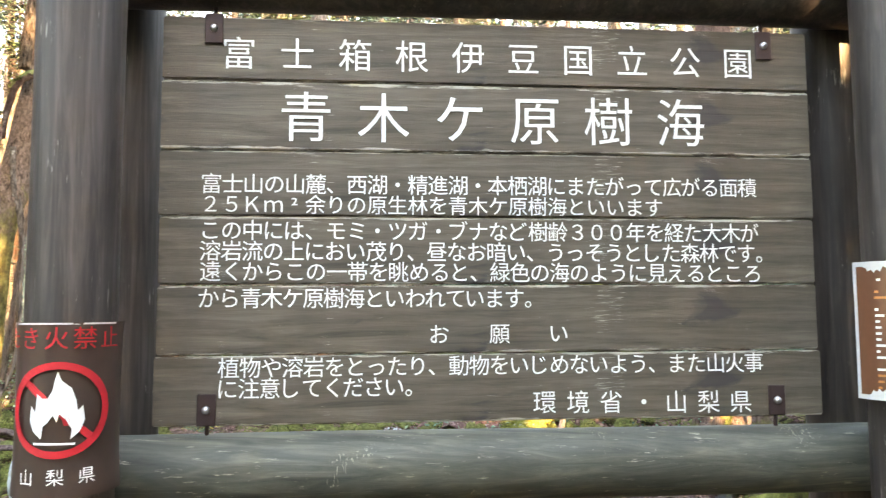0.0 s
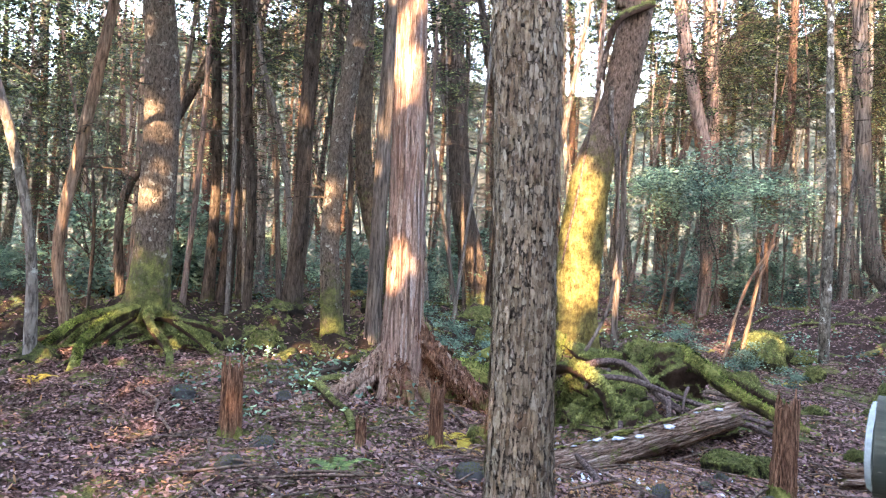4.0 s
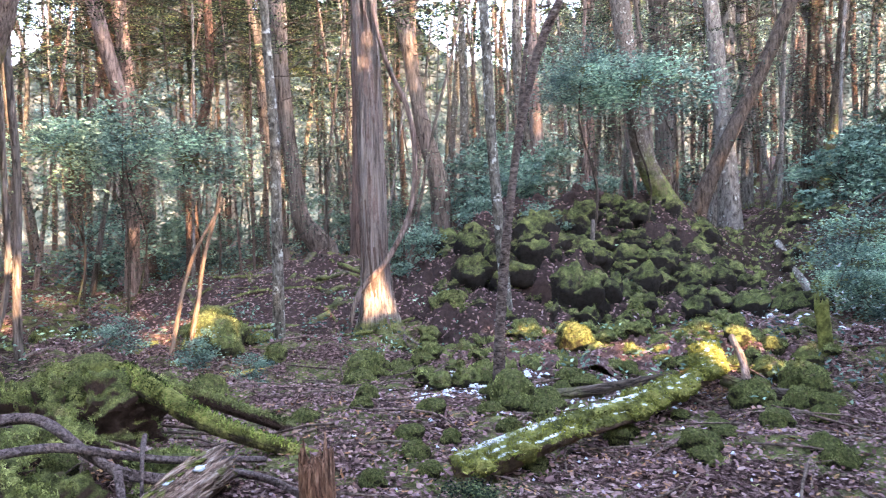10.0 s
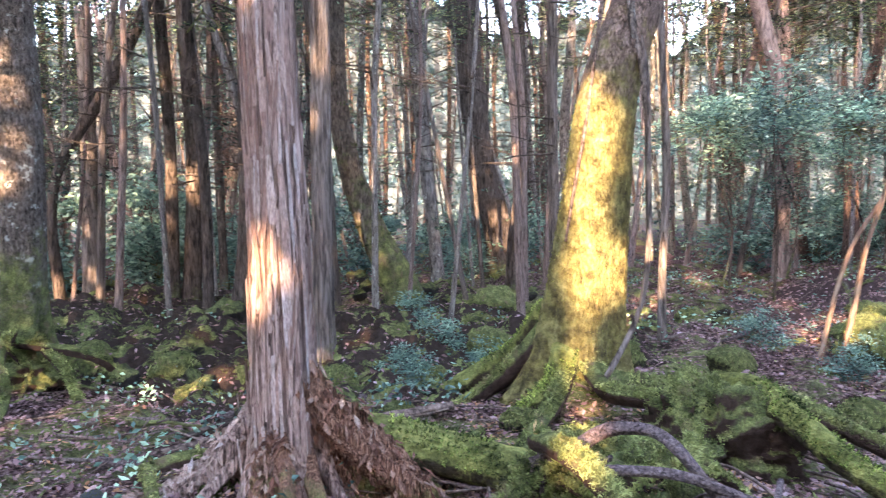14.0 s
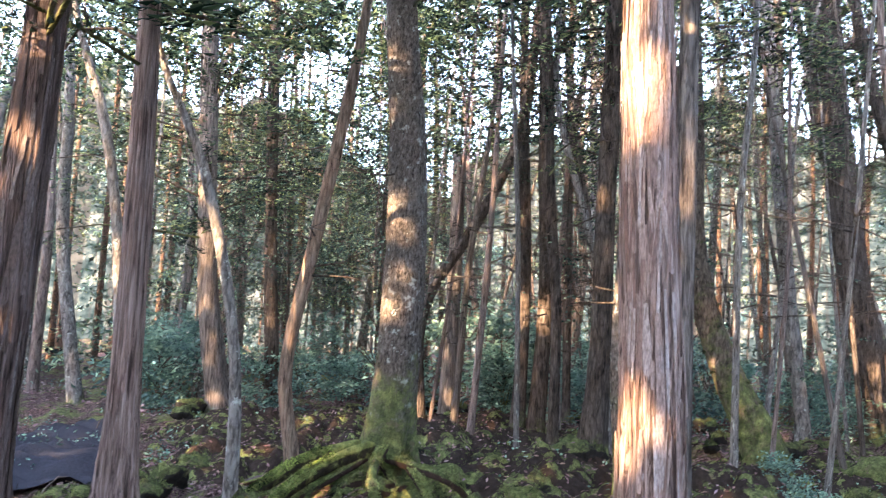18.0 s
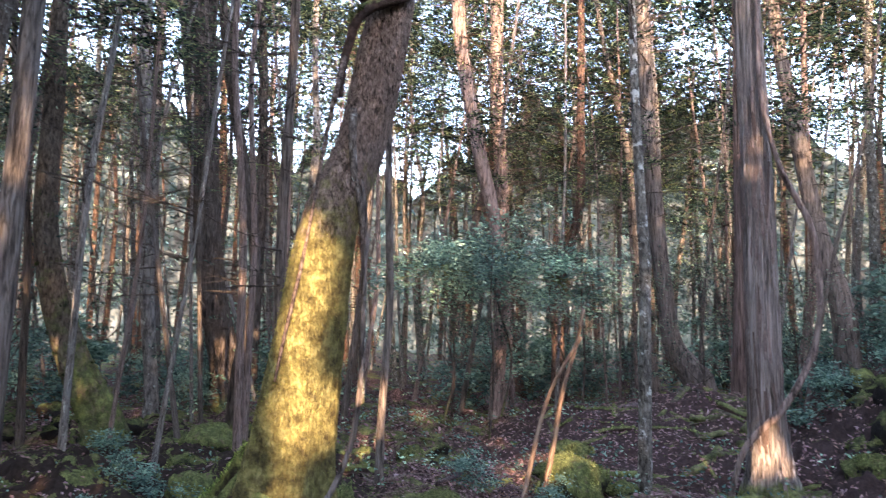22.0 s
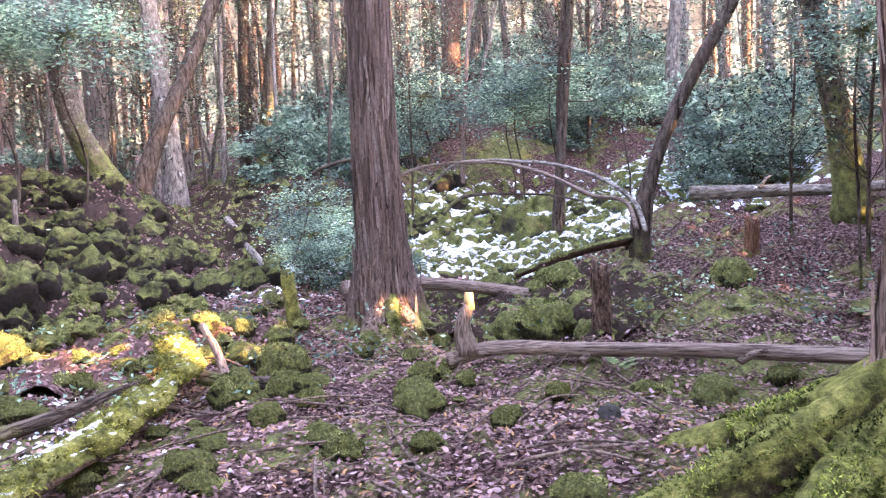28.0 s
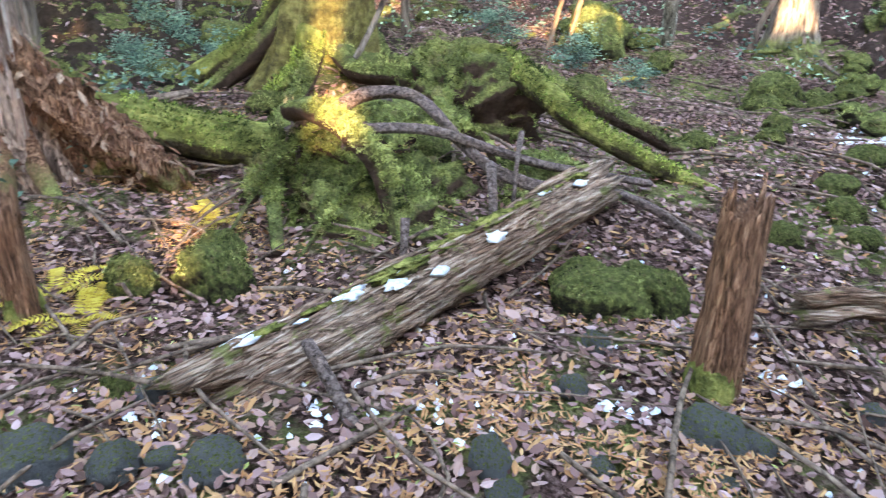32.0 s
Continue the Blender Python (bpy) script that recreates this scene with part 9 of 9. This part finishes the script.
def snow_crumbs():
    """Thin crumbs of snow on moss and leaves, thick in the hollow behind the big cedar."""
    rng = np.random.default_rng(15)
    pts = []
    for cx, cy, rx, ry, n, lo, hi in ((-1.1, 8.15, 0.45, 0.3, 70, 0.03, 0.1), (-0.8, 8.45, 0.5, 0.4, 60, 0.03, 0.09), (-0.3, 7.7, 0.6, 0.4, 50, 0.03, 0.09), (0.2, 7.9, 0.6, 0.5, 25, 0.03, 0.09), (8.6, 11.6, 2.6, 1.6, 900, 0.03, 0.14), (6.9, 11.4, 1.2, 1.0, 300, 0.03, 0.12), (5.2, 12.4, 1.0, 1.4, 160, 0.06, 0.16), (-2.2, 5.2, 1.2, 0.8, 16, 0.02, 0.05), (12.5, 9.5, 2.0, 2.0, 200, 0.1, 0.3), (3.0, 10.8, 1.0, 1.0, 60, 0.05, 0.12), (-0.5, 6.6, 1.2, 1.0, 20, 0.02, 0.05), (-3.0, 4.2, 0.8, 0.4, 12, 0.02, 0.06), (-3.0, 3.2, 1.2, 0.6, 16, 0.03, 0.06), (-2.86, 4.34, 0.12, 0.07, 6, 0.02, 0.05), (-2.58, 4.45, 0.12, 0.07, 6, 0.02, 0.05), (-2.18, 4.72, 0.12, 0.07, 7, 0.02, 0.055), (-1.77, 5.1, 0.1, 0.07, 6, 0.02, 0.05), (-3.32, 4.53, 0.08, 0.06, 5, 0.05, 0.1), (-3.86, 5.61, 0.1, 0.06, 4, 0.05, 0.1)):
        p = np.stack([rng.normal(cx, rx * 0.55, n * 2), rng.normal(cy, ry * 0.55, n * 2), rng.uniform(lo * 0.3, hi * 0.42, n * 2)], -1)
        pts.append(p)
    pts = np.vstack(pts)
    th = np.arange(7) / 7 * 2 * np.pi
    vs, ts = [], []
    for k, (x, y, r) in enumerate(pts):
        rad = r * rng.uniform(0.5, 1.1, 7)
        X, Y = x + rad * np.cos(th), y + rad * np.sin(th)
        ring = np.stack([X, Y, lift(X, Y) + 0.012], -1)
        vs.append(np.vstack([ring, [[x, y, float(lift(x, y)) + 0.025 + 0.12 * r]]]))
        j = np.arange(7)
        ts.append(np.stack([j, (j + 1) % 7, 0 * j + 7], -1) + 8 * k)
    return raw_mesh("snow", np.vstack(vs), np.zeros((0, 4)), SNOW, True, np.vstack(ts))


tagged(hang("snow_patches", snow_crumbs()), "thin patches of white snow on moss and leaves", "snow", kind="stuff")


def snow_sheet(name, label, cx, cy, rx, ry, seed):
    """Thin snow over mossy lumps, ragged at its rim."""
    n = 100
    u = np.linspace(-1.15, 1.15, n)
    U, V = np.meshgrid(u, u, indexing="ij")
    X, Y = cx + U * rx, cy + V * ry
    lumps = np.array([[noise.noise(Vector((X[i, j] * 4.3, Y[i, j] * 4.3, seed))) + 0.7 * noise.noise(Vector((X[i, j] * 11, Y[i, j] * 11, seed + 3))) for j in range(n)] for i in range(n)])
    edge = 1 - np.hypot(U, V)
    Z = lift(X, Y) + 0.05 + 0.11 * lumps + 0.1 * np.clip(edge * 2, -1.5, 0.6)
    i, j = np.meshgrid(np.arange(n - 1), np.arange(n - 1), indexing="ij")
    a = i * n + j
    me = raw_mesh(name, np.stack([X, Y, Z], -1).reshape(-1, 3), np.stack([a, a + n, a + n + 1, a + 1], -1).reshape(-1, 4), SNOW_MOSS, True)
    tagged(hang(name, me), label, "snow", kind="stuff")


snow_sheet("snow_cover", "broken white snow over mossy lumps in the hollow", 8.5, 11.5, 2.4, 1.8, 4)
snow_sheet("snow_cover", "thin snow between mossy stones by the big cedar", 5.3, 12.6, 1.1, 1.1, 7)
snow_sheet("snow_cover", "snow patch under the shrubs on the slope", 13.2, 10.4, 1.6, 1.4, 9)
